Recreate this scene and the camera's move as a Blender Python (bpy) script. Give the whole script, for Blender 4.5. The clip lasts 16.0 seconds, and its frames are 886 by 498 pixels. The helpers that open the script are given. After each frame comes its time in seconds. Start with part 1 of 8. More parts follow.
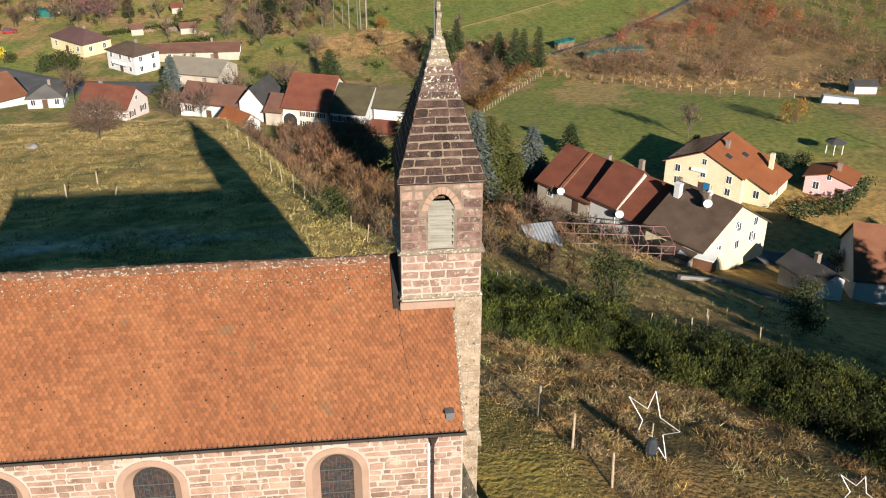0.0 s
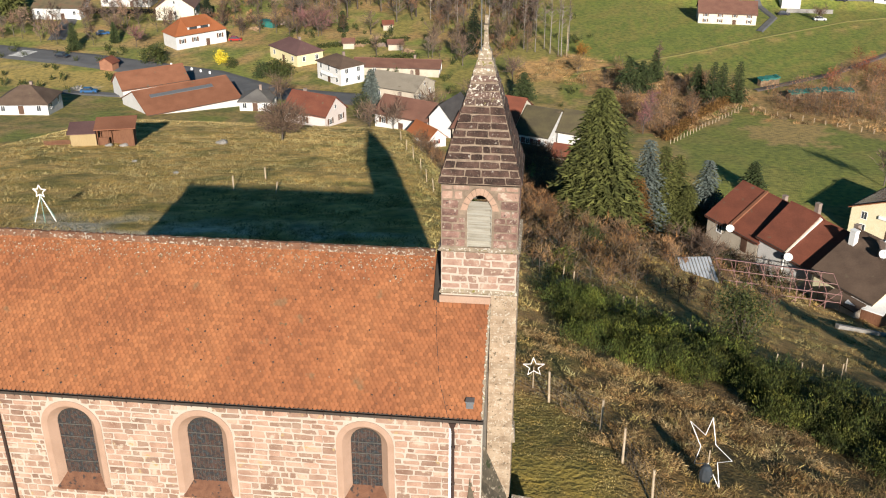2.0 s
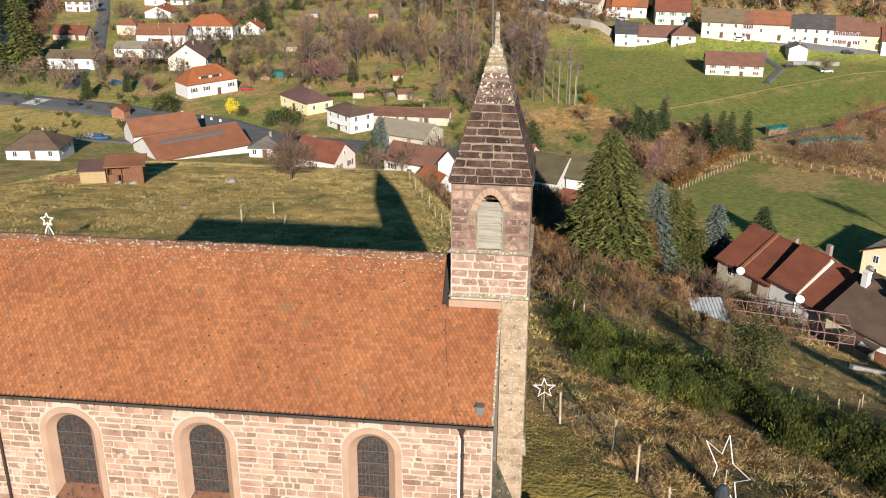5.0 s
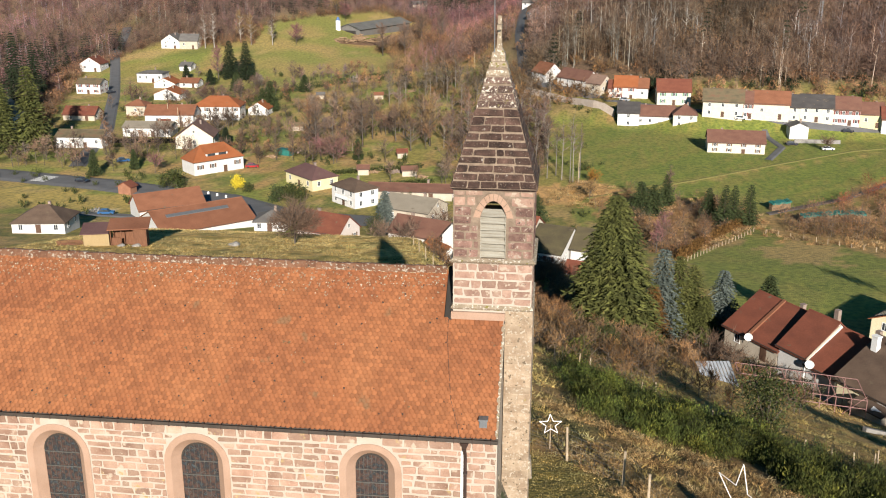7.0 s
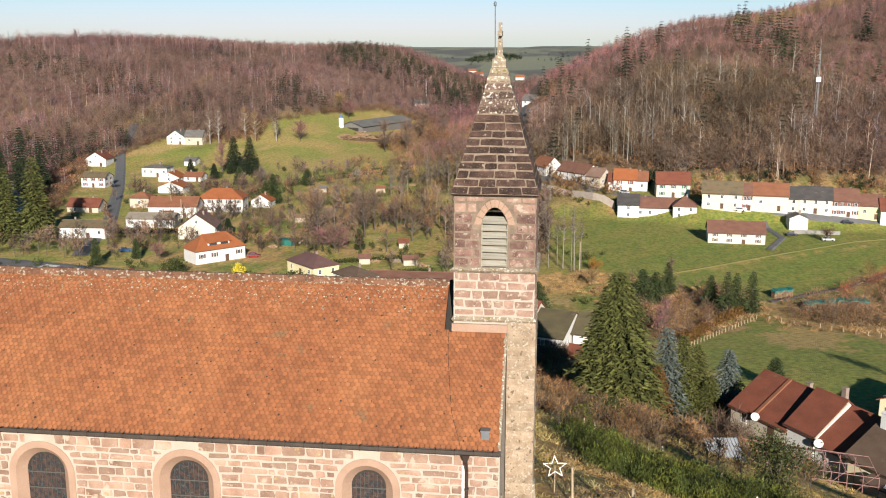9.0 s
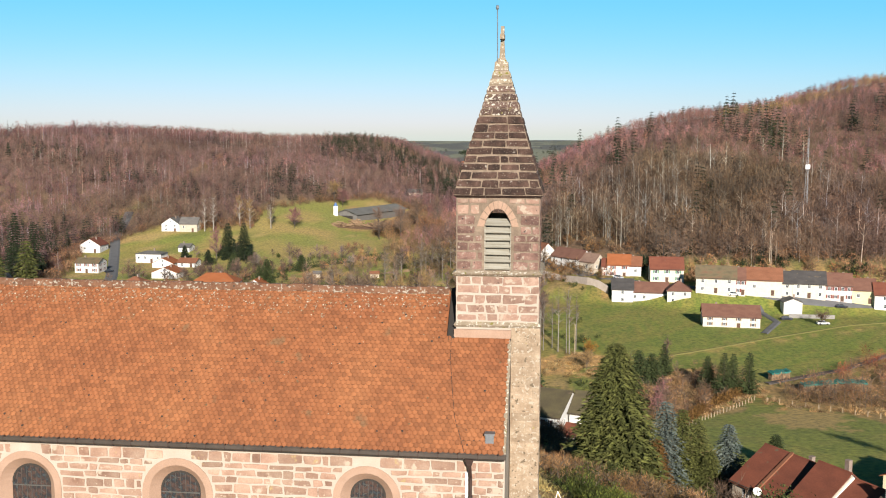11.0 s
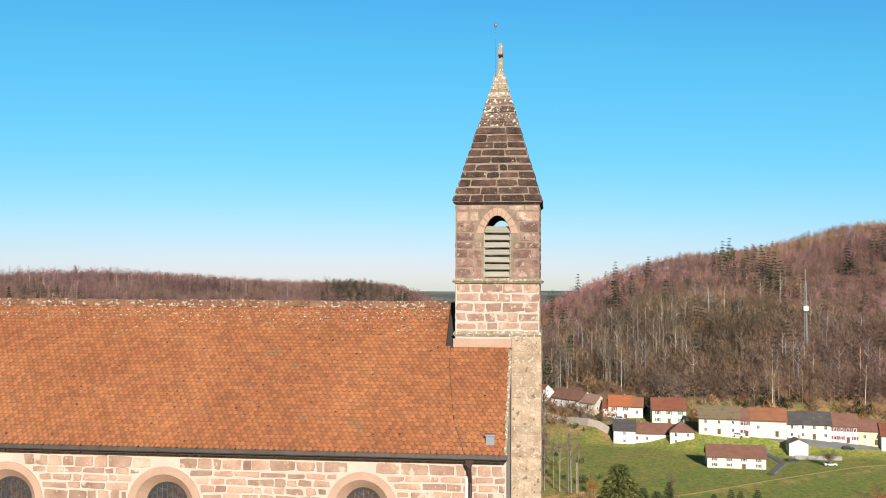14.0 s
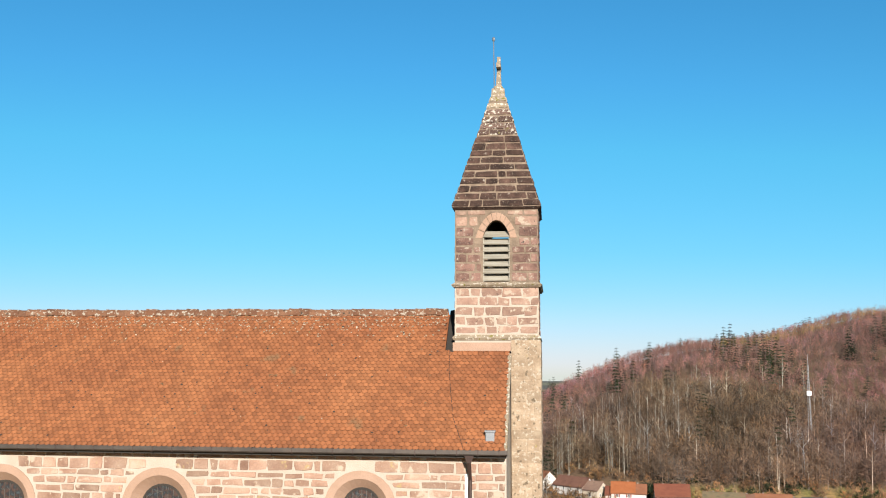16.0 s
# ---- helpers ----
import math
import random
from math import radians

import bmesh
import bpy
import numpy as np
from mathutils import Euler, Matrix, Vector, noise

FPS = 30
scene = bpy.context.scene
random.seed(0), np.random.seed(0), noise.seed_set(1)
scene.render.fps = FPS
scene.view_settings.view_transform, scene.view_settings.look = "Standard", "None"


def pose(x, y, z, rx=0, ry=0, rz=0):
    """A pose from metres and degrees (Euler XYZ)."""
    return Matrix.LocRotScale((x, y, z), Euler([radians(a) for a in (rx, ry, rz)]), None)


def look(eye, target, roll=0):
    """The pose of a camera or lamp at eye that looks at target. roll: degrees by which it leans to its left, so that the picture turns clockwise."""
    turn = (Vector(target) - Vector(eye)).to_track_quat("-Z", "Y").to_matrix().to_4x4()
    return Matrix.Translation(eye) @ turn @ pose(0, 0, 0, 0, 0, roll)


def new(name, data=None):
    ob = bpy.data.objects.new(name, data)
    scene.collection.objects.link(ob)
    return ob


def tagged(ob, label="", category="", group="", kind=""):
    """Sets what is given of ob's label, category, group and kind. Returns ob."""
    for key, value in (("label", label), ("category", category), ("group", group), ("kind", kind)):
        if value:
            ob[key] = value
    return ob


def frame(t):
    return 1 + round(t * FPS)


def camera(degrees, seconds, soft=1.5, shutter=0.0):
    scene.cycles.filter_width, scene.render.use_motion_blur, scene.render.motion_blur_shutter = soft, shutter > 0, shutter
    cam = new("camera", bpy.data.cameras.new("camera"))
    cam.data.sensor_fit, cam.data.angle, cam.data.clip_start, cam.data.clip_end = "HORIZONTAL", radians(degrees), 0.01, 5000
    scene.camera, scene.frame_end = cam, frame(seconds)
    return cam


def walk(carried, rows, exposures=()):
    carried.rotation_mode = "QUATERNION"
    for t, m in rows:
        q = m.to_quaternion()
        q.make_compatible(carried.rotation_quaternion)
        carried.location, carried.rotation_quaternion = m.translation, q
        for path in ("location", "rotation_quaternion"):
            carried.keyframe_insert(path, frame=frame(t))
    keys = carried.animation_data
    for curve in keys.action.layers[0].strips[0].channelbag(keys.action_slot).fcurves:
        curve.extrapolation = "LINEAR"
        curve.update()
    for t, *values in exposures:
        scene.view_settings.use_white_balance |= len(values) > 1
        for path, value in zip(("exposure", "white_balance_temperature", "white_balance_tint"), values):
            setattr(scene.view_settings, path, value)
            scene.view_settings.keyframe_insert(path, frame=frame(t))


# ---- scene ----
cam = camera(48.3, 16.0, soft=1.1)
PATH = [
    (0, (-2.123, -29.935, 27.063), (-1.908, -28.169, 26.149), 0.4),
    (0.5, (0.51, -30.808, 27.104), (0.542, -29.022, 26.204), 0.2),
    (1, (2.448, -31.525, 27.192), (2.346, -29.736, 26.305), 0.2),
    (1.5, (3.337, -32.042, 27.234), (3.171, -30.253, 26.356), 0.2),
    (2, (3.53, -32.407, 27.183), (3.344, -30.616, 26.313), 0.2),
    (2.5, (3.551, -32.586, 27.158), (3.36, -30.794, 26.291), 0.3),
    (3, (3.536, -32.618, 27.091), (3.34, -30.825, 26.226), 0.3),
    (3.5, (3.49, -32.555, 26.656), (3.291, -30.753, 25.809), 0.3),
    (4, (3.472, -32.513, 26.164), (3.27, -30.701, 25.342), 0.3),
    (6.5, (3.569, -32.637, 23.153), (3.35, -30.761, 22.495), 0.1),
    (7, (3.609, -32.674, 22.347), (3.385, -30.782, 21.738), 0.1),
    (7.5, (3.629, -32.716, 21.664), (3.403, -30.811, 21.098), 0.2),
    (8, (3.648, -32.767, 20.806), (3.42, -30.848, 20.29), 0.2),
    (8.5, (3.657, -32.77, 20.008), (3.427, -30.839, 19.541), 0.2),
    (9, (3.659, -32.777, 19.138), (3.426, -30.835, 18.723), 0.1),
    (11.5, (3.32, -32.722, 15.235), (3.099, -30.742, 15.054), 0.2),
    (12, (3.32, -32.723, 14.372), (3.1, -30.739, 14.245), 0.2),
    (12.5, (3.338, -32.711, 13.602), (3.117, -30.725, 13.527), 0.3),
    (13, (3.336, -32.69, 12.775), (3.114, -30.702, 12.755), 0.3),
    (13.5, (3.368, -32.753, 12.037), (3.144, -30.766, 12.063), 0.3),
    (14, (3.362, -32.699, 11.254), (3.138, -30.713, 11.328), 0.3),
    (14.5, (3.383, -32.704, 10.605), (3.158, -30.72, 10.719), 0.3),
    (15, (3.386, -32.741, 9.856), (3.162, -30.76, 10.016), 0.3),
    (15.5, (3.387, -32.717, 9.135), (3.164, -30.74, 9.341), 0.3),
    (16, (3.388, -32.676, 8.379), (3.165, -30.705, 8.635), 0.3),
]
walk(cam, [(t, look(eye, target, roll)) for t, eye, target, roll in PATH])

# ---- light ----
SUN_ELEV, SUN_AZ = 20.2, 167.2  # degrees; azimuth clockwise from +y
scene.view_settings.exposure = 1.234
world = bpy.data.worlds.new("sky")
scene.world = world
world.use_nodes = True
wn = world.node_tree
sky = wn.nodes.new("ShaderNodeTexSky")
sky.sky_type = 'NISHITA'
sky.sun_disc = False
sky.sun_elevation = radians(SUN_ELEV)
sky.sun_rotation = radians(SUN_AZ)
sky.air_density, sky.dust_density, sky.ozone_density = 1.0, 0.2, 4.0
hue = wn.nodes.new("ShaderNodeHueSaturation")
hue.inputs["Saturation"].default_value = 1.15
wn.links.new(sky.outputs[0], hue.inputs["Color"])
cool = wn.nodes.new("ShaderNodeMix")
cool.data_type, cool.blend_type = 'RGBA', 'MULTIPLY'
cool.inputs[0].default_value, cool.inputs[7].default_value = 1.0, (0.905, 1.012, 1.06, 1.0)
wn.links.new(hue.outputs[0], cool.inputs[6])
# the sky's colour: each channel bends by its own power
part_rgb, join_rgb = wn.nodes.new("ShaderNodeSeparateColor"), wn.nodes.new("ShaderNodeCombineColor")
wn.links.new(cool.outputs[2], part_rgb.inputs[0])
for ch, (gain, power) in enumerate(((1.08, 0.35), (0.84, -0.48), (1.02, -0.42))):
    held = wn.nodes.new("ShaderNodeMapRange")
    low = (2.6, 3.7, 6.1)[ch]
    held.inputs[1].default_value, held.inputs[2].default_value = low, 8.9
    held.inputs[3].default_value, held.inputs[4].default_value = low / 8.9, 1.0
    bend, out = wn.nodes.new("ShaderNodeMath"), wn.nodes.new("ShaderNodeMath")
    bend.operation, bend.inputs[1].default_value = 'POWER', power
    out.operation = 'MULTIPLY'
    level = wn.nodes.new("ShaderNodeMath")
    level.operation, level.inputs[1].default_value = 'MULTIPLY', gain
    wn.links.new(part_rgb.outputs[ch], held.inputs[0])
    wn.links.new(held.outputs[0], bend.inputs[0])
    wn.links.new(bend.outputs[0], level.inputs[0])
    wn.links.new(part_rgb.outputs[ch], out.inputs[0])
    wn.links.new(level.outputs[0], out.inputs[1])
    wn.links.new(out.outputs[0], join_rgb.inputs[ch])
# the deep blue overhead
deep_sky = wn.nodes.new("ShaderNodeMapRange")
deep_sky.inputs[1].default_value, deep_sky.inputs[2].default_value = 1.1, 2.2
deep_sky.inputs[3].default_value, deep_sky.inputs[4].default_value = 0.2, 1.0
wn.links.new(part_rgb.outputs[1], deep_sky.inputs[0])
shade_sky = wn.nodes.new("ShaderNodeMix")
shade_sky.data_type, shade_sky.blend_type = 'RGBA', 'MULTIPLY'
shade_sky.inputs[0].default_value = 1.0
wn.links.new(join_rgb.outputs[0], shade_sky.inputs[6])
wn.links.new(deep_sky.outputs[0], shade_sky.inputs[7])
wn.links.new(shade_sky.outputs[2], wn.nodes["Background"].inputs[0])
wn.nodes["Background"].inputs[1].default_value = 0.0496
sun = new("sun", bpy.data.lights.new("sun", 'SUN'))
sun.data.energy, sun.data.angle, sun.data.color = 5.0, radians(0.5), (1.0, 0.915, 0.815)
sd = Vector((math.sin(radians(SUN_AZ)) * math.cos(radians(SUN_ELEV)), math.cos(radians(SUN_AZ)) * math.cos(radians(SUN_ELEV)), math.sin(radians(SUN_ELEV))))
sun.matrix_world = look(sd * 300, (0, 0, 0))


# ---- builders ----
class Shape:
    """Vertices and faces of one mesh, gathered piece by piece."""

    def __init__(self):
        self.v, self.f = [], []

    def add(self, verts, faces):
        n = len(self.v)
        self.v.extend(tuple(p) for p in verts)
        self.f.extend(tuple(n + i for i in f) for f in faces)
        return self

    def box(self, a, b):
        (x0, y0, z0), (x1, y1, z1) = a, b
        return self.add([(x0, y0, z0), (x1, y0, z0), (x1, y1, z0), (x0, y1, z0), (x0, y0, z1), (x1, y0, z1), (x1, y1, z1), (x0, y1, z1)],
                        [(0, 3, 2, 1), (4, 5, 6, 7), (0, 1, 5, 4), (1, 2, 6, 5), (2, 3, 7, 6), (3, 0, 4, 7)])

    def hexa(self, p):
        """Eight corners: the lower four round, then the upper four."""
        return self.add(p, [(0, 3, 2, 1), (4, 5, 6, 7), (0, 1, 5, 4), (1, 2, 6, 5), (2, 3, 7, 6), (3, 0, 4, 7)])

    def prism(self, outline, axis, lo, hi):
        """An outline in the plane across the axis, drawn out from lo to hi."""
        n = len(outline)
        def at(p, w):
            q = list(p)
            q.insert("xyz".index(axis), w)
            return q
        vs = [at(p, lo) for p in outline] + [at(p, hi) for p in outline]
        fs = [tuple(range(n)), tuple(range(2 * n - 1, n - 1, -1))]
        fs += [(i, i + n, (i + 1) % n + n, (i + 1) % n) for i in range(n)]
        return self.add(vs, fs)

    def rod(self, a, b, r0, r1=None, n=6):
        a, b = Vector(a), Vector(b)
        r1 = r0 if r1 is None else r1
        d = (b - a).normalized()
        u = d.orthogonal().normalized()
        w = d.cross(u)
        ring = [(math.cos(6.28319 * i / n), math.sin(6.28319 * i / n)) for i in range(n)]
        vs = [a + (u * c + w * s) * r0 for c, s in ring] + [b + (u * c + w * s) * r1 for c, s in ring]
        return self.add(vs, [(i, (i + 1) % n, (i + 1) % n + n, i + n) for i in range(n)] + [tuple(range(n - 1, -1, -1)), tuple(range(n, 2 * n))])

    def ball(self, c, r, n=8, m=5, squash=(1, 1, 1)):
        vs, fs = [], []
        for j in range(m + 1):
            a = math.pi * j / m
            for i in range(n):
                b = 2 * math.pi * i / n
                vs.append((c[0] + r * squash[0] * math.sin(a) * math.cos(b), c[1] + r * squash[1] * math.sin(a) * math.sin(b), c[2] + r * squash[2] * math.cos(a)))
        for j in range(m):
            for i in range(n):
                fs.append((j * n + i, (j + 1) * n + i, (j + 1) * n + (i + 1) % n, j * n + (i + 1) % n))
        return self.add(vs, fs)

    def mesh(self, name):
        me = bpy.data.meshes.new(name)
        me.from_pydata(self.v, [], self.f)
        bm = bmesh.new()
        bm.from_mesh(me)
        bmesh.ops.recalc_face_normals(bm, faces=bm.faces)
        bm.to_mesh(me)
        bm.free()
        return me


def part(name, shape, material, parent, label="", kind=""):
    me = shape if isinstance(shape, bpy.types.Mesh) else shape.mesh(name)
    if not me.materials:
        me.materials.append(material)
    ob = new(name, me)
    ob.parent = parent
    return tagged(ob, label, kind=kind)


def thing(name, at, label, category, group="", kind="", turn=0):
    ob = new(name)
    ob.empty_display_size = 0.3
    ob.matrix_world = pose(*at, 0, 0, turn)
    return tagged(ob, label, category, group, kind)


def fast_mesh(name, verts, faces):
    """A mesh from arrays: verts (n, 3) and triangles (m, 3)."""
    me = bpy.data.meshes.new(name)
    verts, faces = np.asarray(verts, np.float32), np.asarray(faces, np.int32)
    k = faces.shape[1]
    me.vertices.add(len(verts))
    me.vertices.foreach_set("co", verts.ravel())
    me.loops.add(faces.size)
    me.loops.foreach_set("vertex_index", faces.ravel())
    me.polygons.add(len(faces))
    me.polygons.foreach_set("loop_start", np.arange(0, faces.size, k, dtype=np.int32))
    me.polygons.foreach_set("loop_total", np.full(len(faces), k, np.int32))
    me.update(calc_edges=True)
    me.validate()
    return me


# ---- materials ----
def material(name, cols, scale=1.0, rough=0.85, bump=0.15, fine=30.0, island=0.0, random_ob=0.0, metal=0.0, spot=None, attribute=None, stretch=None, contrast=0.5, deep=0.03):
    """Noise between colours, fine grain, relief; island and random_ob vary the value from piece to piece; spot: (colour, scale, threshold)."""
    ma = bpy.data.materials.new(name)
    ma.use_nodes = True
    t = ma.node_tree
    N, L = t.nodes, t.links
    bsdf = N["Principled BSDF"]
    geo = N.new("ShaderNodeNewGeometry")
    pos = geo.outputs["Position"]
    if stretch:
        mp = N.new("ShaderNodeMapping")
        mp.inputs["Scale"].default_value = stretch
        L.new(pos, mp.inputs["Vector"])
        pos = mp.outputs[0]

    def noise_at(sc, det=5.0):
        n = N.new("ShaderNodeTexNoise")
        n.inputs["Scale"].default_value, n.inputs["Detail"].default_value = sc, det
        L.new(pos, n.inputs["Vector"])
        return n.outputs[0]

    def mix(kind, fac, a, b):
        m = N.new("ShaderNodeMix")
        m.data_type, m.blend_type = 'RGBA', kind
        for v, k in ((fac, 0), (a, 6), (b, 7)):
            if isinstance(v, (int, float)):
                m.inputs[k].default_value = v
            elif isinstance(v, tuple):
                m.inputs[k].default_value = (*v, 1.0)
            else:
                L.new(v, m.inputs[k])
        return m.outputs[2]

    ramp = N.new("ShaderNodeValToRGB")
    els = ramp.color_ramp.elements
    while len(els) < len(cols):
        els.new(0.5)
    for i, c in enumerate(cols):
        els[i].position = 0.5 + (i / max(1, len(cols) - 1) - 0.5) * contrast
        els[i].color = (*c, 1)
    L.new(noise_at(scale), ramp.inputs[0])
    col = ramp.outputs[0]
    if attribute:
        at = N.new("ShaderNodeAttribute")
        at.attribute_name = attribute
        col = mix('MULTIPLY', 1.0, at.outputs[0], col)
    grain = N.new("ShaderNodeMapRange")
    grain.inputs[3].default_value, grain.inputs[4].default_value = 0.72, 1.28
    L.new(noise_at(fine, 3.0), grain.inputs[0])
    col = mix('MULTIPLY', 1.0, col, grain.outputs[0])
    if island or random_ob:
        if island:
            src = geo.outputs["Random Per Island"]
            amount = island
        else:
            oi = N.new("ShaderNodeObjectInfo")
            src, amount = oi.outputs["Random"], random_ob
        r = N.new("ShaderNodeMapRange")
        r.inputs[3].default_value, r.inputs[4].default_value = 1 - amount, 1 + amount
        L.new(src, r.inputs[0])
        col = mix('MULTIPLY', 1.0, col, r.outputs[0])
    if spot:
        for sc, (c2, s2, th) in enumerate(spot if isinstance(spot, list) else [spot]):
            m2 = N.new("ShaderNodeMapRange")
            m2.inputs[1].default_value, m2.inputs[2].default_value = th, th + 0.06
            L.new(noise_at(s2, 6.0), m2.inputs[0])
            col = mix('MIX', m2.outputs[0], col, c2)
    L.new(col, bsdf.inputs["Base Color"])
    bsdf.inputs["Roughness"].default_value, bsdf.inputs["Metallic"].default_value = rough, metal
    bsdf.inputs["Specular IOR Level"].default_value = 0.25
    if bump:
        b = N.new("ShaderNodeBump")
        b.inputs["Strength"].default_value, b.inputs["Distance"].default_value = bump, deep
        L.new(noise_at(fine * 0.7, 4.0), b.inputs["Height"])
        L.new(b.outputs[0], bsdf.inputs["Normal"])
    return ma


M_STONE = material("pink_sandstone", [(0.152, 0.087, 0.061), (0.218, 0.139, 0.101), (0.263, 0.185, 0.137)], 1.7, 0.9, 0.6, 25, random_ob=0.3, spot=[((0.296, 0.240, 0.185), 2.0, 0.61), ((0.252, 0.185, 0.092), 2.7, 0.65), ((0.281, 0.222, 0.167), 9, 0.62)])
M_STONE_J = material("pink_sandstone_far", [(0.152, 0.087, 0.061), (0.218, 0.139, 0.101), (0.263, 0.185, 0.137)], 1.7, 0.9, 0.6, 25, island=0.3, spot=[((0.296, 0.240, 0.185), 2.0, 0.61), ((0.252, 0.185, 0.092), 2.7, 0.65), ((0.281, 0.222, 0.167), 9, 0.62)])
M_MORTAR = material("cream_lime_mortar", [(0.270, 0.226, 0.181), (0.318, 0.274, 0.229)], 2, 0.95, 0.5, 40)
M_DRESSED = material("dressed_sandstone", [(0.221, 0.143, 0.100), (0.272, 0.183, 0.134)], 1.5, 0.85, 0.2, 30)
M_TOWER = material("tower_sandstone", [(0.063, 0.036, 0.029), (0.122, 0.070, 0.056), (0.185, 0.122, 0.095)], 3.5, 0.92, 0.8, 18, random_ob=0.32, spot=[((0.222, 0.185, 0.148), 7, 0.61), ((0.237, 0.207, 0.174), 22, 0.63), ((0.030, 0.024, 0.022), 9, 0.66)])
M_TOWER2 = material("pale_tower_sandstone", [(0.148, 0.085, 0.065), (0.192, 0.122, 0.092), (0.244, 0.174, 0.133)], 2.2, 0.92, 0.7, 18, random_ob=0.2, spot=[((0.266, 0.215, 0.167), 5, 0.58), ((0.067, 0.044, 0.037), 7, 0.68)])
M_SPIRE = material("weathered_spire_stone", [(0.015, 0.010, 0.008), (0.037, 0.021, 0.016), (0.070, 0.041, 0.031)], 3.5, 0.95, 0.9, 16, random_ob=0.4, spot=[((0.178, 0.155, 0.133), 6.0, 0.66), ((0.148, 0.122, 0.096), 24, 0.63)])
M_SPIRE_TOP = material("lichen_blotched_spire_stone", [(0.041, 0.024, 0.020), (0.070, 0.043, 0.034), (0.104, 0.067, 0.053)], 3.5, 0.95, 0.9, 16, random_ob=0.3, spot=[((0.34, 0.31, 0.26), 8.0, 0.56), ((0.080, 0.068, 0.018), 7, 0.62), ((0.30, 0.27, 0.23), 26, 0.60)])
M_SPIRE_MORTAR = material("tan_lime_joint", [(0.096, 0.070, 0.050), (0.185, 0.141, 0.104)], 5, 0.95, 0.5, 30)
M_LICHEN_STONE = material("lichened_stone", [(0.145, 0.115, 0.080), (0.225, 0.180, 0.130)], 4, 0.95, 0.7, 20, spot=[((0.36, 0.33, 0.275), 11, 0.55), ((0.115, 0.100, 0.025), 8, 0.62), ((0.060, 0.050, 0.038), 14, 0.66)])
M_PIER = material("lichened_sandstone_pier", [(0.165, 0.118, 0.078), (0.215, 0.162, 0.112), (0.260, 0.205, 0.145)], 2.4, 0.95, 0.9, 18, random_ob=0.16, contrast=0.4, spot=[((0.285, 0.245, 0.190), 11, 0.575), ((0.095, 0.072, 0.048), 8, 0.615), ((0.185, 0.150, 0.045), 3, 0.70)])
M_TILE = material("clay_roof_tile", [(0.136, 0.047, 0.0185), (0.163, 0.059, 0.0225), (0.190, 0.074, 0.029)], 0.5, 0.8, 0.4, 40, random_ob=0.22, contrast=0.5, spot=[((0.125, 0.064, 0.030), 1.1, 0.655), ((0.080, 0.052, 0.026), 4, 0.69)])
M_TILE_J = material("clay_roof_tiles", [(0.136, 0.047, 0.0185), (0.163, 0.059, 0.0225), (0.190, 0.074, 0.029)], 0.5, 0.8, 0.4, 40, island=0.22, contrast=0.5, spot=[((0.125, 0.064, 0.030), 1.1, 0.655), ((0.080, 0.052, 0.026), 4, 0.69)])
M_TILE_EDGE = material("dirty_tile_edge", [(0.051, 0.021, 0.010), (0.094, 0.038, 0.017)], 3, 0.9, 0.2, 30)
M_RIDGE = material("lichened_ridge_tile", [(0.085, 0.036, 0.019), (0.141, 0.073, 0.042)], 5, 0.9, 0.5, 30, random_ob=0.2, spot=[((0.229, 0.200, 0.161), 9, 0.555), ((0.042, 0.030, 0.021), 5, 0.64)])
# near-black for dark parts, and for shade painted inside open bays
M_DARK = material("near_black_parts_and_shade", [(0.02, 0.018, 0.016), (0.03, 0.026, 0.022)], 2, 0.95, 0.1)
M_GUTTER = material("aged_zinc_gutter", [(0.042, 0.036, 0.032), (0.073, 0.060, 0.051)], 3, 0.5, 0.05, metal=0.4)
M_ZINC = material("grey_zinc", [(0.127, 0.136, 0.145), (0.178, 0.187, 0.196)], 4, 0.45, 0.05, metal=0.5)
M_PIPE = material("brown_downpipe", [(0.030, 0.019, 0.017), (0.047, 0.030, 0.025)], 3, 0.5, 0.05, metal=0.2)
M_WHITEPAINT = material("white_painted_metal", [(0.70, 0.70, 0.69), (0.8, 0.8, 0.79)], 4, 0.5, 0.03)
M_LOUVRE = material("grey_weathered_wood", [(0.141, 0.124, 0.094), (0.212, 0.196, 0.158), (0.238, 0.229, 0.196)], 4, 0.9, 0.4, 30, random_ob=0.12, stretch=(0.4, 3, 6))
M_GLASS_DARK = material("leaded_stained_glass", [(0.012, 0.019, 0.024), (0.044, 0.056, 0.063), (0.016, 0.018, 0.021), (0.056, 0.033, 0.026), (0.026, 0.037, 0.046), (0.063, 0.058, 0.044)], 8, 0.25, 0.3, 22, contrast=0.8)
M_LEAD = material("window_lead", [(0.068, 0.068, 0.064), (0.102, 0.102, 0.094)], 8, 0.5, 0.1, metal=0.4)
M_SILL = material("stained_window_sill", [(0.068, 0.030, 0.017), (0.127, 0.060, 0.034)], 4, 0.9, 0.3, 25, spot=((0.025, 0.021, 0.019), 5, 0.6))
M_CABLE = material("dark_cable", [(0.013, 0.013, 0.013), (0.021, 0.019, 0.017)], 5, 0.6, 0.0)


# ---- the lie of the land ----
def sstep(a, b, v):
    t = np.clip((v - a) / (b - a), 0, 1)
    return t * t * (3 - 2 * t)


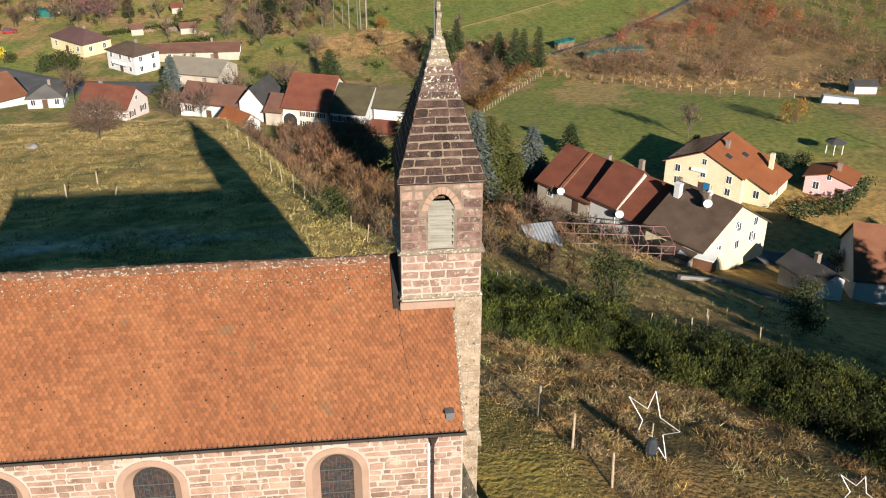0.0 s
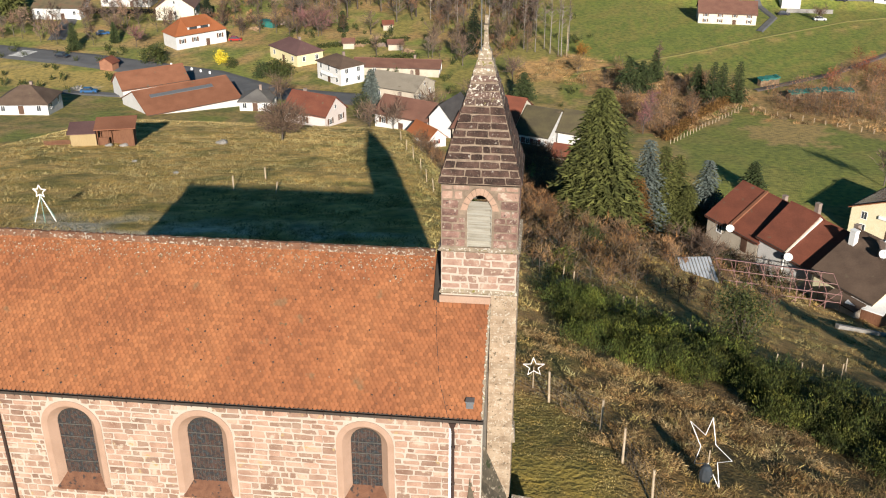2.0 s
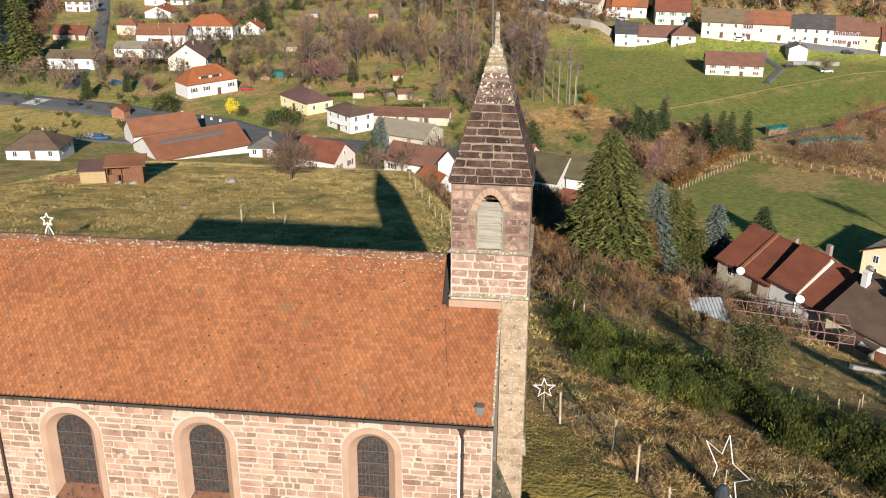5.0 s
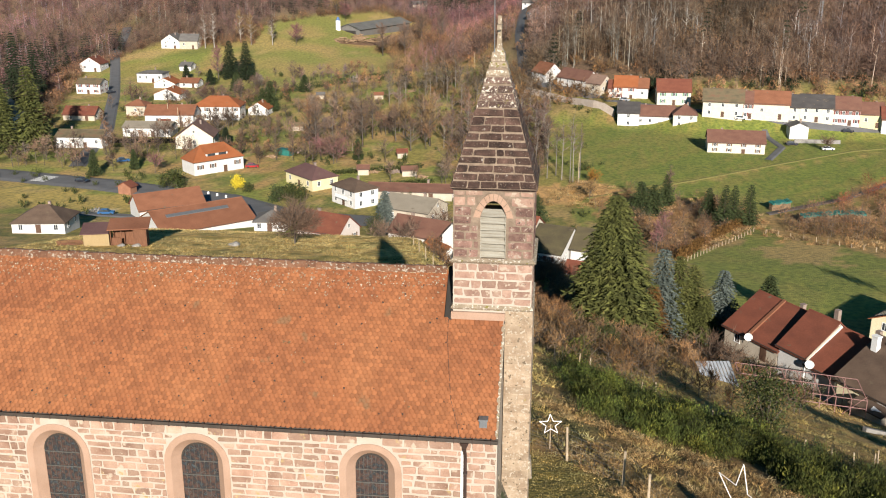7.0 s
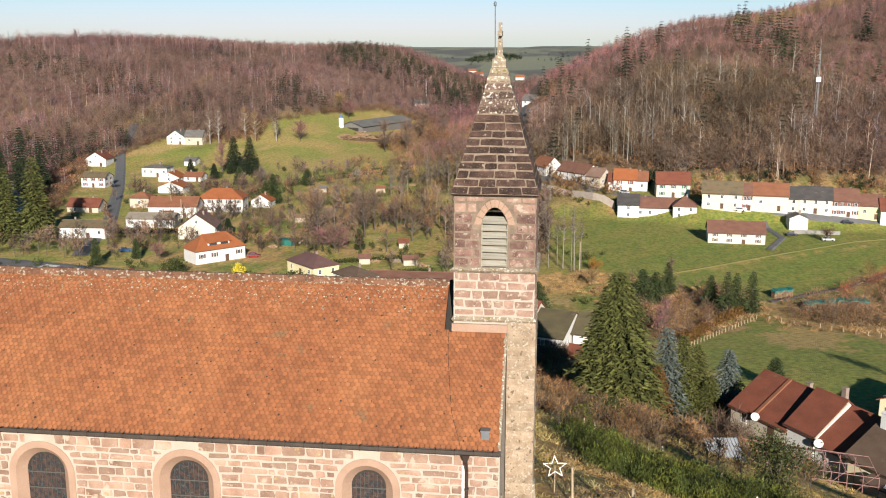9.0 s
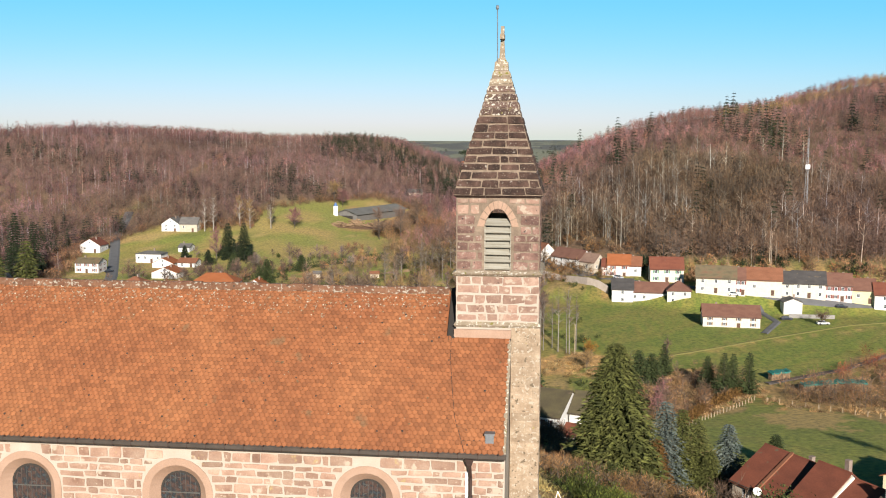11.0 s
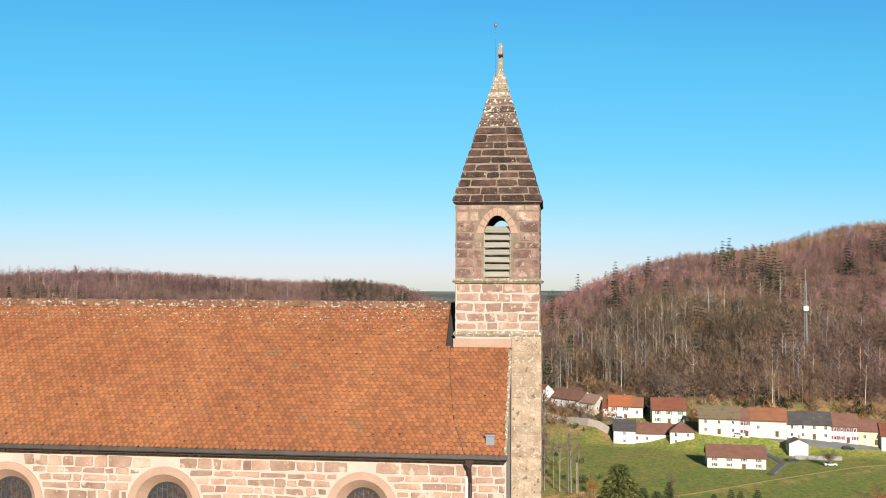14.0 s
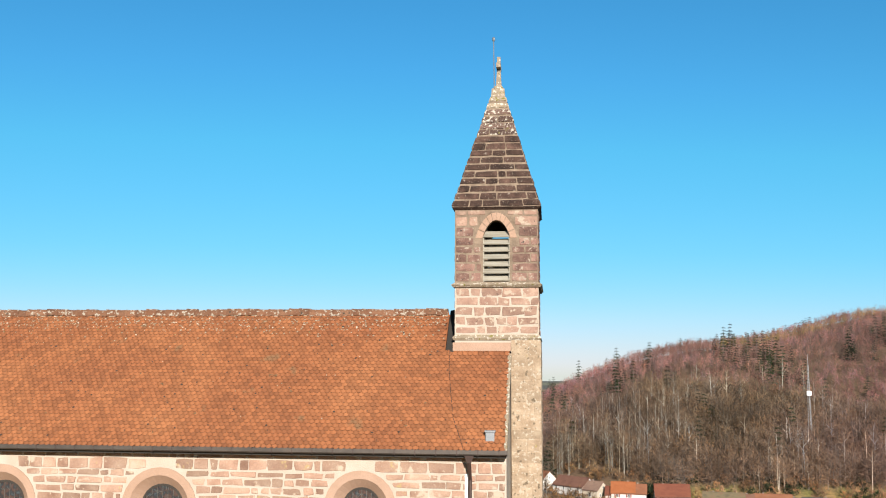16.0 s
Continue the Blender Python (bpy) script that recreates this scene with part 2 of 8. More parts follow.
def height(x, y):
    x, y = np.asarray(x, float), np.asarray(y, float)
    right = -0.5 - 0.06 * np.minimum(y - 3, 0) - 0.31 * np.maximum(y - 4, 0) - 0.25 * np.maximum(x - 7, 0)
    left = -0.8 - 0.211 * np.maximum(y - 15, 0) - 0.004 * np.maximum(y - 96, 0) ** 2 - 0.02 * np.minimum(np.maximum(-x - 57, 0), 40) ** 2
    e0, e1 = np.interp(y, [0, 40, 60, 93, 130], [-10, -6, -9.5, -15.5, -22]), np.interp(y, [0, 40, 60, 93, 130], [12, 10, 4, -3, -8])
    hill = left + (right - left) * sstep(0, 1, (x - e0) / (e1 - e0))
    side_r, side_l = sstep(-30, 30, x), 1 - sstep(-200, -90, x)
    floor = -38.5 - 11.0 * sstep(115, 230, y) + 6.0 * sstep(340, 354, y - 14 * (1 - sstep(30, 60, x))) * side_r + 22 * sstep(420, 640, y) * side_l * (1 - sstep(1100, 1700, y)) + 6 * sstep(420, 700, y) * (1 - side_l) * (1 - side_r)
    k = 3.0
    low = np.maximum(hill, floor) + k * np.log1p(np.exp(-np.abs(hill - floor) / k)) - k * 0.69 * np.exp(-np.abs(hill - floor) / 12)
    crest = (np.clip(46 + 0.29 * (x - 56), 0, 97) + 9 * np.exp(-((x - 40) / 65) ** 2) + 8 * np.exp(-((x - 85) / 60) ** 2)) * sstep(-90, 0, x)
    rise = np.clip((y - 384 + 0.04 * x) / (285 + 0.6 * np.maximum(x - 60, 0)), 0, 1)
    right_hill = crest * (1 - (1 - rise) ** 2.0) * (1 - sstep(120, 600, y - 669 - 0.6 * np.maximum(x - 60, 0)))
    edge = np.clip(640 + 0.55 * (x + 60), 400, 700)
    left_hill = (36 + 4 * np.sin(x / 90.0) + 2 * np.sin(x / 37.0)) * sstep(edge, edge + 330, y) * (1 - sstep(-150, 0, x)) * (1 - sstep(480, 900, y - edge))
    far = 33 * sstep(1200, 4300, y) + 17 * np.exp(-((x + 165) / 75) ** 2 - ((y - 2450) / 170) ** 2)
    back = 0.02 * np.maximum(-y - 40, 0)
    return low + right_hill + left_hill + far - back


def ground(x, y):
    return float(height(x, y))


# ---- ground ----
def lines(near0, near1, step, far0, far1, grow):
    a = list(np.arange(near0, near1 + step / 2, step))
    s, v = step, near1
    while v < far1:
        s *= grow
        v += s
        a.append(v)
    s, v = step, near0
    while v > far0:
        s *= grow
        v -= s
        a.insert(0, v)
    return np.array(a)


TABLE = np.random.RandomState(5).uniform(-1, 1, (256, 256))


def wob(x, y, s, a=0.0):
    """Smooth value noise with two octaves, about -1 to 1, of wavelength near s."""
    def octave(u, v):
        i, j = np.floor(u).astype(int), np.floor(v).astype(int)
        f, g = u - i, v - j
        f, g = f * f * (3 - 2 * f), g * g * (3 - 2 * g)
        t = lambda p, q: TABLE[(i + p) % 256, (j + q) % 256]
        return (t(0, 0) * (1 - f) + t(1, 0) * f) * (1 - g) + (t(0, 1) * (1 - f) + t(1, 1) * f) * g
    u, v = x / s * 2 + 37 * a, y / s * 2 - 19 * a
    return (octave(u, v) + 0.5 * octave(2.1 * u + 5, 2.1 * v + 9)) * 1.1


def left_wood_at(x, y):
    """How far (in metres, about) a place lies inside the wood across the valley."""
    foot = y - np.interp(x, [-262, -250, -240, -232, -186, -182, -160, -128, -60, 0], [450, 480, 492, 528, 531, 575, 636, 705, 690, 690])
    side = np.minimum(-197 - (np.minimum(y, 470) - 305) * 0.37 - x, y - 312)
    return np.maximum(np.where(x < -262, -999.0, foot), side)


def inside(poly):
    px, py = np.array(poly).T
    def test(x, y):
        c = np.zeros(x.shape, bool)
        j = len(px) - 1
        for i in range(len(px)):
            c ^= ((py[i] > y) != (py[j] > y)) & (x < (px[j] - px[i]) * (y - py[i]) / (py[j] - py[i] + 1e-9) + px[i])
            j = i
        return c
    return test


def cover(x, y):
    """The ground's own colour from place to place: lawn, dry pasture, bracken, fields, forest floor; the far valley's
    colour has haze mixed in.
    """
    c = np.zeros(x.shape + (3,))
    def put(m, col):
        m = np.clip(m, 0, 1)[..., None]
        c[:] = c * (1 - m) + np.array(col) * m
    def patch(poly, col, k=1.0, rough=3.0):
        dx, dy = rough * wob(x, y, 9, 1.5), rough * wob(x, y, 9, 5.5)
        put(inside(poly)(x + dx, y + dy) * k, col)
    put(np.ones_like(x), (0.175, 0.165, 0.058))
    # valley gardens and scrub
    put(sstep(-0.1, 0.5, wob(x, y, 70)) * sstep(110, 140, y), (0.205, 0.170, 0.075))
    put(sstep(0.15, 0.5, wob(x, y, 31, 2.0)) * sstep(110, 140, y), (0.235, 0.165, 0.085))
    put(sstep(0.2, 0.55, wob(x, y, 24, 4.0)) * sstep(110, 140, y) * 0.9, (0.130, 0.165, 0.044))
    put(sstep(0.35, 0.6, wob(x, y, 13, 9.0)) * sstep(110, 140, y) * 0.8, (0.25, 0.195, 0.105))
    put(sstep(0.4, 0.6, wob(x, y, 9, 12.0)) * sstep(110, 140, y) * (y < 520) * 0.8, (0.095, 0.115, 0.036))
    # green meadow by the terrace
    meadow = sstep(0, 25, x) * sstep(232, 245, y) * (1 - sstep(350, 358, y))
    put(meadow, (0.140, 0.185, 0.045))
    put(meadow * sstep(0.1, 0.7, wob(x, y, 60, 1.0)) * 0.6, (0.185, 0.195, 0.062))
    stripe = wob((x * 0.79 - y * 0.61) * 3.2, (x * 0.61 + y * 0.79) * 0.22, 12, 5.0)
    put(meadow * sstep(-0.1, 0.5, stripe) * 0.65, (0.205, 0.190, 0.066))
    put(meadow * sstep(0.25, 0.6, wob(x, y, 8, 3.0)) * 0.5, (0.105, 0.150, 0.036))
    put(meadow * (1 - sstep(0.6, 2.2, np.abs((y - 243) - 0.735 * (x - 12) + 2.0 * wob(x, y, 15)))) * 0.8, (0.34, 0.26, 0.12))
    # dry ditch grass and scrub land round the thujas
    patch(((-4, 248), (10.6, 265), (25, 257), (27, 246), (15, 240), (-4, 235)), (0.34, 0.225, 0.115))
    patch(((13, 231), (25, 253), (33, 238), (46, 249), (56, 236), (58, 222), (49, 219), (31, 176), (21, 193), (19, 215)), (0.235, 0.155, 0.085))
    # small field behind the spruces
    field = sstep(30, 36, x) * (1 - sstep(95, 110, x)) * sstep(128, 134, y) * (1 - sstep(186, 195, y))
    field = np.maximum(field, inside(((33, 172), (54, 209), (72, 192), (100, 178), (98, 130), (40, 130)))(x, y))
    put(field, (0.150, 0.180, 0.050))
    put(field * sstep(-0.2, 0.4, wob(x, y, 16, 8.0)) * 0.6, (0.190, 0.190, 0.065))
    put(field * sstep(0.2, 0.6, wob(x, y, 5, 2.0)) * 0.5, (0.110, 0.140, 0.040))
    patch(((50, 194), (62, 207), (70, 190), (62, 173), (50, 178)), (0.31, 0.225, 0.12), 0.75, 4.0)
    patch(((56, 221), (71, 240), (85, 244), (94, 266), (130, 300), (150, 240), (110, 172), (77, 184), (72, 194), (60, 211)), (0.27, 0.185, 0.10), 0.85)
    # verge and gravel yard beside the village road
    patch(((-165, 236), (-118, 226), (-104, 214), (-112, 206), (-150, 212)), (0.30, 0.245, 0.095), 0.9)
    patch(((-121, 211), (-113, 213), (-114, 206), (-122, 205)), (0.50, 0.44, 0.36), 1.0, 1.0)
    # clearings on the far left
    clear = sstep(-175, -140, x) * (1 - sstep(-95, -80, x)) * sstep(430, 450, y) * (1 - sstep(520, 560, y)) + sstep(-190, -175, x) * (1 - sstep(-135, -120, x)) * sstep(520, 540, y) * (1 - sstep(630, 650, y))
    put(clear, (0.150, 0.165, 0.054))
    put(clear * sstep(-0.1, 0.5, wob(x, y, 45, 6.0)) * 0.8, (0.225, 0.180, 0.085))
    put(sstep(-100, -85, x) * (1 - sstep(-30, -10, x)) * sstep(490, 505, y), (0.15, 0.105, 0.055))
    # the knoll
    knoll = (1 - sstep(-6, 3, x)) * (1 - sstep(120, 140, y))
    put(knoll, (0.37, 0.275, 0.100))
    put(knoll * sstep(0.0, 0.8, wob(x, y, 17)) * 0.6, (0.18, 0.175, 0.05))
    put(knoll * sstep(0.0, 0.5, wob(x, y, 3.2, 3.0)) * 0.7, (0.46, 0.345, 0.15))
    put(knoll * sstep(0.2, 0.6, wob(x, y, 4.5, 8.0)) * 0.75, (0.12, 0.125, 0.034))
    # frost that never thaws behind the church
    frost = knoll * (1 - sstep(34, 42, y)) * (1 - sstep(-8, -4, x)) * sstep(18, 22, y)
    put(frost * sstep(-0.1, 0.35, wob(x, y, 8, 6.0)) * 0.8, (0.40, 0.41, 0.43))
    # slope to the right of the church
    slope = sstep(-4, 2, x) * (1 - sstep(100, 125, y))
    put(slope, (0.235, 0.165, 0.072))
    put(slope * sstep(0.0, 0.6, wob(x, y, 9, 1.0)) * 0.7, (0.088, 0.098, 0.024))
    put(slope * sstep(0.0, 0.5, wob(x, y, 4, 2.0)) * 0.75, (0.25, 0.160, 0.080))
    put(slope * sstep(0.2, 0.6, wob(x, y, 2.2, 6.0)) * 0.6, (0.075, 0.085, 0.026))
    lawn = sstep(1, 2, x) * (1 - sstep(6.5, 9.5, x + 0.25 * (y - 5))) * (1 - sstep(8, 11, y))
    put(lawn, (0.135, 0.120, 0.036))
    put(lawn * sstep(0.2, 0.7, wob(x, y, 5)) * 0.6, (0.17, 0.12, 0.05))
    put(sstep(0, 4, x) * sstep(50, 56, y + 0.3 * x) * (1 - sstep(100, 120, y)) * 0.85, (0.30, 0.215, 0.095))
    put(sstep(6, 9, x) * (1 - sstep(24, 30, y)) * 0.75, (0.100, 0.072, 0.030))
    # forest floor
    wood = np.maximum(sstep(392, 405, y + 0.04 * x) * sstep(-40, -10, x), sstep(-6, 10, left_wood_at(x, y)))
    wood = np.maximum(wood, sstep(700, 740, y))
    wood *= 1 - sstep(1150, 1300, y)
    # next two lines: distance haze painted into the far valley as blue-grey
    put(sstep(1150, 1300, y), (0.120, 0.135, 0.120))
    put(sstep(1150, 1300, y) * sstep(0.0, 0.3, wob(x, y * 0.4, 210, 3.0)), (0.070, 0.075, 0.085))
    put(wood * (1 - np.clip(clear, 0, 1)), (0.105, 0.075, 0.060))
    put(wood * sstep(560, 640, y) * 0.8, (0.115, 0.078, 0.080))
    dry = np.where((y > 112)[..., None], np.array([1.38, 1.25, 0.97]), np.array([1.34, 1.18, 0.95]))
    garden = (1 + 0.12 * sstep(225, 240, y) * (1 - sstep(-20, 0, x)) - 0.14 * sstep(0, 20, x) * sstep(190, 230, y))[..., None]
    return c * dry * garden * np.where((y > 112)[..., None], 0.83, 0.85)


def build_ground():
    xs = lines(-62, 62, 1.1, -2600, 2600, 1.04)
    ys = lines(-4, 128, 1.1, -260, 4600, 1.024)
    X, Y = np.meshgrid(xs, ys)
    Z = height(X, Y)
    amp = np.clip(1 - np.abs(Y - 50) / 120, 0.1, 1)
    hummock = sstep(14, 22, Y) * (1 - sstep(110, 130, Y))
    Z = Z + hummock * (0.09 * wob(X * 0.45, Y, 4.2, 4.0) + 0.06 * wob(X, Y, 4.6, 8.0))
    Z = Z + amp * (0.07 * wob(X, Y, 3.1) + 0.10 * wob(X, Y, 7.3, 1.0)) * np.clip(np.hypot(X, Y) / 20 - 0.3, 0.2, 1)
    n, m = len(xs), len(ys)
    v = np.stack([X, Y, Z], -1).reshape(-1, 3)
    i = (np.arange(m - 1)[:, None] * n + np.arange(n - 1)).ravel()
    me = fast_mesh("ground", v, np.stack([i, i + 1, i + n + 1, i + n], 1))
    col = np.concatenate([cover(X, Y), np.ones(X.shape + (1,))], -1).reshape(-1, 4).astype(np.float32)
    at = me.color_attributes.new("cover", 'FLOAT_COLOR', 'POINT')
    at.data.foreach_set("color", col.ravel())
    me.polygons.foreach_set("use_smooth", np.ones(len(me.polygons), bool))
    me.materials.append(M_GROUND)
    return tagged(new("ground", me), "grassy hillside falling to a green village valley between wooded hills", "ground", kind="structure")


M_GROUND = material("grass_and_bracken", [(0.45, 0.50, 0.45), (1.0, 1.0, 1.0), (1.5, 1.38, 1.2)], 0.9, 0.95, 0.9, 6, attribute="cover", contrast=0.5, deep=0.25)
build_ground()


# ---- church ----
EAVE_Y, RIDGE_Y, NAVE_L, NAVE_R = -3.10, 1.45, -18.3, 1.93
WALL_Y, GLASS_Y, BASE_Z = -2.75, -2.45, -1.6


def roof_z(y):
    return 6.965 + 0.951 * (y + 2.307)


WINDOWS = [(-13.93, 0.68, 1.98, 4.39), (-8.74, 0.68, 2.02, 4.36), (-2.47, 0.585, 2.34, 4.45)]  # centre, half width, foot, springing
rnd = random.Random(7)
church = thing("church", (0, 0, 0), "pink sandstone village church with red tiled roof and stone bell turret", "church")


def arch(cx, hw, zs, n=14, grow=0.0):
    return [(cx + (hw + grow) * math.cos(math.pi * i / n), zs + (hw + grow) * math.sin(math.pi * i / n)) for i in range(n + 1)]


def nave():
    # south wall in bays, with the windows' splayed openings through it
    cx, hw, z0, zs = WINDOWS[-1]
    wall = part("wall", Shape().box((cx + hw + 0.28, WALL_Y, BASE_Z), (NAVE_R, -1.95, 6.15)), M_MORTAR, church, "cream lime mortared sandstone south wall")
    x = NAVE_L
    for cx, hw, z0, zs in WINDOWS:
        o = hw + 0.28
        part("wall_pier", Shape().box((x, WALL_Y, BASE_Z), (cx - o, -1.95, 6.15)), M_MORTAR, wall)
        part("wall_apron", Shape().box((cx - o, WALL_Y, BASE_Z), (cx + o, -1.95, z0 - 0.5)), M_MORTAR, wall)
        a = arch(cx, o, zs)
        part("wall_head", Shape().prism([(cx - o, 6.15), (cx + o, 6.15)] + a, "y", WALL_Y, -1.95), M_MORTAR, wall)
        x = cx + o
    g = Shape()
    for x0 in (NAVE_L, NAVE_R - 0.7):
        g.prism([(-1.95, BASE_Z), (4.85, BASE_Z), (4.85, 6.1), (RIDGE_Y, roof_z(RIDGE_Y) - 0.2), (-1.95, roof_z(-1.95) - 0.2)], "x", x0 + 0.003, x0 + 0.697)
    g.box((NAVE_L + 0.7, 4.85, BASE_Z), (NAVE_R - 0.7, 5.65, 6.1))
    part("rear_wall", g, M_MORTAR, church)
    for cx, hw, z0, zs in WINDOWS:
        win(cx, hw, z0, zs)
    return wall


def win(cx, hw, z0, zs):
    o = hw + 0.28
    # splayed jambs of dressed stone, then a flush ring of voussoirs
    s = Shape()
    ina = [(cx + hw, z0)] + arch(cx, hw, zs) + [(cx - hw, z0)]
    out = [(cx + o, z0 - 0.45)] + arch(cx, o, zs) + [(cx - o, z0 - 0.45)]
    ring = [(cx + o + 0.24, z0 - 0.45)] + arch(cx, o + 0.24, zs) + [(cx - o - 0.24, z0 - 0.45)]
    n = len(ina)
    vs = [(p[0], GLASS_Y - 0.02, p[1]) for p in ina] + [(p[0], WALL_Y - 0.02, p[1]) for p in out] + [(p[0], WALL_Y - 0.02, p[1]) for p in ring] + [(p[0], WALL_Y + 0.02, p[1]) for p in ring]
    fs = []
    for i in range(n - 1):
        for r in range(3):
            fs.append((r * n + i, r * n + i + 1, (r + 1) * n + i + 1, (r + 1) * n + i))
    s.add(vs, fs)
    frame_ob = part("window", s, M_DRESSED, church, "round-arched window with splayed sandstone surround")
    gl = Shape()
    gl.prism(ina, "y", GLASS_Y, GLASS_Y + 0.03)
    part("pane", gl, M_GLASS_DARK, frame_ob, "dark leaded stained glass")
    ld = Shape()
    for k in range(1, 5):
        zz = z0 + (zs + hw * 0.75 - z0) * k / 5
        ld.box((cx - hw * (0.98 if zz < zs else 0.8), GLASS_Y - 0.035, zz - 0.018), (cx + hw * (0.98 if zz < zs else 0.8), GLASS_Y, zz + 0.018))
    for k in range(-3, 4):
        xx = cx + hw * k / 4
        top = zs + math.sqrt(max(0.0, hw * hw - (xx - cx) ** 2)) - 0.02
        ld.box((xx - 0.006, GLASS_Y - 0.018, z0), (xx + 0.006, GLASS_Y, top))
    rl = random.Random(int(-cx * 10))
    for k in range(75):
        z = rl.uniform(z0, zs + hw * 0.8)
        wmax = hw if z < zs else math.sqrt(max(0.01, hw * hw - (z - zs) ** 2))
        xx = cx + rl.uniform(-0.9, 0.9) * wmax
        a, ln = rl.uniform(0, 3.14), rl.uniform(0.06, 0.17)
        dx, dz = math.cos(a) * ln, math.sin(a) * ln
        dx = max(-(xx - cx + wmax * 0.96), min(wmax * 0.96 - (xx - cx), dx))
        ld.rod((xx, GLASS_Y - 0.012, z), (xx + dx, GLASS_Y - 0.012, z + dz), 0.009, n=4)
    part("leading", ld, M_LEAD, frame_ob, "grey lead cames and saddle bars")
    bd = Shape()
    ob2 = arch(cx, hw, zs, grow=-0.07)
    ob1 = arch(cx, hw, zs)
    m = len(ob1)
    bd.add([(p[0], GLASS_Y - 0.03, p[1]) for p in ob1] + [(p[0], GLASS_Y - 0.03, p[1]) for p in ob2], [(i, i + 1, m + i + 1, m + i) for i in range(m - 1)])
    part("glass_border", bd, M_DARK, frame_ob)
    sl = Shape()
    sl.hexa([(cx - o - 0.06, WALL_Y - 0.06, z0 - 0.62), (cx + o + 0.06, WALL_Y - 0.06, z0 - 0.62), (cx + hw, GLASS_Y, z0 - 0.62), (cx - hw, GLASS_Y, z0 - 0.62),
             (cx - o - 0.06, WALL_Y - 0.06, z0 - 0.50), (cx + o + 0.06, WALL_Y - 0.06, z0 - 0.50), (cx + hw + 0.02, GLASS_Y + 0.02, z0 + 0.02), (cx - hw - 0.02, GLASS_Y + 0.02, z0 + 0.02)])
    part("window_sill", sl, M_SILL, frame_ob, "stained sloping stone sill")


nave()


def gutter():
    s = Shape()
    x0, x1 = NAVE_L - 0.2, 1.98
    y0, y1, z0, z1 = EAVE_Y - 0.20, EAVE_Y - 0.03, 6.08, 6.23
    s.add([(x, y, z) for x in (x0, x1) for y, z in ((y1, z1), (y1, z0 + 0.03), (y1 - 0.05, z0), (y0 + 0.05, z0), (y0, z0 + 0.04), (y0, z1), (y0 + 0.02, z1), (y0 + 0.02, z0 + 0.05), (y1 - 0.02, z0 + 0.05), (y1 - 0.02, z1))],
          [(i, (i + 1) % 10, (i + 1) % 10 + 10, i + 10) for i in range(10)] + [tuple(range(10)), tuple(range(19, 9, -1))])
    gt = part("gutter", s, M_GUTTER, church, "aged zinc eaves gutter")
    br = Shape()
    x = x0 + 0.4
    while x < x1:
        br.box((x - 0.012, y0 - 0.006, z0 - 0.006), (x + 0.012, y1, z1 + 0.01))
        x += 0.62
    part("gutter_bracket", br, M_PIPE, gt, kind="stuff")
    so = Shape()
    so.box((NAVE_L, EAVE_Y - 0.02, 6.0), (NAVE_R, WALL_Y + 0.2, 6.08))
    part("eave_board", so, M_DARK, church, "dark timber eave board")
    d = Shape()
    d.hexa([(0.80, EAVE_Y - 0.16, 5.86), (0.92, EAVE_Y - 0.16, 5.86), (0.92, EAVE_Y - 0.06, 5.86), (0.80, EAVE_Y - 0.06, 5.86),
            (0.72, EAVE_Y - 0.19, 6.08), (1.0, EAVE_Y - 0.19, 6.08), (1.0, EAVE_Y - 0.04, 6.08), (0.72, EAVE_Y - 0.04, 6.08)])
    d.rod((0.86, EAVE_Y - 0.11, 5.88), (0.86, WALL_Y - 0.12, 5.35), 0.055, n=10)
    d.rod((0.86, WALL_Y - 0.12, 5.4), (0.86, WALL_Y - 0.12, BASE_Z), 0.055, n=10)
    dp = part("downpipe", d, M_PIPE, church, "brown metal downpipe")
    for zz in (4.7, 3.0, 1.3):
        part("pipe_clip", Shape().box((0.79, WALL_Y - 0.19, zz), (0.93, WALL_Y + 0.01, zz + 0.04)), M_GUTTER, dp)
    part("conductor_cover", Shape().box((0.70, WALL_Y - 0.05, BASE_Z), (0.78, WALL_Y - 0.005, 5.5)), M_WHITEPAINT, church, "white cable cover strip")
    part("left_downpipe", Shape().rod((-16.75, WALL_Y - 0.1, BASE_Z), (-16.75, WALL_Y - 0.1, 6.05), 0.055, n=8), M_PIPE, church)


gutter()


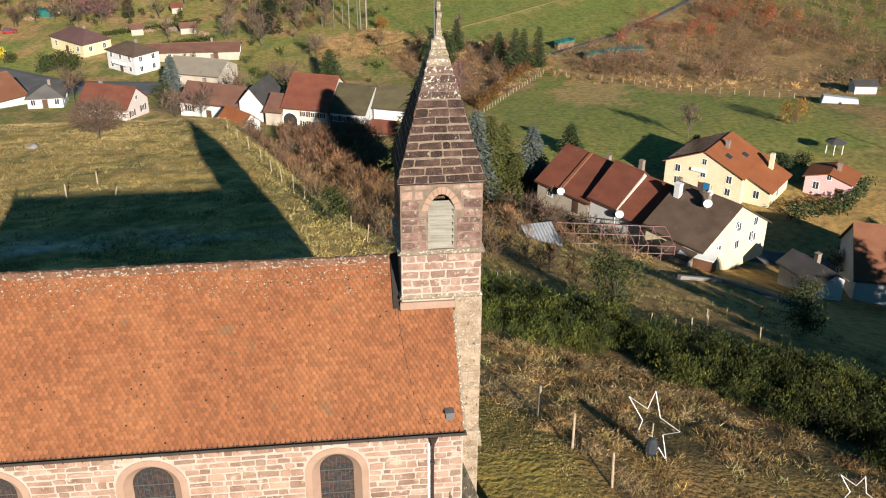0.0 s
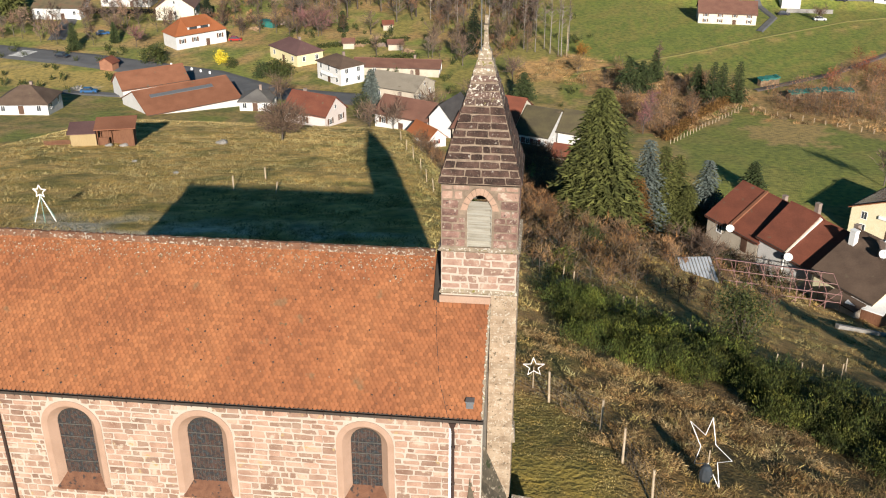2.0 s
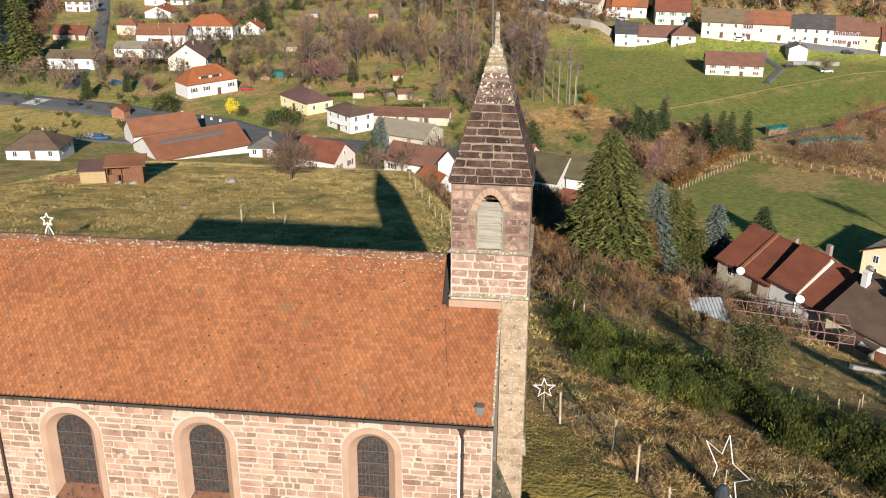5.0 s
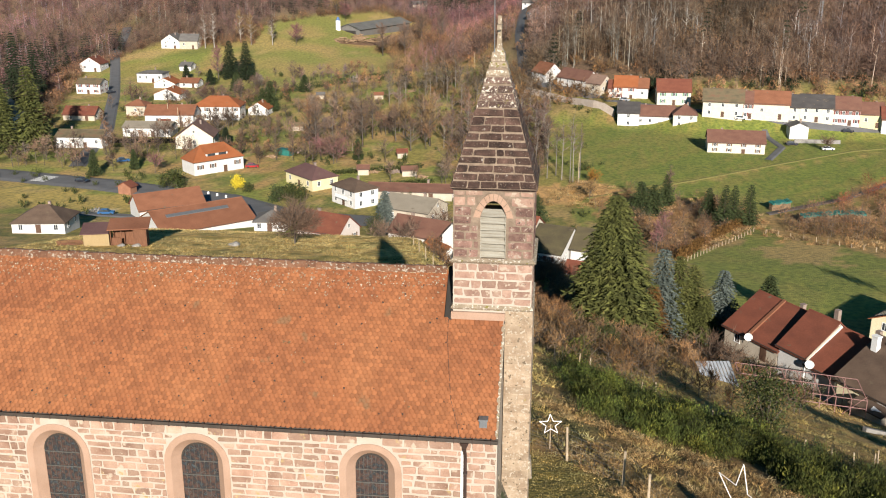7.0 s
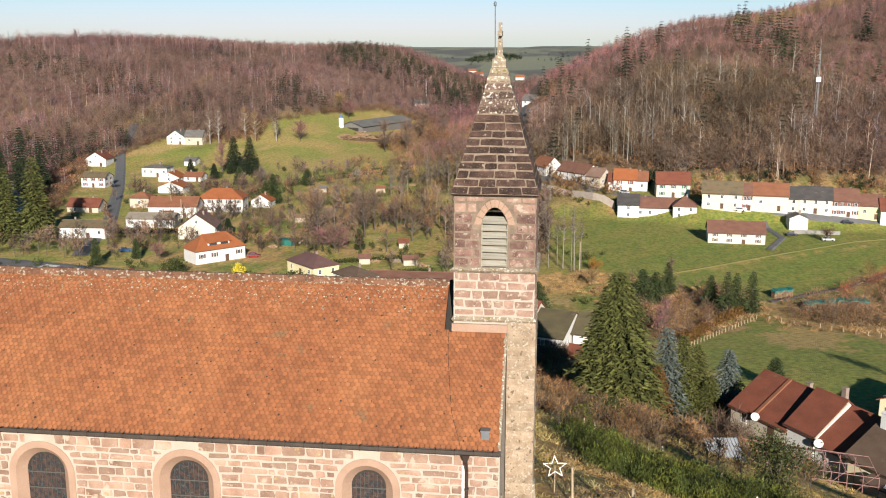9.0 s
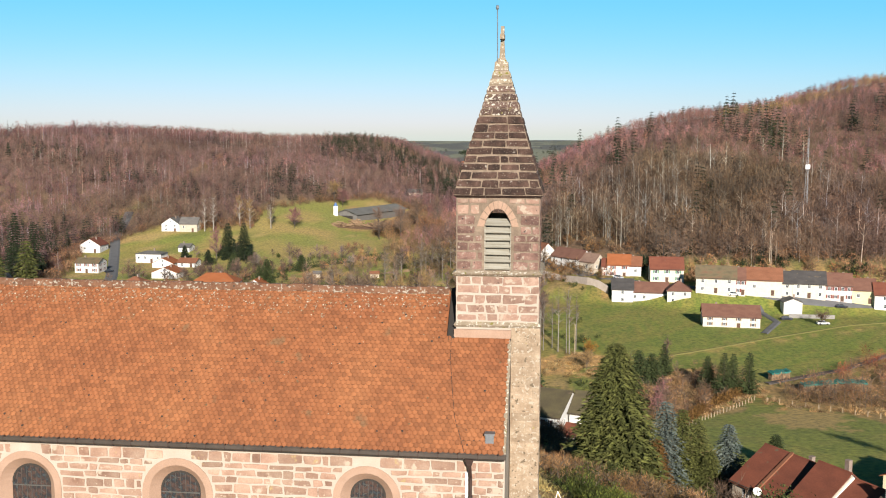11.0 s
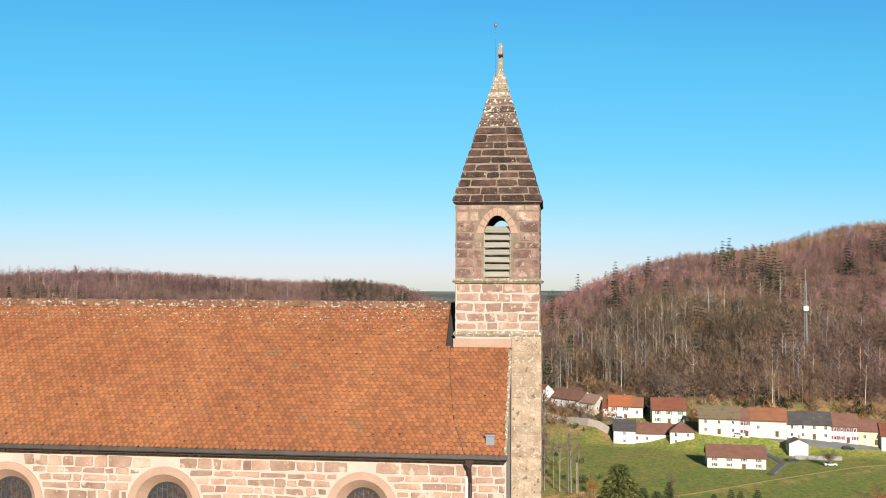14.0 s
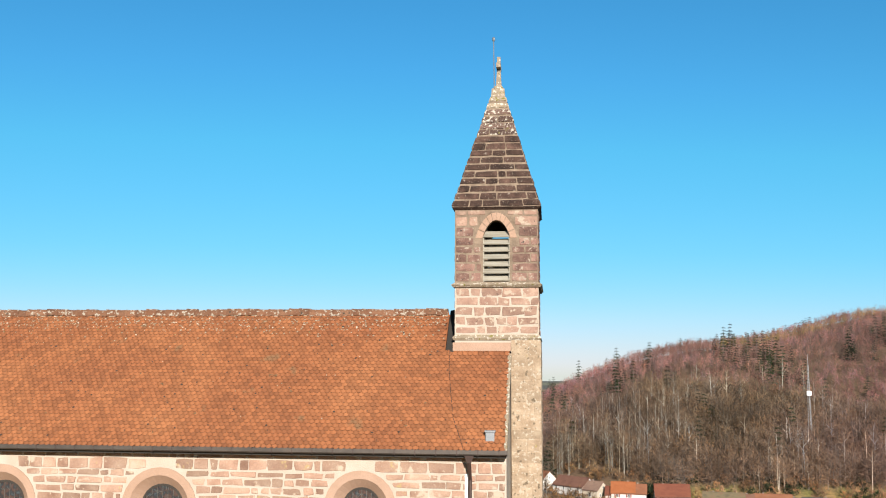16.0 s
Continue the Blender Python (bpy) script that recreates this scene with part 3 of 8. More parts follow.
# roof deck, ridge and verge
def roof():
    s = Shape()
    zs = roof_z
    s.prism([(EAVE_Y, zs(EAVE_Y) - 0.03), (0.0, zs(0) - 0.03), (0.0, zs(0) - 0.2), (EAVE_Y, zs(EAVE_Y) - 0.2)], "x", -0.23, NAVE_R)
    s.prism([(EAVE_Y, zs(EAVE_Y) - 0.03), (RIDGE_Y, zs(RIDGE_Y) - 0.03), (RIDGE_Y, zs(RIDGE_Y) - 0.2), (EAVE_Y, zs(EAVE_Y) - 0.2)], "x", NAVE_L, -0.232)
    s.prism([(RIDGE_Y, zs(RIDGE_Y) - 0.03), (6.0, zs(EAVE_Y) - 0.03), (6.0, zs(EAVE_Y) - 0.2), (RIDGE_Y + 0.002, zs(RIDGE_Y) - 0.2)], "x", NAVE_L, NAVE_R)
    rf = part("roof", s, M_TILE_J, church, "steep orange-red clay tile roof with moss and lichen")
    v = Shape()
    y = EAVE_Y - 0.02
    while y < -0.08:
        a, b = 0.07 + rnd.uniform(-0.02, 0.03), rnd.uniform(0.07, 0.14)
        z = zs(y)
        v.hexa([(NAVE_R - a, y, z - 0.1), (NAVE_R + 0.05, y, z - 0.1), (NAVE_R + 0.05, y + b, zs(y + b) - 0.1), (NAVE_R - a, y + b, zs(y + b) - 0.1),
                (NAVE_R - a + 0.02, y + 0.01, z + 0.05), (NAVE_R + 0.04, y + 0.01, z + 0.06), (NAVE_R + 0.04, y + b, zs(y + b) + 0.06), (NAVE_R - a + 0.02, y + b, zs(y + b) + 0.05)])
        y += b * 0.95
    part("verge", v, M_LICHEN_STONE, rf, "lichen-white mortar verge", kind="stuff")
    fl = Shape()
    fl.hexa([(-0.235, 0.0, 9.0), (0.06, 0.0, 9.0), (0.06, 1.6, 10.5), (-0.235, 1.6, 10.5), (-0.21, 0.0, 9.14), (0.06, 0.0, 9.22), (0.06, 1.6, 10.72), (-0.21, 1.6, 10.66)])
    part("flashing", fl, M_DARK, rf, "dark lead flashing")
    # ridge tiles
    rt = Shape()
    prof = [(0.17, -0.16), (0.15, -0.02), (0.07, 0.07), (-0.07, 0.07), (-0.15, -0.02), (-0.17, -0.16)]
    L = 0.40
    def ring(x, k):
        return [(x, RIDGE_Y + a * k, zs(RIDGE_Y) + 0.10 + b * k) for a, b in prof]
    a, b, c = ring(0, 1.12), ring(0.07, 1.12), ring(0.07, 1.0)
    d = ring(L, 0.94)
    rt.add(a + b + c + d, [(r * 6 + i, r * 6 + i + 1, r * 6 + 7 + i, r * 6 + 6 + i) for r in range(3) for i in range(5)])
    me = rt.mesh("ridge_tile")
    me.materials.append(M_RIDGE)
    x = NAVE_L
    while x < -0.5:
        ob = part("ridge_tile", me, M_RIDGE, rf)
        ob.matrix_basis = pose(x, 0, rnd.uniform(-0.02, 0.026))
        x += 0.375
    mo = Shape()
    x = NAVE_L
    while x < -0.3:
        b = rnd.uniform(0.05, 0.22)
        yy = RIDGE_Y - 0.15 - rnd.uniform(0, 0.07)
        mo.hexa([(x, yy, zs(yy) - 0.03), (x + b, yy, zs(yy) - 0.03), (x + b, RIDGE_Y - 0.1, zs(RIDGE_Y) - 0.02), (x, RIDGE_Y - 0.1, zs(RIDGE_Y) - 0.02),
                 (x + 0.02, yy + 0.03, zs(yy) + 0.03), (x + b - 0.02, yy + 0.03, zs(yy) + 0.03), (x + b, RIDGE_Y - 0.1, zs(RIDGE_Y) + 0.03), (x, RIDGE_Y - 0.1, zs(RIDGE_Y) + 0.03)])
        x += b * rnd.uniform(1.0, 2.6)
    part("ridge_mortar", mo, M_LICHEN_STONE, rf, "pale crumbling ridge mortar", kind="stuff")
    # small details on the slope
    ve = Shape()
    vy, vx = -2.75, 1.45
    ve.box((vx - 0.13, vy - 0.12, zs(vy) - 0.1), (vx + 0.13, vy + 0.12, zs(vy) + 0.20))
    ve.box((vx - 0.16, vy - 0.16, zs(vy) + 0.20), (vx + 0.16, vy + 0.15, zs(vy) + 0.25))
    part("roof_vent", ve, M_ZINC, rf, "small square zinc roof vent")
    ca = Shape()
    pts = [(-0.06, 0.0), (-0.02, -0.6), (0.12, -1.4), (0.28, -2.2), (0.55, -2.8), (0.68, -3.12)]
    for (x0, y0), (x1, y1) in zip(pts, pts[1:]):
        ca.rod((x0, y0, zs(y0) + 0.05), (x1, y1, zs(y1) + 0.05), 0.011, n=4)
    ca.rod((0.56, -2.82, zs(-2.82) + 0.05), (1.45, -2.8, zs(-2.8) + 0.05), 0.009, n=4)
    part("lightning_cable", ca, M_CABLE, rf, "thin dark lightning conductor cable")
    return rf


nave_roof = roof()
part("finial", Shape().box((NAVE_L - 0.1, RIDGE_Y - 0.1, 10.3), (NAVE_L + 0.12, RIDGE_Y + 0.1, 11.2)).rod((NAVE_L, RIDGE_Y, 11.2), (NAVE_L, RIDGE_Y, 11.55), 0.06, 0.03), M_LICHEN_STONE, church, "small lichened stone gable finial")

# bell turret
TX0, TX1, TY0, TY1 = 0.09, 2.87, 0.10, 2.88
TC = 1.475


def pointed(cx, hw, zs, rise, n=8):
    a = [(cx + hw - hw * (i / n) ** 1.25, zs + rise * math.sin(math.pi / 2 * min(1, i / n)) ** 0.9) for i in range(n + 1)]
    return a + [(2 * cx - x, z) for x, z in reversed(a[:-1])]


def turret():
    s = Shape()
    t = 0.38
    hw, z0, zsp, rise = 0.45, 11.52, 12.98, 0.62
    tw = part("bell_turret", s.box((TX0, TY0, 9.2), (TX1, TY1, 11.3)), M_MORTAR, church, "square bell turret of red sandstone")
    for y0, y1 in ((TY0, TY0 + t), (TY1 - t, TY1)):
        ring = [(TX0, 11.3), (TX1, 11.3), (TX1, 13.98), (TC, 13.98)]
        arc = [(TC + hw, z0)] + pointed(TC, hw, zsp, rise) + [(TC - hw, z0)]
        apex = max(range(len(arc)), key=lambda i: arc[i][1])
        right = [(TC, 11.3), (TX1, 11.3), (TX1, 13.98), (TC, 13.98)] + list(reversed(arc[:apex + 1])) + [(TC, z0)]
        left = [(2 * TC - a, b) for a, b in right]
        part("belfry_wall", Shape().prism(right, "y", y0, y1), M_SPIRE_MORTAR, tw)
        part("belfry_wall", Shape().prism(left, "y", y0, y1), M_SPIRE_MORTAR, tw)
    part("side_wall", Shape().box((TX0, TY0 + t, 11.3), (TX0 + t, TY1 - t, 13.98)), M_SPIRE_MORTAR, tw)
    part("side_wall", Shape().box((TX1 - t, TY0 + t, 11.3), (TX1, TY1 - t, 13.98)), M_SPIRE_MORTAR, tw)
    for z0c, z1c, o in ((11.34, 11.50, 0.10), (9.58, 9.76, 0.06)):
        s = Shape()
        s.hexa([(TX0 - o * 0.6, TY0 - o * 0.6, z0c), (TX1 + o * 0.6, TY0 - o * 0.6, z0c), (TX1 + o * 0.6, TY1 + o * 0.6, z0c), (TX0 - o * 0.6, TY1 + o * 0.6, z0c),
                (TX0 - o * 1.3, TY0 - o * 1.3, z0c + 0.07), (TX1 + o * 1.3, TY0 - o * 1.3, z0c + 0.07), (TX1 + o * 1.3, TY1 + o * 1.3, z0c + 0.07), (TX0 - o * 1.3, TY1 + o * 1.3, z0c + 0.07)])
        s.hexa([(TX0 - o * 1.3, TY0 - o * 1.3, z0c + 0.072), (TX1 + o * 1.3, TY0 - o * 1.3, z0c + 0.072), (TX1 + o * 1.3, TY1 + o * 1.3, z0c + 0.072), (TX0 - o * 1.3, TY1 + o * 1.3, z0c + 0.072),
                (TX0 - 0.005, TY0 - 0.005, z1c), (TX1 + 0.005, TY0 - 0.005, z1c), (TX1 + 0.005, TY1 + 0.005, z1c), (TX0 - 0.005, TY1 + 0.005, z1c)])
        part("cornice", s, M_LICHEN_STONE, tw, "moulded stone string course with pale lichen")
    part("plaster_band", Shape().box((TX0 - 0.06, TY0 - 0.09, 9.22), (1.95, TY0 - 0.002, 9.5)), M_DRESSED, tw, "pale rendered band")
    for yy, sg in ((TY0 + 0.12, 1), (TY1 - 0.12, -1)):
        sh = Shape()
        w = 0.445
        sh.hexa([(-w, -0.13 * 1, -0.10), (w, -0.13, -0.10), (w, -0.10, -0.12), (-w, -0.10, -0.12), (-w, 0.10, 0.12), (w, 0.10, 0.12), (w, 0.13, 0.10), (-w, 0.13, 0.10)])
        me = sh.mesh("louvre_slat")
        me.materials.append(M_LOUVRE)
        for k in range(7):
            ob = part("louvre_slat", me, M_LOUVRE, tw)
            ob.matrix_basis = pose(TC, yy, 11.66 + 0.245 * k, 0, rnd.uniform(-0.6, 0.6), 0 if sg > 0 else 180)
    for x in (TC - 0.45, TC + 0.41):
        part("louvre_frame", Shape().box((x, TY0 + 0.02, 11.52), (x + 0.04, TY0 + 0.06, 13.0)), M_LOUVRE, tw)
    # voussoirs round the front opening
    for y_f in (TY0,):
        p0 = pointed(TC, 0.47, 12.98, 0.62, 5)
        p1 = pointed(TC, 0.70, 12.98, 0.88, 5)
        for i in range(len(p0) - 1):
            g = 0.12
            def mixp(a, b, k):
                return (a[0] + (b[0] - a[0]) * k, a[1] + (b[1] - a[1]) * k)
            q = [mixp(p0[i], p0[i + 1], g * 0.5), mixp(p0[i], p0[i + 1], 1 - g * 0.5), mixp(p1[i], p1[i + 1], 1 - g * 0.5), mixp(p1[i], p1[i + 1], g * 0.5)]
            part("voussoir", Shape().prism(q, "y", y_f - 0.022, y_f + 0.03), M_DRESSED, tw)
    return tw


turret_ob = turret()


def spire():
    z0, z1, h0, h1 = 14.04, 18.22, 1.485, 0.24
    s = Shape()
    s.hexa([(TC - h0, TC - h0, z0), (TC + h0, TC - h0, z0), (TC + h0, TC + h0, z0), (TC - h0, TC + h0, z0), (TC - h1, TC - h1, z1), (TC + h1, TC - h1, z1), (TC + h1, TC + h1, z1), (TC - h1, TC + h1, z1)])
    sp = part("spire", s, M_SPIRE_MORTAR, church, "pyramidal stone spire blotched with lichen")
    e = Shape()
    e.hexa([(TC - h0 + 0.1, TC - h0 + 0.1, z0 - 0.09), (TC + h0 - 0.1, TC - h0 + 0.1, z0 - 0.09), (TC + h0 - 0.1, TC + h0 - 0.1, z0 - 0.09), (TC - h0 + 0.1, TC + h0 - 0.1, z0 - 0.09),
            (TC - h0 - 0.01, TC - h0 - 0.01, z0 - 0.002), (TC + h0 + 0.01, TC - h0 - 0.01, z0 - 0.002), (TC + h0 + 0.01, TC + h0 + 0.01, z0 - 0.002), (TC - h0 - 0.01, TC + h0 + 0.01, z0 - 0.002)])
    part("eave_stone", e, M_SPIRE, sp)
    b = Shape()
    b.hexa([(TC - 0.24, TC - 0.24, z1), (TC + 0.24, TC - 0.24, z1), (TC + 0.24, TC + 0.24, z1), (TC - 0.24, TC + 0.24, z1), (TC - 0.22, TC - 0.22, 18.50), (TC + 0.22, TC - 0.22, 18.50), (TC + 0.22, TC + 0.22, 18.50), (TC - 0.22, TC + 0.22, 18.50)])
    b.hexa([(TC - 0.19, TC - 0.19, 18.50), (TC + 0.19, TC - 0.19, 18.50), (TC + 0.19, TC + 0.19, 18.50), (TC - 0.19, TC + 0.19, 18.50), (TC - 0.13, TC - 0.13, 18.62), (TC + 0.13, TC - 0.13, 18.62), (TC + 0.13, TC + 0.13, 18.62), (TC - 0.13, TC + 0.13, 18.62)])
    part("cap_stone", b, M_LICHEN_STONE, sp, "pale lichened cap stone")
    c = Shape()
    x = TC + 0.02
    c.hexa([(x - 0.10, TC - 0.10, 18.60), (x + 0.10, TC - 0.10, 18.60), (x + 0.10, TC + 0.10, 18.60), (x - 0.10, TC + 0.10, 18.60), (x - 0.06, TC - 0.06, 19.25), (x + 0.06, TC - 0.06, 19.25), (x + 0.06, TC + 0.06, 19.25), (x - 0.06, TC + 0.06, 19.25)])
    c.box((x - 0.075, TC - 0.3, 19.25), (x + 0.075, TC + 0.3, 19.42))
    c.box((x - 0.06, TC - 0.06, 19.42), (x + 0.06, TC + 0.06, 19.70))
    part("stone_cross", c, M_LICHEN_STONE, sp, "worn stone cross seen end on")
    r = Shape()
    r.rod((TC - 0.13, TC - 0.22, 18.5), (TC - 0.15, TC - 0.22, 20.3), 0.018, n=6)
    r.ball((TC - 0.15, TC - 0.22, 20.3), 0.055, squash=(1, 1, 1.6))
    part("lightning_rod", r, M_ZINC, sp, "thin metal lightning rod with bulb tip")
    return sp


spire_ob = spire()


def pier():
    s = Shape()
    s.box((1.96, 0.06, BASE_Z), (2.93, 2.6, 9.58))
    p = part("gable_pier", s, M_PIER, church, "pale lichened sandstone corner pier")
    part("kneeler", Shape().hexa([(2.93, 0.1, 2.9), (3.08, 0.1, 2.9), (3.08, 0.6, 2.9), (2.93, 0.6, 2.9), (2.93, 0.1, 3.7), (3.02, 0.1, 3.6), (3.02, 0.6, 3.6), (2.93, 0.6, 3.7)]), M_LICHEN_STONE, p)
    b = Shape()
    b.hexa([(1.2, -3.35, BASE_Z), (2.9, -3.0, BASE_Z), (3.15, -1.2, BASE_Z), (1.9, -1.9, BASE_Z), (1.5, -2.72, 3.6), (2.75, -2.5, 1.0), (3.0, -1.3, 1.0), (1.94, -1.9, 4.2)])
    part("buttress", b, material("mossy_buttress_stone", [(0.042, 0.036, 0.025), (0.085, 0.068, 0.047)], 3, 0.95, 0.7, 14, spot=[((0.192, 0.161, 0.119), 5, 0.58), ((0.025, 0.030, 0.013), 4, 0.6)]), church, "mossy sloping stone buttress")
    part("buttress_stub", Shape().hexa([(3.0, -1.0, BASE_Z), (3.9, -1.0, BASE_Z), (3.9, 0.0, BASE_Z), (3.0, 0.0, BASE_Z), (3.05, -0.95, 0.35), (3.85, -0.95, 0.25), (3.85, -0.1, 0.35), (3.05, -0.1, 0.45)]), M_LICHEN_STONE, church, "low grey stone buttress stub")


pier()


# ---- trees ----
M_BARK = material("grey_brown_bark", [(0.056, 0.044, 0.036), (0.100, 0.083, 0.067)], 2, 0.95, 0.5, 12)
M_TRUNK = material("grey_trunks", [(0.063, 0.050, 0.041), (0.118, 0.096, 0.078)], 2, 0.95, 0.3, 12, attribute="tone")
M_BIRCH = material("pale_birch_bark", [(0.102, 0.085, 0.073), (0.212, 0.192, 0.166)], 3, 0.9, 0.3, 9, island=0.35)
M_PALE = material("pale_birch_stems", [(0.178, 0.155, 0.133), (0.311, 0.281, 0.252)], 3, 0.9, 0.3, 9, island=0.35, attribute="tone")
M_TWIG = material("bare_brown_twigs", [(0.073, 0.046, 0.030), (0.111, 0.071, 0.048), (0.137, 0.089, 0.067)], 0.015, 0.95, 0, 0.35, island=0.35, contrast=0.35, attribute="tone")
M_TWIG_FAR = material("bare_reddish_twigs", [(0.078, 0.043, 0.034), (0.112, 0.060, 0.052), (0.138, 0.073, 0.070)], 0.012, 0.95, 0, 0.35, island=0.4, contrast=0.35, attribute="tone")
M_TWIG_PURPLE = material("bare_purple_twigs", [(0.135, 0.062, 0.058), (0.190, 0.088, 0.084)], 0.02, 0.95, 0, 0.35, island=0.35, attribute="tone")
M_TWIG_GOLD = material("golden_larch_twigs", [(0.161, 0.100, 0.041), (0.204, 0.132, 0.056)], 0.05, 0.95, 0, 0.35, island=0.3, attribute="tone")
M_TWIG_RED = material("russet_scrub", [(0.111, 0.053, 0.028), (0.174, 0.089, 0.044), (0.152, 0.104, 0.059)], 0.15, 0.95, 0, 2, island=0.4, attribute="tone")
M_DOGWOOD = material("red_dogwood_stems", [(0.155, 0.034, 0.018), (0.23, 0.075, 0.032)], 0.3, 0.95, 0, 2, island=0.4, attribute="tone")
M_FIR = material("dark_fir_needles", [(0.007, 0.013, 0.005), (0.015, 0.022, 0.007)], 0.3, 0.9, 0, 2, island=0.4, attribute="tone")
M_SPRUCE = material("spruce_needles", [(0.028, 0.034, 0.008), (0.055, 0.059, 0.014), (0.081, 0.082, 0.022)], 0.4, 0.9, 0, 3, island=0.45)
M_BLUE = material("blue_spruce_needles", [(0.047, 0.061, 0.053), (0.081, 0.095, 0.083)], 0.5, 0.9, 0, 3, island=0.4)
M_THUJA = material("thuja_green", [(0.020, 0.030, 0.008), (0.038, 0.049, 0.016)], 0.4, 0.9, 0, 3, island=0.4)
M_RUST = material("rust_brown_conifer", [(0.073, 0.036, 0.008), (0.107, 0.056, 0.015)], 0.6, 0.9, 0, 3, island=0.4)
M_BROOM = material("dark_green_broom", [(0.013, 0.019, 0.004), (0.042, 0.048, 0.008), (0.110, 0.106, 0.020)], 0.8, 0.9, 0, 3, island=0.5, attribute="tone")
M_BRACKEN = material("dry_bracken", [(0.115, 0.060, 0.027), (0.235, 0.142, 0.066), (0.33, 0.225, 0.12)], 0.6, 0.95, 0, 4, island=0.5, attribute="tone")
M_TUFT = material("dry_grass_tufts", [(0.170, 0.120, 0.043), (0.275, 0.198, 0.085), (0.105, 0.098, 0.028)], 0.25, 0.95, 0, 4, island=0.5, attribute="tone")
M_LEAF = material("evergreen_leaves", [(0.021, 0.027, 0.006), (0.042, 0.049, 0.010)], 0.6, 0.7, 0, 4, island=0.5)
M_YELLOW = material("yellow_shrub_leaves", [(0.407, 0.311, 0.015), (0.518, 0.414, 0.037)], 1.0, 0.8, 0, 4, island=0.3)
M_ORANGE = material("orange_leaves", [(0.153, 0.068, 0.008), (0.204, 0.107, 0.021)], 1.0, 0.8, 0, 4, island=0.3)


def rot_z(a):
    c, s = np.cos(a), np.sin(a)
    return np.array([[c, -s, 0], [s, c, 0], [0, 0, 1]])


def blades(r, base, way, length, width):
    """Thin triangles: base points (n, 3), ways (n, 3), lengths and widths (n,). Returns verts and faces."""
    n = len(base)
    way = way / np.linalg.norm(way, axis=1, keepdims=True)
    side = np.cross(way, r.normal(size=(n, 3)))
    side /= np.linalg.norm(side, axis=1, keepdims=True) + 1e-9
    v = np.stack([base - side * width[:, None] / 2, base + side * width[:, None] / 2, base + way * length[:, None]], 1).reshape(-1, 3)
    return v, np.arange(3 * n).reshape(-1, 3)


def leaves(r, centre, size):
    """Small irregular rhombs of random lie round the given centres (n, 3)."""
    n = len(centre)
    a = r.normal(size=(n, 3))
    a /= np.linalg.norm(a, axis=1, keepdims=True)
    b = np.cross(a, r.normal(size=(n, 3)))
    b /= np.linalg.norm(b, axis=1, keepdims=True) + 1e-9
    s = size[:, None] * r.uniform(0.6, 1.4, (n, 1))
    v = np.stack([centre - a * s, centre - b * s * 0.45, centre + a * s, centre + b * s * 0.45], 1).reshape(-1, 3)
    i = np.arange(n) * 4
    f = np.concatenate([np.stack([i, i + 1, i + 2], 1), np.stack([i, i + 2, i + 3], 1)])
    return v, f


def join(parts):
    vs, fs, n = [], [], 0
    for v, f in parts:
        vs.append(v)
        fs.append(f + n)
        n += len(v)
    return np.concatenate(vs), np.concatenate(fs)


def limb(a, b, r0, r1):
    """A three-sided tapered stem."""
    a, b = np.array(a, float), np.array(b, float)
    d = (b - a) / (np.linalg.norm(b - a) + 1e-9)
    u = np.cross(d, (0.3, 0.9, 0.2))
    u /= np.linalg.norm(u) + 1e-9
    w = np.cross(d, u)
    ring = [(u * math.cos(t) + w * math.sin(t)) for t in (0, 2.09, 4.19)]
    v = np.array([a + q * r0 for q in ring] + [b + q * r1 for q in ring])
    return v, np.array([(0, 1, 4), (0, 4, 3), (1, 2, 5), (1, 5, 4), (2, 0, 3), (2, 3, 5)])


def bare_tree(seed, h, spread, twigs=60, fat=0.13, low=0.3, trunk_r=0.14):
    """Stems and twigs of one leafless tree, as two meshes' arrays."""
    r = np.random.RandomState(seed)
    stems = [limb((0, 0, -0.5), (r.normal() * 0.15, r.normal() * 0.15, h * 0.62), trunk_r, trunk_r * 0.55), limb((0, 0, h * 0.6), (r.normal() * 0.3, r.normal() * 0.3, h * 0.97), trunk_r * 0.55, 0.02)]
    n = max(6, twigs // 7)
    tips = []
    for k in range(n):
        z = h * r.uniform(low, 0.8)
        a = r.uniform(0, 6.28)
        ln = spread * r.uniform(0.55, 1.0) * (1.15 - 0.6 * z / h)
        end = np.array([math.cos(a) * ln, math.sin(a) * ln, z + ln * r.uniform(0.4, 1.1)])
        st = np.array([0, 0, z])
        stems.append(limb(st, end, trunk_r * 0.4, 0.02))
        tips.append((st, end))
    st = np.array([t[0] for t in tips])
    en = np.array([t[1] for t in tips])
    pick = r.randint(0, n, twigs)
    k = r.uniform(0.25, 1.0, twigs)[:, None]
    base = st[pick] + (en[pick] - st[pick]) * k
    top = r.uniform(0, 1, twigs) < 0.25
    base[top] = np.stack([r.normal(size=top.sum()) * 0.2, r.normal(size=top.sum()) * 0.2, h * r.uniform(0.6, 0.95, top.sum())], 1)
    way = (en[pick] - st[pick]) * 0.35 / spread + r.normal(size=(twigs, 3)) * 0.55 + np.array([0, 0, 0.45])
    tw = blades(r, base, way, spread * r.uniform(0.3, 0.62, twigs), np.full(twigs, fat))
    return join(stems), tw


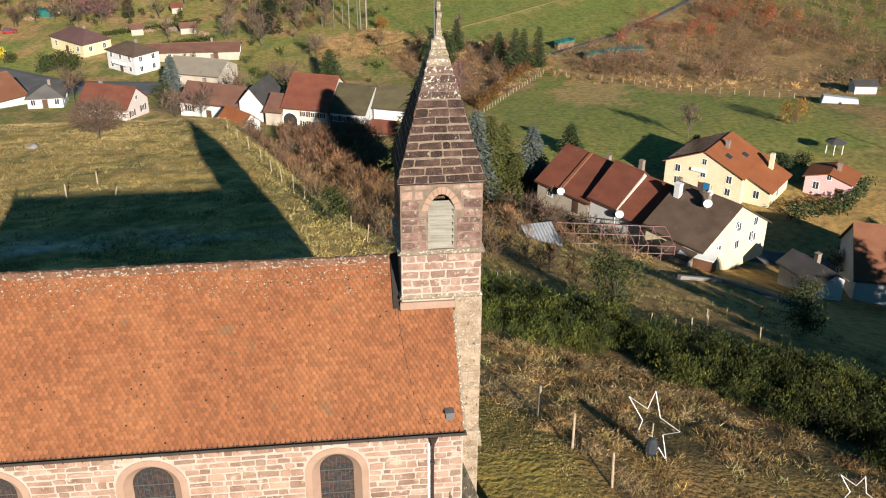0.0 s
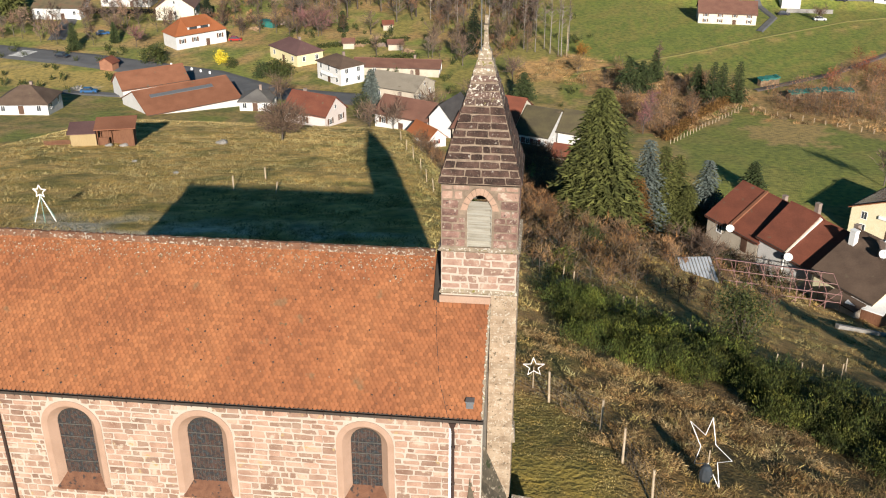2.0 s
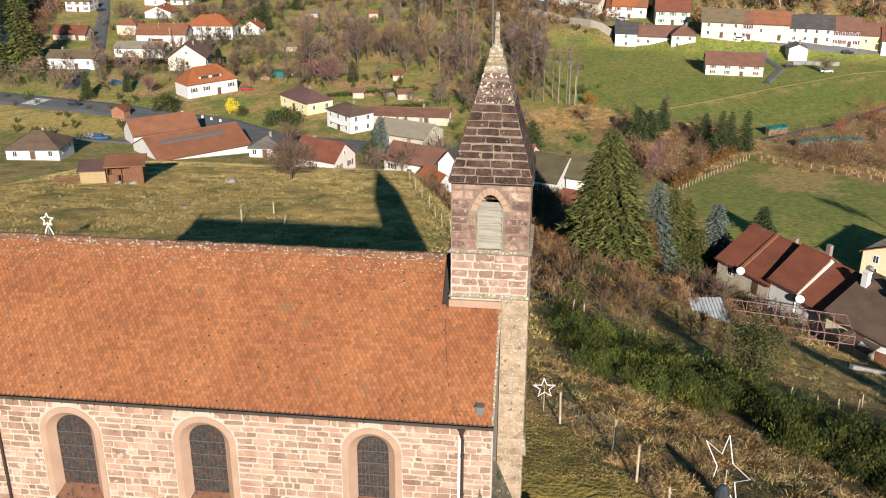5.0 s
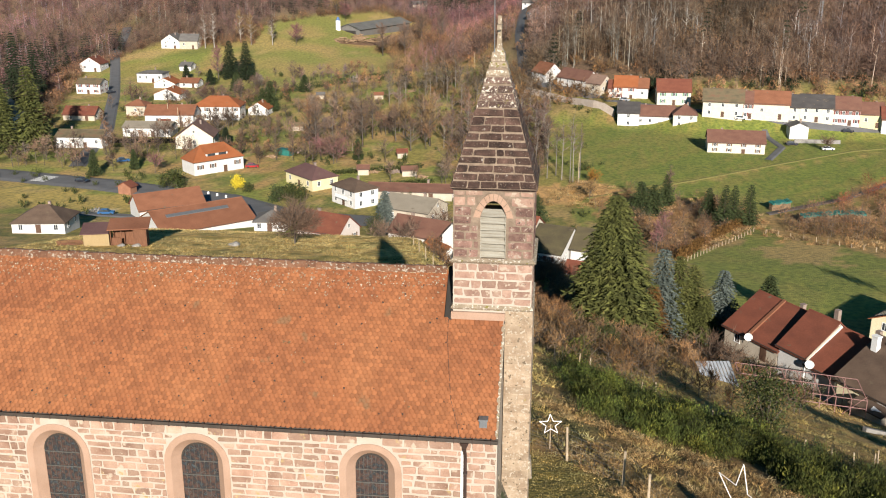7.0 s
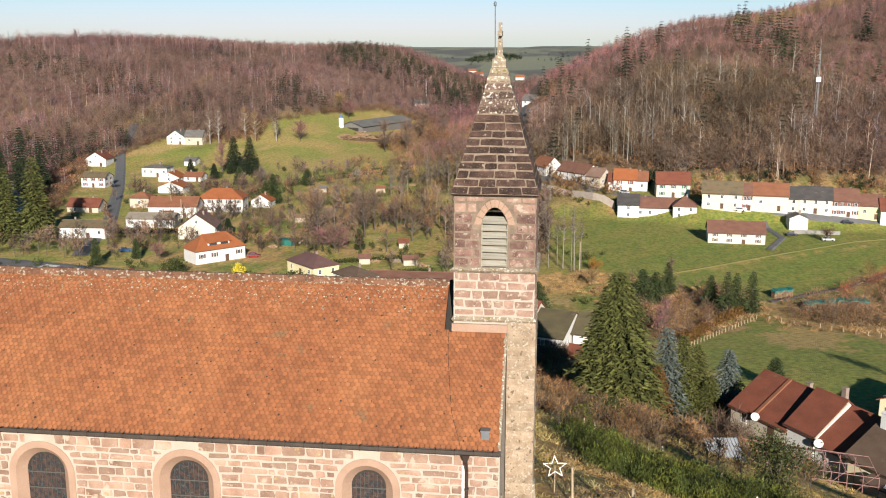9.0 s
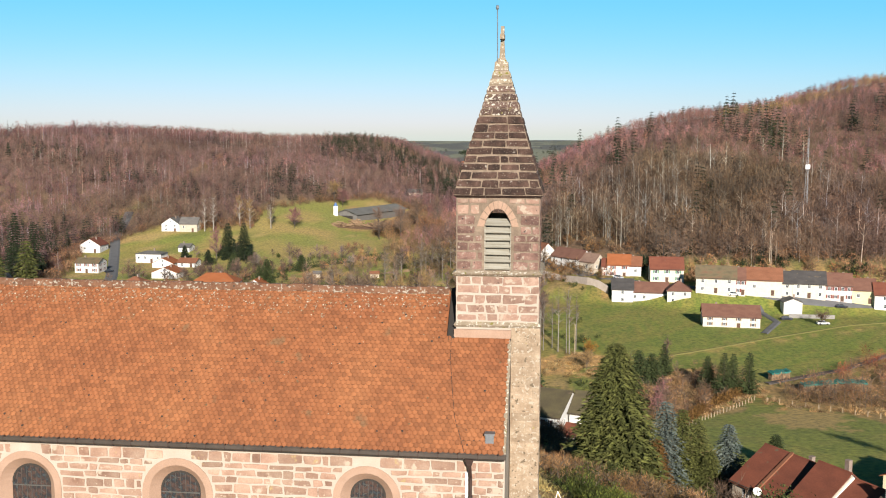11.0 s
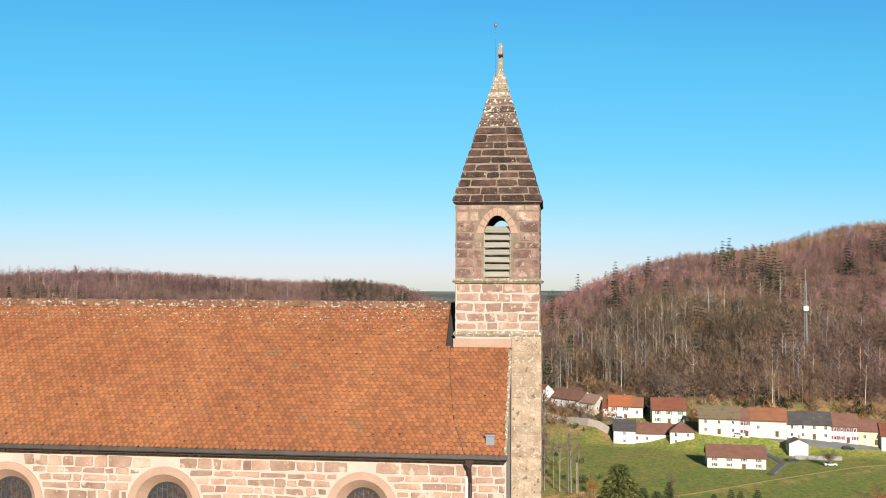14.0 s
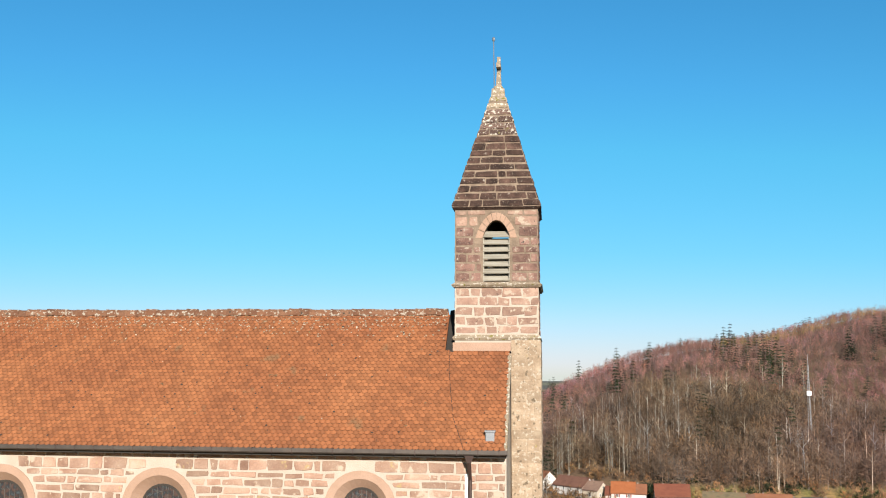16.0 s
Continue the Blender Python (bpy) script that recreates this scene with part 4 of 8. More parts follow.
def conifer(seed, h, rad, whorls=16, per=8, slim=1.0, droop=0.35, spray=5, tuft=0.5, fullness=0.75):
    """Trunk and needles of one conifer: whorls of drooping boughs with sprays along them."""
    r = np.random.RandomState(seed)
    trunk = join([limb((0, 0, -0.8), (0, 0, h * 0.96), 0.02 * h * slim, 0.02)])
    base, way, ln, wd = [], [], [], []
    for i in range(whorls):
        z = h * (0.06 + 0.93 * (i / whorls) ** 0.92)
        rr = rad * (1 - z / h) ** fullness * r.uniform(0.82, 1.12) + 0.12
        m = max(4, int(per * (0.5 + 0.7 * rr / rad)))
        for k in range(m):
            a = 6.28 * (k + r.uniform(-0.4, 0.4)) / m + i
            d = np.array([math.cos(a), math.sin(a), 0])
            L = rr * r.uniform(0.75, 1.15)
            for q in range(spray):
                u = (q + 0.6) / spray
                p = d * L * u + np.array([0, 0, z - droop * L * u * u + r.normal() * 0.05 * h / whorls])
                for sgn in (-1, 1):
                    base.append(p)
                    way.append(d * 0.7 + sgn * np.array([-d[1], d[0], 0]) * r.uniform(0.3, 0.9) + np.array([0, 0, r.uniform(-0.55, 0.15)]))
                    ln.append(tuft * (0.4 + 0.6 * rr / rad) * r.uniform(0.8, 1.4) * max(1.0, rad / 3.0))
                    wd.append(0.36 * ln[-1])
    n = np.array
    return trunk, blades(r, n(base), n(way), n(ln), n(wd))


def scatter(tmpl, places, scales, turns):
    """Copies of template arrays laid at the places, as one array pair."""
    v, f = tmpl
    vs = []
    for p, s, t in zip(places, scales, turns):
        vs.append((v * s) @ rot_z(t).T + p)
    k = np.arange(len(places))[:, None, None] * len(v)
    return np.concatenate(vs), (f[None] + k).reshape(-1, 3)


def set_tone(me, tone):
    """One tint for each plant, kept on its vertices."""
    at = me.color_attributes.new("tone", 'FLOAT_COLOR', 'POINT')
    at.data.foreach_set("color", np.concatenate([tone, np.ones((len(tone), 1))], 1).astype(np.float32).ravel())


def spread(label, name, category, kinds, spots, seed, mats):
    """One object of stuff from many copies of the template trees; kinds: list of (stems, twigs)."""
    r = np.random.RandomState(seed)
    root = thing(name, (0, 0, 0), label, category, kind="stuff")
    groups, tones = [[], []], [[], []]
    place = (1 + 0.28 * wob(spots[:, 0], spots[:, 1], 60, 3.0))[:, None] * (1 + 0.13 * wob(spots[:, 0], spots[:, 1], 160, 7.0)[:, None] * np.array([[0.4, -0.2, 0.8]]))
    tone = place * r.uniform(0.42, 1.5, (len(spots), 1)) * (1 + r.normal(size=(len(spots), 1)) * np.array([[0.07, 0.0, -0.10]]))
    which = r.randint(0, len(kinds), len(spots))
    sc, tu = r.uniform(0.62, 1.3, len(spots)), r.uniform(0, 6.28, len(spots))
    for k, tmpl in enumerate(kinds):
        m = which == k
        if m.any():
            for g in (0, 1):
                if tmpl[g] is not None:
                    groups[g].append(scatter(tmpl[g], spots[m], sc[m], tu[m]))
                    tones[g].append(np.repeat(tone[m], len(tmpl[g][0]), 0))
    for g, pn in ((0, "stems"), (1, "twigs")):
        if groups[g]:
            me = fast_mesh(pn, *join(groups[g]))
            set_tone(me, np.concatenate(tones[g]))
            me.materials.append(mats[g])
            part(pn, me, mats[g], root, kind="stuff")
    return root


def spots_in(seed, x0, x1, y0, y1, n, keep):
    r = np.random.RandomState(seed)
    p = np.stack([r.uniform(x0, x1, n), r.uniform(y0, y1, n)], 1)
    p = p[keep(p[:, 0], p[:, 1])]
    return np.stack([p[:, 0], p[:, 1], height(p[:, 0], p[:, 1])], 1)


def clear_land(x, y):
    """Where no wood stands."""
    meadow = (x > -182) & (x < -12) & (y > 425) & (y < np.where(x < -92, 545 + 0.35 * (x + 150), 505 + 9 * np.sin(x / 7.0)))
    mill = (x > -180) & (x < -84) & (y > 500) & (y < 640 + np.clip(x + 150, -20, 60) * 1.2) & (x < -70 - (y - 500) * 0.1)
    lane = np.abs(x + 20 - (y - 480) * 0.03) < 5
    hut = (np.abs(x - 122) < 9) & (np.abs(y - 440) < 8)
    return meadow | mill | (lane & (y < 700)) | hut


def wood_tree(seed, h, crown, low, twigs, width, limbs=5, trunk_r=0.13):
    """One leafless forest tree: trunk, a few limbs and a brush of fine twigs filling an egg-shaped crown."""
    r = np.random.RandomState(seed)
    lean = r.normal(size=2) * 0.02 * h
    stems = [limb((0, 0, -0.6), (lean[0], lean[1], h * 0.9), trunk_r, 0.03)]
    for k in range(limbs):
        z, a = h * r.uniform(low, 0.75), 6.28 * (k + r.uniform(-0.3, 0.3)) / limbs
        ln = crown * r.uniform(0.6, 1.0)
        stems.append(limb((lean[0] * z / h, lean[1] * z / h, z), (math.cos(a) * ln, math.sin(a) * ln, min(h * 0.98, z + ln * r.uniform(0.7, 1.5))), trunk_r * 0.4, 0.02))
    d = r.normal(size=(twigs, 3))
    d /= np.linalg.norm(d, axis=1, keepdims=True)
    d *= r.uniform(0.15, 1.0, (twigs, 1)) ** 0.6
    mid = h * (low + 1) / 2
    base = d * np.array([crown * 0.85, crown * 0.85, h * (1 - low) * 0.42]) + np.array([lean[0] * 0.6, lean[1] * 0.6, mid - 0.04 * h])
    way = d * np.array([1.0, 1.0, 0.5]) + r.normal(size=(twigs, 3)) * 0.45 + np.array([0, 0, 0.45])
    return join(stems), blades(r, base, way, 0.14 * h * r.uniform(0.6, 1.3, twigs), np.full(twigs, width))


wood_a = [wood_tree(s, 10 + s % 5, 3.3 + 0.3 * (s % 3), 0.08, 78, 0.18, 3, 0.08) for s in range(1, 8)]
wood_b = [wood_tree(s, 7 + s % 3, 1.5, 0.15, 44, 0.13, 1, 0.06) for s in range(11, 16)]
wood_c = [wood_tree(s, 7 + s % 4, 2.5, 0.05, 34, 0.23, 1, 0.07) for s in range(31, 37)]
wood_far = [(None, wood_tree(s, 8, 2.8, 0.05, 26, 0.42, 1)[1]) for s in range(36, 40)]
tall_pale = [wood_tree(s, 16 + s % 4, 2.3, 0.45, 70, 0.10, 5, 0.16) for s in range(15, 20)]
slender = [wood_tree(s, 10 + s % 3, 1.4, 0.40, 34, 0.12, 2, 0.085) for s in range(41, 45)]
firs = [conifer(s, 14 + s % 4, 3.0, 9, 5, 1, 0.4, 2, 1.5) for s in range(21, 25)]
low_firs = [conifer(s, 9 + s % 3, 2.3, 8, 5, 1, 0.35, 2, 1.1) for s in range(25, 29)]
far_firs = [(None, conifer(s, 7, 3.0, 5, 4, 1, 0.4, 1, 2.4)[1]) for s in range(21, 23)]
right_edge = lambda x, y: (y > 394 - 0.04 * x + 4 * np.sin(x / 9.0) + 26 * (1 - sstep(20, 60, x)))
left_edge = lambda x, y: left_wood_at(x, y) > 5 * np.sin(x / 11.0) + 3 * np.sin(x / 4.3)

behind = lambda x, y: x < 0.36 * (y + 40) + 25
spread("leafless brown hillside wood above the village street", "right_wood", "woods", wood_a,
       spots_in(1, -60, 260, 394, 540, 10500, lambda x, y: right_edge(x, y) & ~clear_land(x, y) & behind(x, y) & (y < 512 - 0.42 * np.maximum(x - 30, 0) + 14 * wob(x, y, 60, 2.0))), 2, (M_TRUNK, M_TWIG))
spread("pale birches and bare stems among the hillside wood", "birch_wood", "woods", tall_pale,
       np.concatenate([spots_in(3, -40, 330, 400, 500, 260, lambda x, y: right_edge(x, y) & ~clear_land(x, y) & behind(x, y) & (wob(x, y, 60, 3.0) > 0.1)),
                       spots_in(4, 2, 62, 408, 470, 330, lambda x, y: right_edge(x, y + 5) & (wob(x, y, 25, 3.0) > -0.3)),
                       spots_in(44, 80, 200, 386, 420, 110, lambda x, y: right_edge(x, y + 4) & (wob(x, y, 25, 3.0) > 0.0))]), 4, (M_PALE, M_TWIG))
spread("purple young birch plantation on the upper slope", "upper_wood", "woods", wood_b,
       spots_in(5, -105, 400, 440, 960, 20000, lambda x, y: behind(x, y) & (y > 508 - 0.42 * np.maximum(x - 30, 0) + 14 * wob(x, y, 60, 2.0)) & ~clear_land(x, y) & ~((x > 110) & (np.abs(y - 655 - 0.55 * (x - 120)) < 24)) & (y < 720 + 0.6 * np.maximum(x - 60, 0))), 6, (M_TRUNK, M_TWIG_PURPLE))
spread("golden leafless larches near the hill's crest", "larch_wood", "woods", wood_b,
       spots_in(7, 100, 420, 640, 860, 4500, lambda x, y: behind(x, y) & (x > 112) & (np.abs(y - 655 - 0.55 * (x - 120)) < 24)), 8, (M_TRUNK, M_TWIG_GOLD))
spread("dark firs scattered through the hillside wood and along its crest", "fir_wood", "woods", firs,
       np.concatenate([spots_in(9, 0, 330, 400, 620, 620, lambda x, y: right_edge(x, y) & ~clear_land(x, y) & (wob(x, y, 45, 5.0) > 0.36)),
                       spots_in(8, -25, 20, 440, 720, 60, lambda x, y: ~clear_land(x, y) & (wob(x, y, 40, 1.0) > 0.2))]), 10, (M_BARK, M_FIR))
spread("dark line of firs along the hill's crest", "crest_fir_wood", "woods", low_firs,
       spots_in(10, 30, 420, 660, 960, 1500, lambda x, y: (np.abs(y - 672 - 0.6 * np.maximum(x - 60, 0)) < 16) & (x < 0.36 * (y + 40) + 25) & (wob(x, y, 70, 2.0) > -0.35)), 11, (M_BARK, M_FIR))
spread("leafless reddish-brown wood covering the hill across the valley", "left_wood", "woods", wood_c,
       spots_in(11, -620, -20, 312, 1050, 27000, lambda x, y: left_edge(x, y) & ~clear_land(x, y) & (x > -60 - (y + 40) * 0.62)), 12, (M_TRUNK, M_TWIG_FAR))
spread("slender pale trees in the wood across the valley", "slender_wood", "woods", slender,
       spots_in(13, -560, -60, 312, 900, 5200, lambda x, y: left_edge(x, y) & ~clear_land(x, y) & (wob(x, y, 80, 1.0) > 0.15)), 14, (M_PALE, M_TWIG_PURPLE))
spread("dark firs in the wood across the valley", "valley_fir_wood", "woods", low_firs,
       np.concatenate([spots_in(15, -520, -60, 420, 900, 3000, lambda x, y: left_edge(x, y) & ~clear_land(x, y) & (wob(x, y, 95, 7.0) > 0.46)),
                       spots_in(19, -330, -200, 315, 520, 520, lambda x, y: left_edge(x, y) & (wob(x, y, 50, 7.0) > -0.1)),
                       spots_in(16, -200, -40, 790, 930, 620, lambda x, y: wob(x, y, 60, 2.0) > -0.5)]), 16, (M_BARK, M_FIR))
spread("distant woods along the far ridges", "far_wood", "woods", wood_far,
       spots_in(17, -900, 30, 930, 1500, 9500, lambda x, y: (x > -0.62 * (y + 40)) & ((x < -0.17 * (y - 130)) | (x > -0.02 * y))), 18, (M_BARK, M_TWIG_FAR))
spread("dark woods on a far low hill and plain", "plain_wood", "woods", far_firs,
       np.concatenate([spots_in(18, -290, -40, 2280, 2500, 700, lambda x, y: ((x + 165) / 70) ** 2 + ((y - 2400) / 120) ** 2 < 1),
                       spots_in(20, -420, 200, 1350, 3300, 700, lambda x, y: wob(x, y * 0.5, 130, 5.0) > 0.55)]), 20, (M_BARK, M_FIR))


# ---- village ----
def wall_mat(name, a, b):
    return material(name, [a, b], 0.7, 0.9, 0.1, 6)


WALLS = {
    "white": wall_mat("white_render", (0.399, 0.388, 0.365), (0.457, 0.445, 0.428)), "cream": wall_mat("cream_render", (0.399, 0.359, 0.279), (0.445, 0.411, 0.343)),
    "yellow": wall_mat("yellow_render", (0.433, 0.380, 0.210), (0.485, 0.433, 0.262)), "yellow2": wall_mat("pale_yellow_render", (0.459, 0.407, 0.262), (0.512, 0.466, 0.328)),
    "beige": wall_mat("beige_render", (0.276, 0.236, 0.184), (0.367, 0.321, 0.256)), "pink": wall_mat("pale_pink_render", (0.411, 0.359, 0.331), (0.445, 0.399, 0.371)),
    "hut_boards": wall_mat("red_brown_boards", (0.16, 0.075, 0.045), (0.24, 0.115, 0.07)),
    "grey_boards": wall_mat("dark_slate_cladding", (0.033, 0.036, 0.039), (0.052, 0.056, 0.059)),
    "pink2": wall_mat("pink_render", (0.459, 0.289, 0.276), (0.499, 0.328, 0.315)),
}


def roof_mat(name, a, b, c=None):
    return material(name, [a, b] + ([c] if c else []), 0.35, 0.85, 0.4, 5, stretch=(1, 1, 2.5), spot=((0.10, 0.075, 0.05), 0.6, 0.66))


ROOFS = {
    "orange": roof_mat("bright_orange_roof", (0.178, 0.056, 0.019), (0.221, 0.076, 0.030)), "orange2": roof_mat("old_orange_roof", (0.127, 0.051, 0.027), (0.178, 0.076, 0.042)),
    "red": roof_mat("red_tile_roof", (0.094, 0.030, 0.019), (0.136, 0.047, 0.027)), "red2": roof_mat("rusty_red_roof", (0.099, 0.033, 0.020), (0.158, 0.050, 0.029)),
    "redbrown": roof_mat("red_brown_roof", (0.094, 0.044, 0.032), (0.136, 0.068, 0.047)), "brown": roof_mat("dark_brown_roof", (0.058, 0.038, 0.027), (0.100, 0.068, 0.048)),
    "plum": roof_mat("plum_brown_roof", (0.073, 0.038, 0.036), (0.102, 0.056, 0.051)), "grey": roof_mat("grey_roof", (0.073, 0.068, 0.064), (0.115, 0.107, 0.098)),
    "slate": roof_mat("slate_roof", (0.032, 0.030, 0.030), (0.056, 0.051, 0.049)), "beige": roof_mat("pale_sheet_roof", (0.153, 0.132, 0.102), (0.196, 0.170, 0.132)),
    "beige2": roof_mat("pinkish_roof", (0.136, 0.085, 0.064), (0.178, 0.115, 0.085)), "pink": roof_mat("pinkish_brown_roof", (0.102, 0.060, 0.047), (0.145, 0.085, 0.068)),
    "moss": roof_mat("mossy_roof", (0.056, 0.047, 0.030), (0.102, 0.081, 0.047), (0.119, 0.060, 0.038)), "moss2": roof_mat("mossy_brown_roof", (0.047, 0.038, 0.024), (0.081, 0.068, 0.034)),
}
M_PANE = material("dark_window_glass", [(0.02, 0.024, 0.028), (0.045, 0.05, 0.055)], 3, 0.12, 0)
M_FRAME = material("white_window_frame", [(0.541, 0.541, 0.525), (0.607, 0.607, 0.590)], 4, 0.6, 0)
M_SHUTTER_R = material("red_shutters", [(0.110, 0.025, 0.021), (0.145, 0.038, 0.030)], 4, 0.7, 0)
M_SHUTTER_G = material("green_shutters", [(0.042, 0.127, 0.073), (0.060, 0.153, 0.094)], 4, 0.7, 0)
M_SHUTTER_W = material("brown_shutters", [(0.073, 0.038, 0.021), (0.102, 0.056, 0.034)], 4, 0.7, 0)
M_DOOR = material("brown_wooden_door", [(0.056, 0.030, 0.019), (0.085, 0.047, 0.030)], 3, 0.7, 0.1)
M_REDDOOR = material("red_garage_door", [(0.178, 0.025, 0.030), (0.212, 0.038, 0.042)], 3, 0.6, 0.1)
M_CHIM = material("rendered_chimney", [(0.153, 0.107, 0.085), (0.212, 0.170, 0.141)], 2, 0.9, 0.2, 9)


def unit(sh, name, ma):
    me = sh.mesh(name)
    me.materials.append(ma)
    return me


FRAME_ME = Shape()
for a, b in (((-0.55, -0.05, -0.7), (-0.45, 0.02, 0.7)), ((0.45, -0.05, -0.7), (0.55, 0.02, 0.7)), ((-0.55, -0.06, 0.6), (0.55, 0.02, 0.7)), ((-0.62, -0.10, -0.76), (0.62, 0.02, -0.66)), ((-0.03, -0.03, -0.6), (0.03, 0.02, 0.6))):
    FRAME_ME.box(a, b)
FRAME_ME = unit(FRAME_ME, "window", M_FRAME)
PANE_ME = unit(Shape().box((-0.46, -0.015, -0.66), (0.46, 0.015, 0.62)), "pane", M_PANE)
SHUT = {k: unit(Shape().box((-0.27, -0.05, -0.68), (0.27, 0.01, 0.68)), "shutter", m) for k, m in (("r", M_SHUTTER_R), ("g", M_SHUTTER_G), ("w", M_SHUTTER_W))}
DOOR_ME = unit(Shape().box((-0.5, -0.05, 0), (0.5, 0.02, 2.1)).box((-0.62, -0.03, 0), (-0.52, 0.02, 2.2)).box((0.52, -0.03, 0), (0.62, 0.02, 2.2)), "door", M_DOOR)
hr = random.Random(11)


def window_at(root, m, s=1.0, shut=""):
    w = part("window", FRAME_ME, M_FRAME, root)
    w.matrix_basis = m @ Matrix.Diagonal((s, 1, s, 1))
    part("pane", PANE_ME, M_PANE, w)
    if shut:
        for sx in (-0.84, 0.84):
            o = part("shutter", SHUT[shut], M_SHUTTER_R, w)
            o.matrix_basis = pose(sx, 0, 0)


def slab(p, q, r, s, t=0.16):
    """A roof plane: corners round, thickness downward."""
    return [(c[0], c[1], c[2] - t) for c in (p, q, r, s)] + [p, q, r, s]


def house(x, y, z, turn, w, d, h, rise, kind, wall, roof, cols, rows, label, category="house"):
    root = thing("house", (x, y, z), label, category, turn=turn)
    s = Shape()
    o = 0.4
    if kind == "x":
        s.prism([(0, -2.5), (d, -2.5), (d, h), (d / 2, h + rise - 0.1), (0, h)], "x", 0, w)
    elif kind == "y":
        s.prism([(0, -2.5), (w, -2.5), (w, h), (w / 2, h + rise - 0.1), (0, h)], "y", 0, d)
    else:
        s.box((0, 0, -2.5), (w, d, h))
    part("wall", s, WALLS[wall], root)
    rf = Shape()
    k = rise / (d / 2) if kind == "x" else rise / (w / 2)
    if kind == "x":
        e = h - o * k + 0.06
        rf.hexa(slab((-o, -o, e), (w + o, -o, e), (w + o, d / 2, h + rise + 0.06), (-o, d / 2, h + rise + 0.06)))
        rf.hexa(slab((w + o, d + o, e), (-o, d + o, e), (-o, d / 2 + 0.002, h + rise + 0.06), (w + o, d / 2 + 0.002, h + rise + 0.06)))
        cx, cy = w * hr.choice((0.25, 0.7)), d * 0.58
    elif kind == "y":
        e = h - o * k + 0.06
        rf.hexa(slab((-o, d + o, e), (-o, -o, e), (w / 2, -o, h + rise + 0.06), (w / 2, d + o, h + rise + 0.06)))
        rf.hexa(slab((w + o, -o, e), (w + o, d + o, e), (w / 2 + 0.002, d + o, h + rise + 0.06), (w / 2 + 0.002, -o, h + rise + 0.06)))
        cx, cy = w * 0.62, d * 0.5
    else:
        i = min(d, w) / 2
        a, b = (i, d / 2), (max(w - i, i + 0.05), d / 2)
        zt = h + rise
        rf.add([(-o, -o, h), (w + o, -o, h), (w + o, d + o, h), (-o, d + o, h), (a[0], a[1], zt), (b[0], b[1], zt), (-o, -o, h - 0.16), (w + o, -o, h - 0.16), (w + o, d + o, h - 0.16), (-o, d + o, h - 0.16)],
               [(0, 1, 5, 4), (1, 2, 5), (2, 3, 4, 5), (3, 0, 4), (6, 7, 1, 0), (7, 8, 2, 1), (8, 9, 3, 2), (9, 6, 0, 3), (9, 8, 7, 6)])
        cx, cy = w * 0.6, d * 0.55
    ro = part("roof", rf, ROOFS[roof], root)
    if cols:
        ct = h + rise * 0.75
        ch = part("chimney", Shape().box((cx - 0.3, cy - 0.3, ct - 1.6), (cx + 0.3, cy + 0.3, ct + 1.3)).box((cx - 0.36, cy - 0.36, ct + 1.3), (cx + 0.36, cy + 0.36, ct + 1.4)), M_CHIM, ro)
    shut = "r" if "red shutters" in label or "pink terraced" in label else "g" if "green shutters" in label else "w" if ("farmhouse" in label or "orange hipped" in label or "school" in label) else ""
    if kind == "x":
        part("ridge_cap", Shape().prism([(d / 2 - 0.16, h + rise), (d / 2, h + rise + 0.15), (d / 2 + 0.16, h + rise)], "x", -o, w + o), ROOFS[roof], ro)
    gut = Shape().rod((-o, -o - 0.06, h - 0.1), (w + o, -o - 0.06, h - 0.1), 0.07, n=5) if kind != "y" else Shape().rod((-o - 0.06, -o, h - o * k - 0.05), (-o - 0.06, d + o, h - o * k - 0.05), 0.07, n=5)
    part("gutter", gut, M_GUTTER, ro)
    for r in range(rows):
        zc = h * (r + 0.58) / rows if rows > 1 else h * 0.58
        sc = min(1.0, h / rows / 2.3)
        for c in range(cols):
            px = w * (c + 0.5) / cols
            if r == 0 and c == cols // 2 and cols > 1:
                dr = part("door", DOOR_ME, M_DOOR, root)
                dr.matrix_basis = pose(px, 0, 0) @ Matrix.Diagonal((1, 1, min(1, h / rows / 2.5), 1))
                continue
            window_at(root, pose(px, 0, zc), sc, shut)
        for c in range(2):
            window_at(root, pose(w, d * (c + 0.5) / 2, zc, 0, 0, 90), sc, shut)
    if kind == "y" and rows:
        window_at(root, pose(w / 2, 0, h + rise * 0.4), 0.75)
    if kind == "x" and rows:
        window_at(root, pose(w, d / 2, h + rise * 0.35, 0, 0, 90), 0.7)
    return root


house(-121.6, 173.8, -44.2, 8, 12.2, 10, 2.4, 3.2, "hip", "white", "brown", 3, 1, "white bungalow with a dark brown hipped roof")
house(-69.0, 190.4, -46.7, 5, 7.6, 8, 2.4, 2.0, "hip", "white", "grey", 3, 1, "small white house with a grey roof")
balcony_house = house(-58.9, 230.4, -49.5, -43.7, 11.3, 7.8, 5.0, 2.1, "hip", "white", "brown", 3, 2, "two-storey white house with a balcony and brown hipped roof")
house(-77.8, 251.0, -49.5, -44.4, 15.1, 8.8, 3.5, 2.7, "hip", "yellow", "plum", 3, 1, "yellow bungalow with a plum-brown hipped roof")
house(-41.1, 208.5, -48.6, -21.2, 13.7, 11, 4.1, 2.5, "x", "beige", "beige", 2, 1, "beige house with a pale shallow roof")
dormer_house = house(-107.9, 254.8, -49.5, 45.9, 16.9, 8.6, 4.2, 4.4, "hip", "white", "orange", 4, 1, "white house with an orange hipped roof and wide dormer")
house(-128.7, 292.8, -49.5, 10, 12.9, 12, 4.2, 4.6, "y", "cream", "pink", 1, 1, "cream gabled house with pinkish roofs")
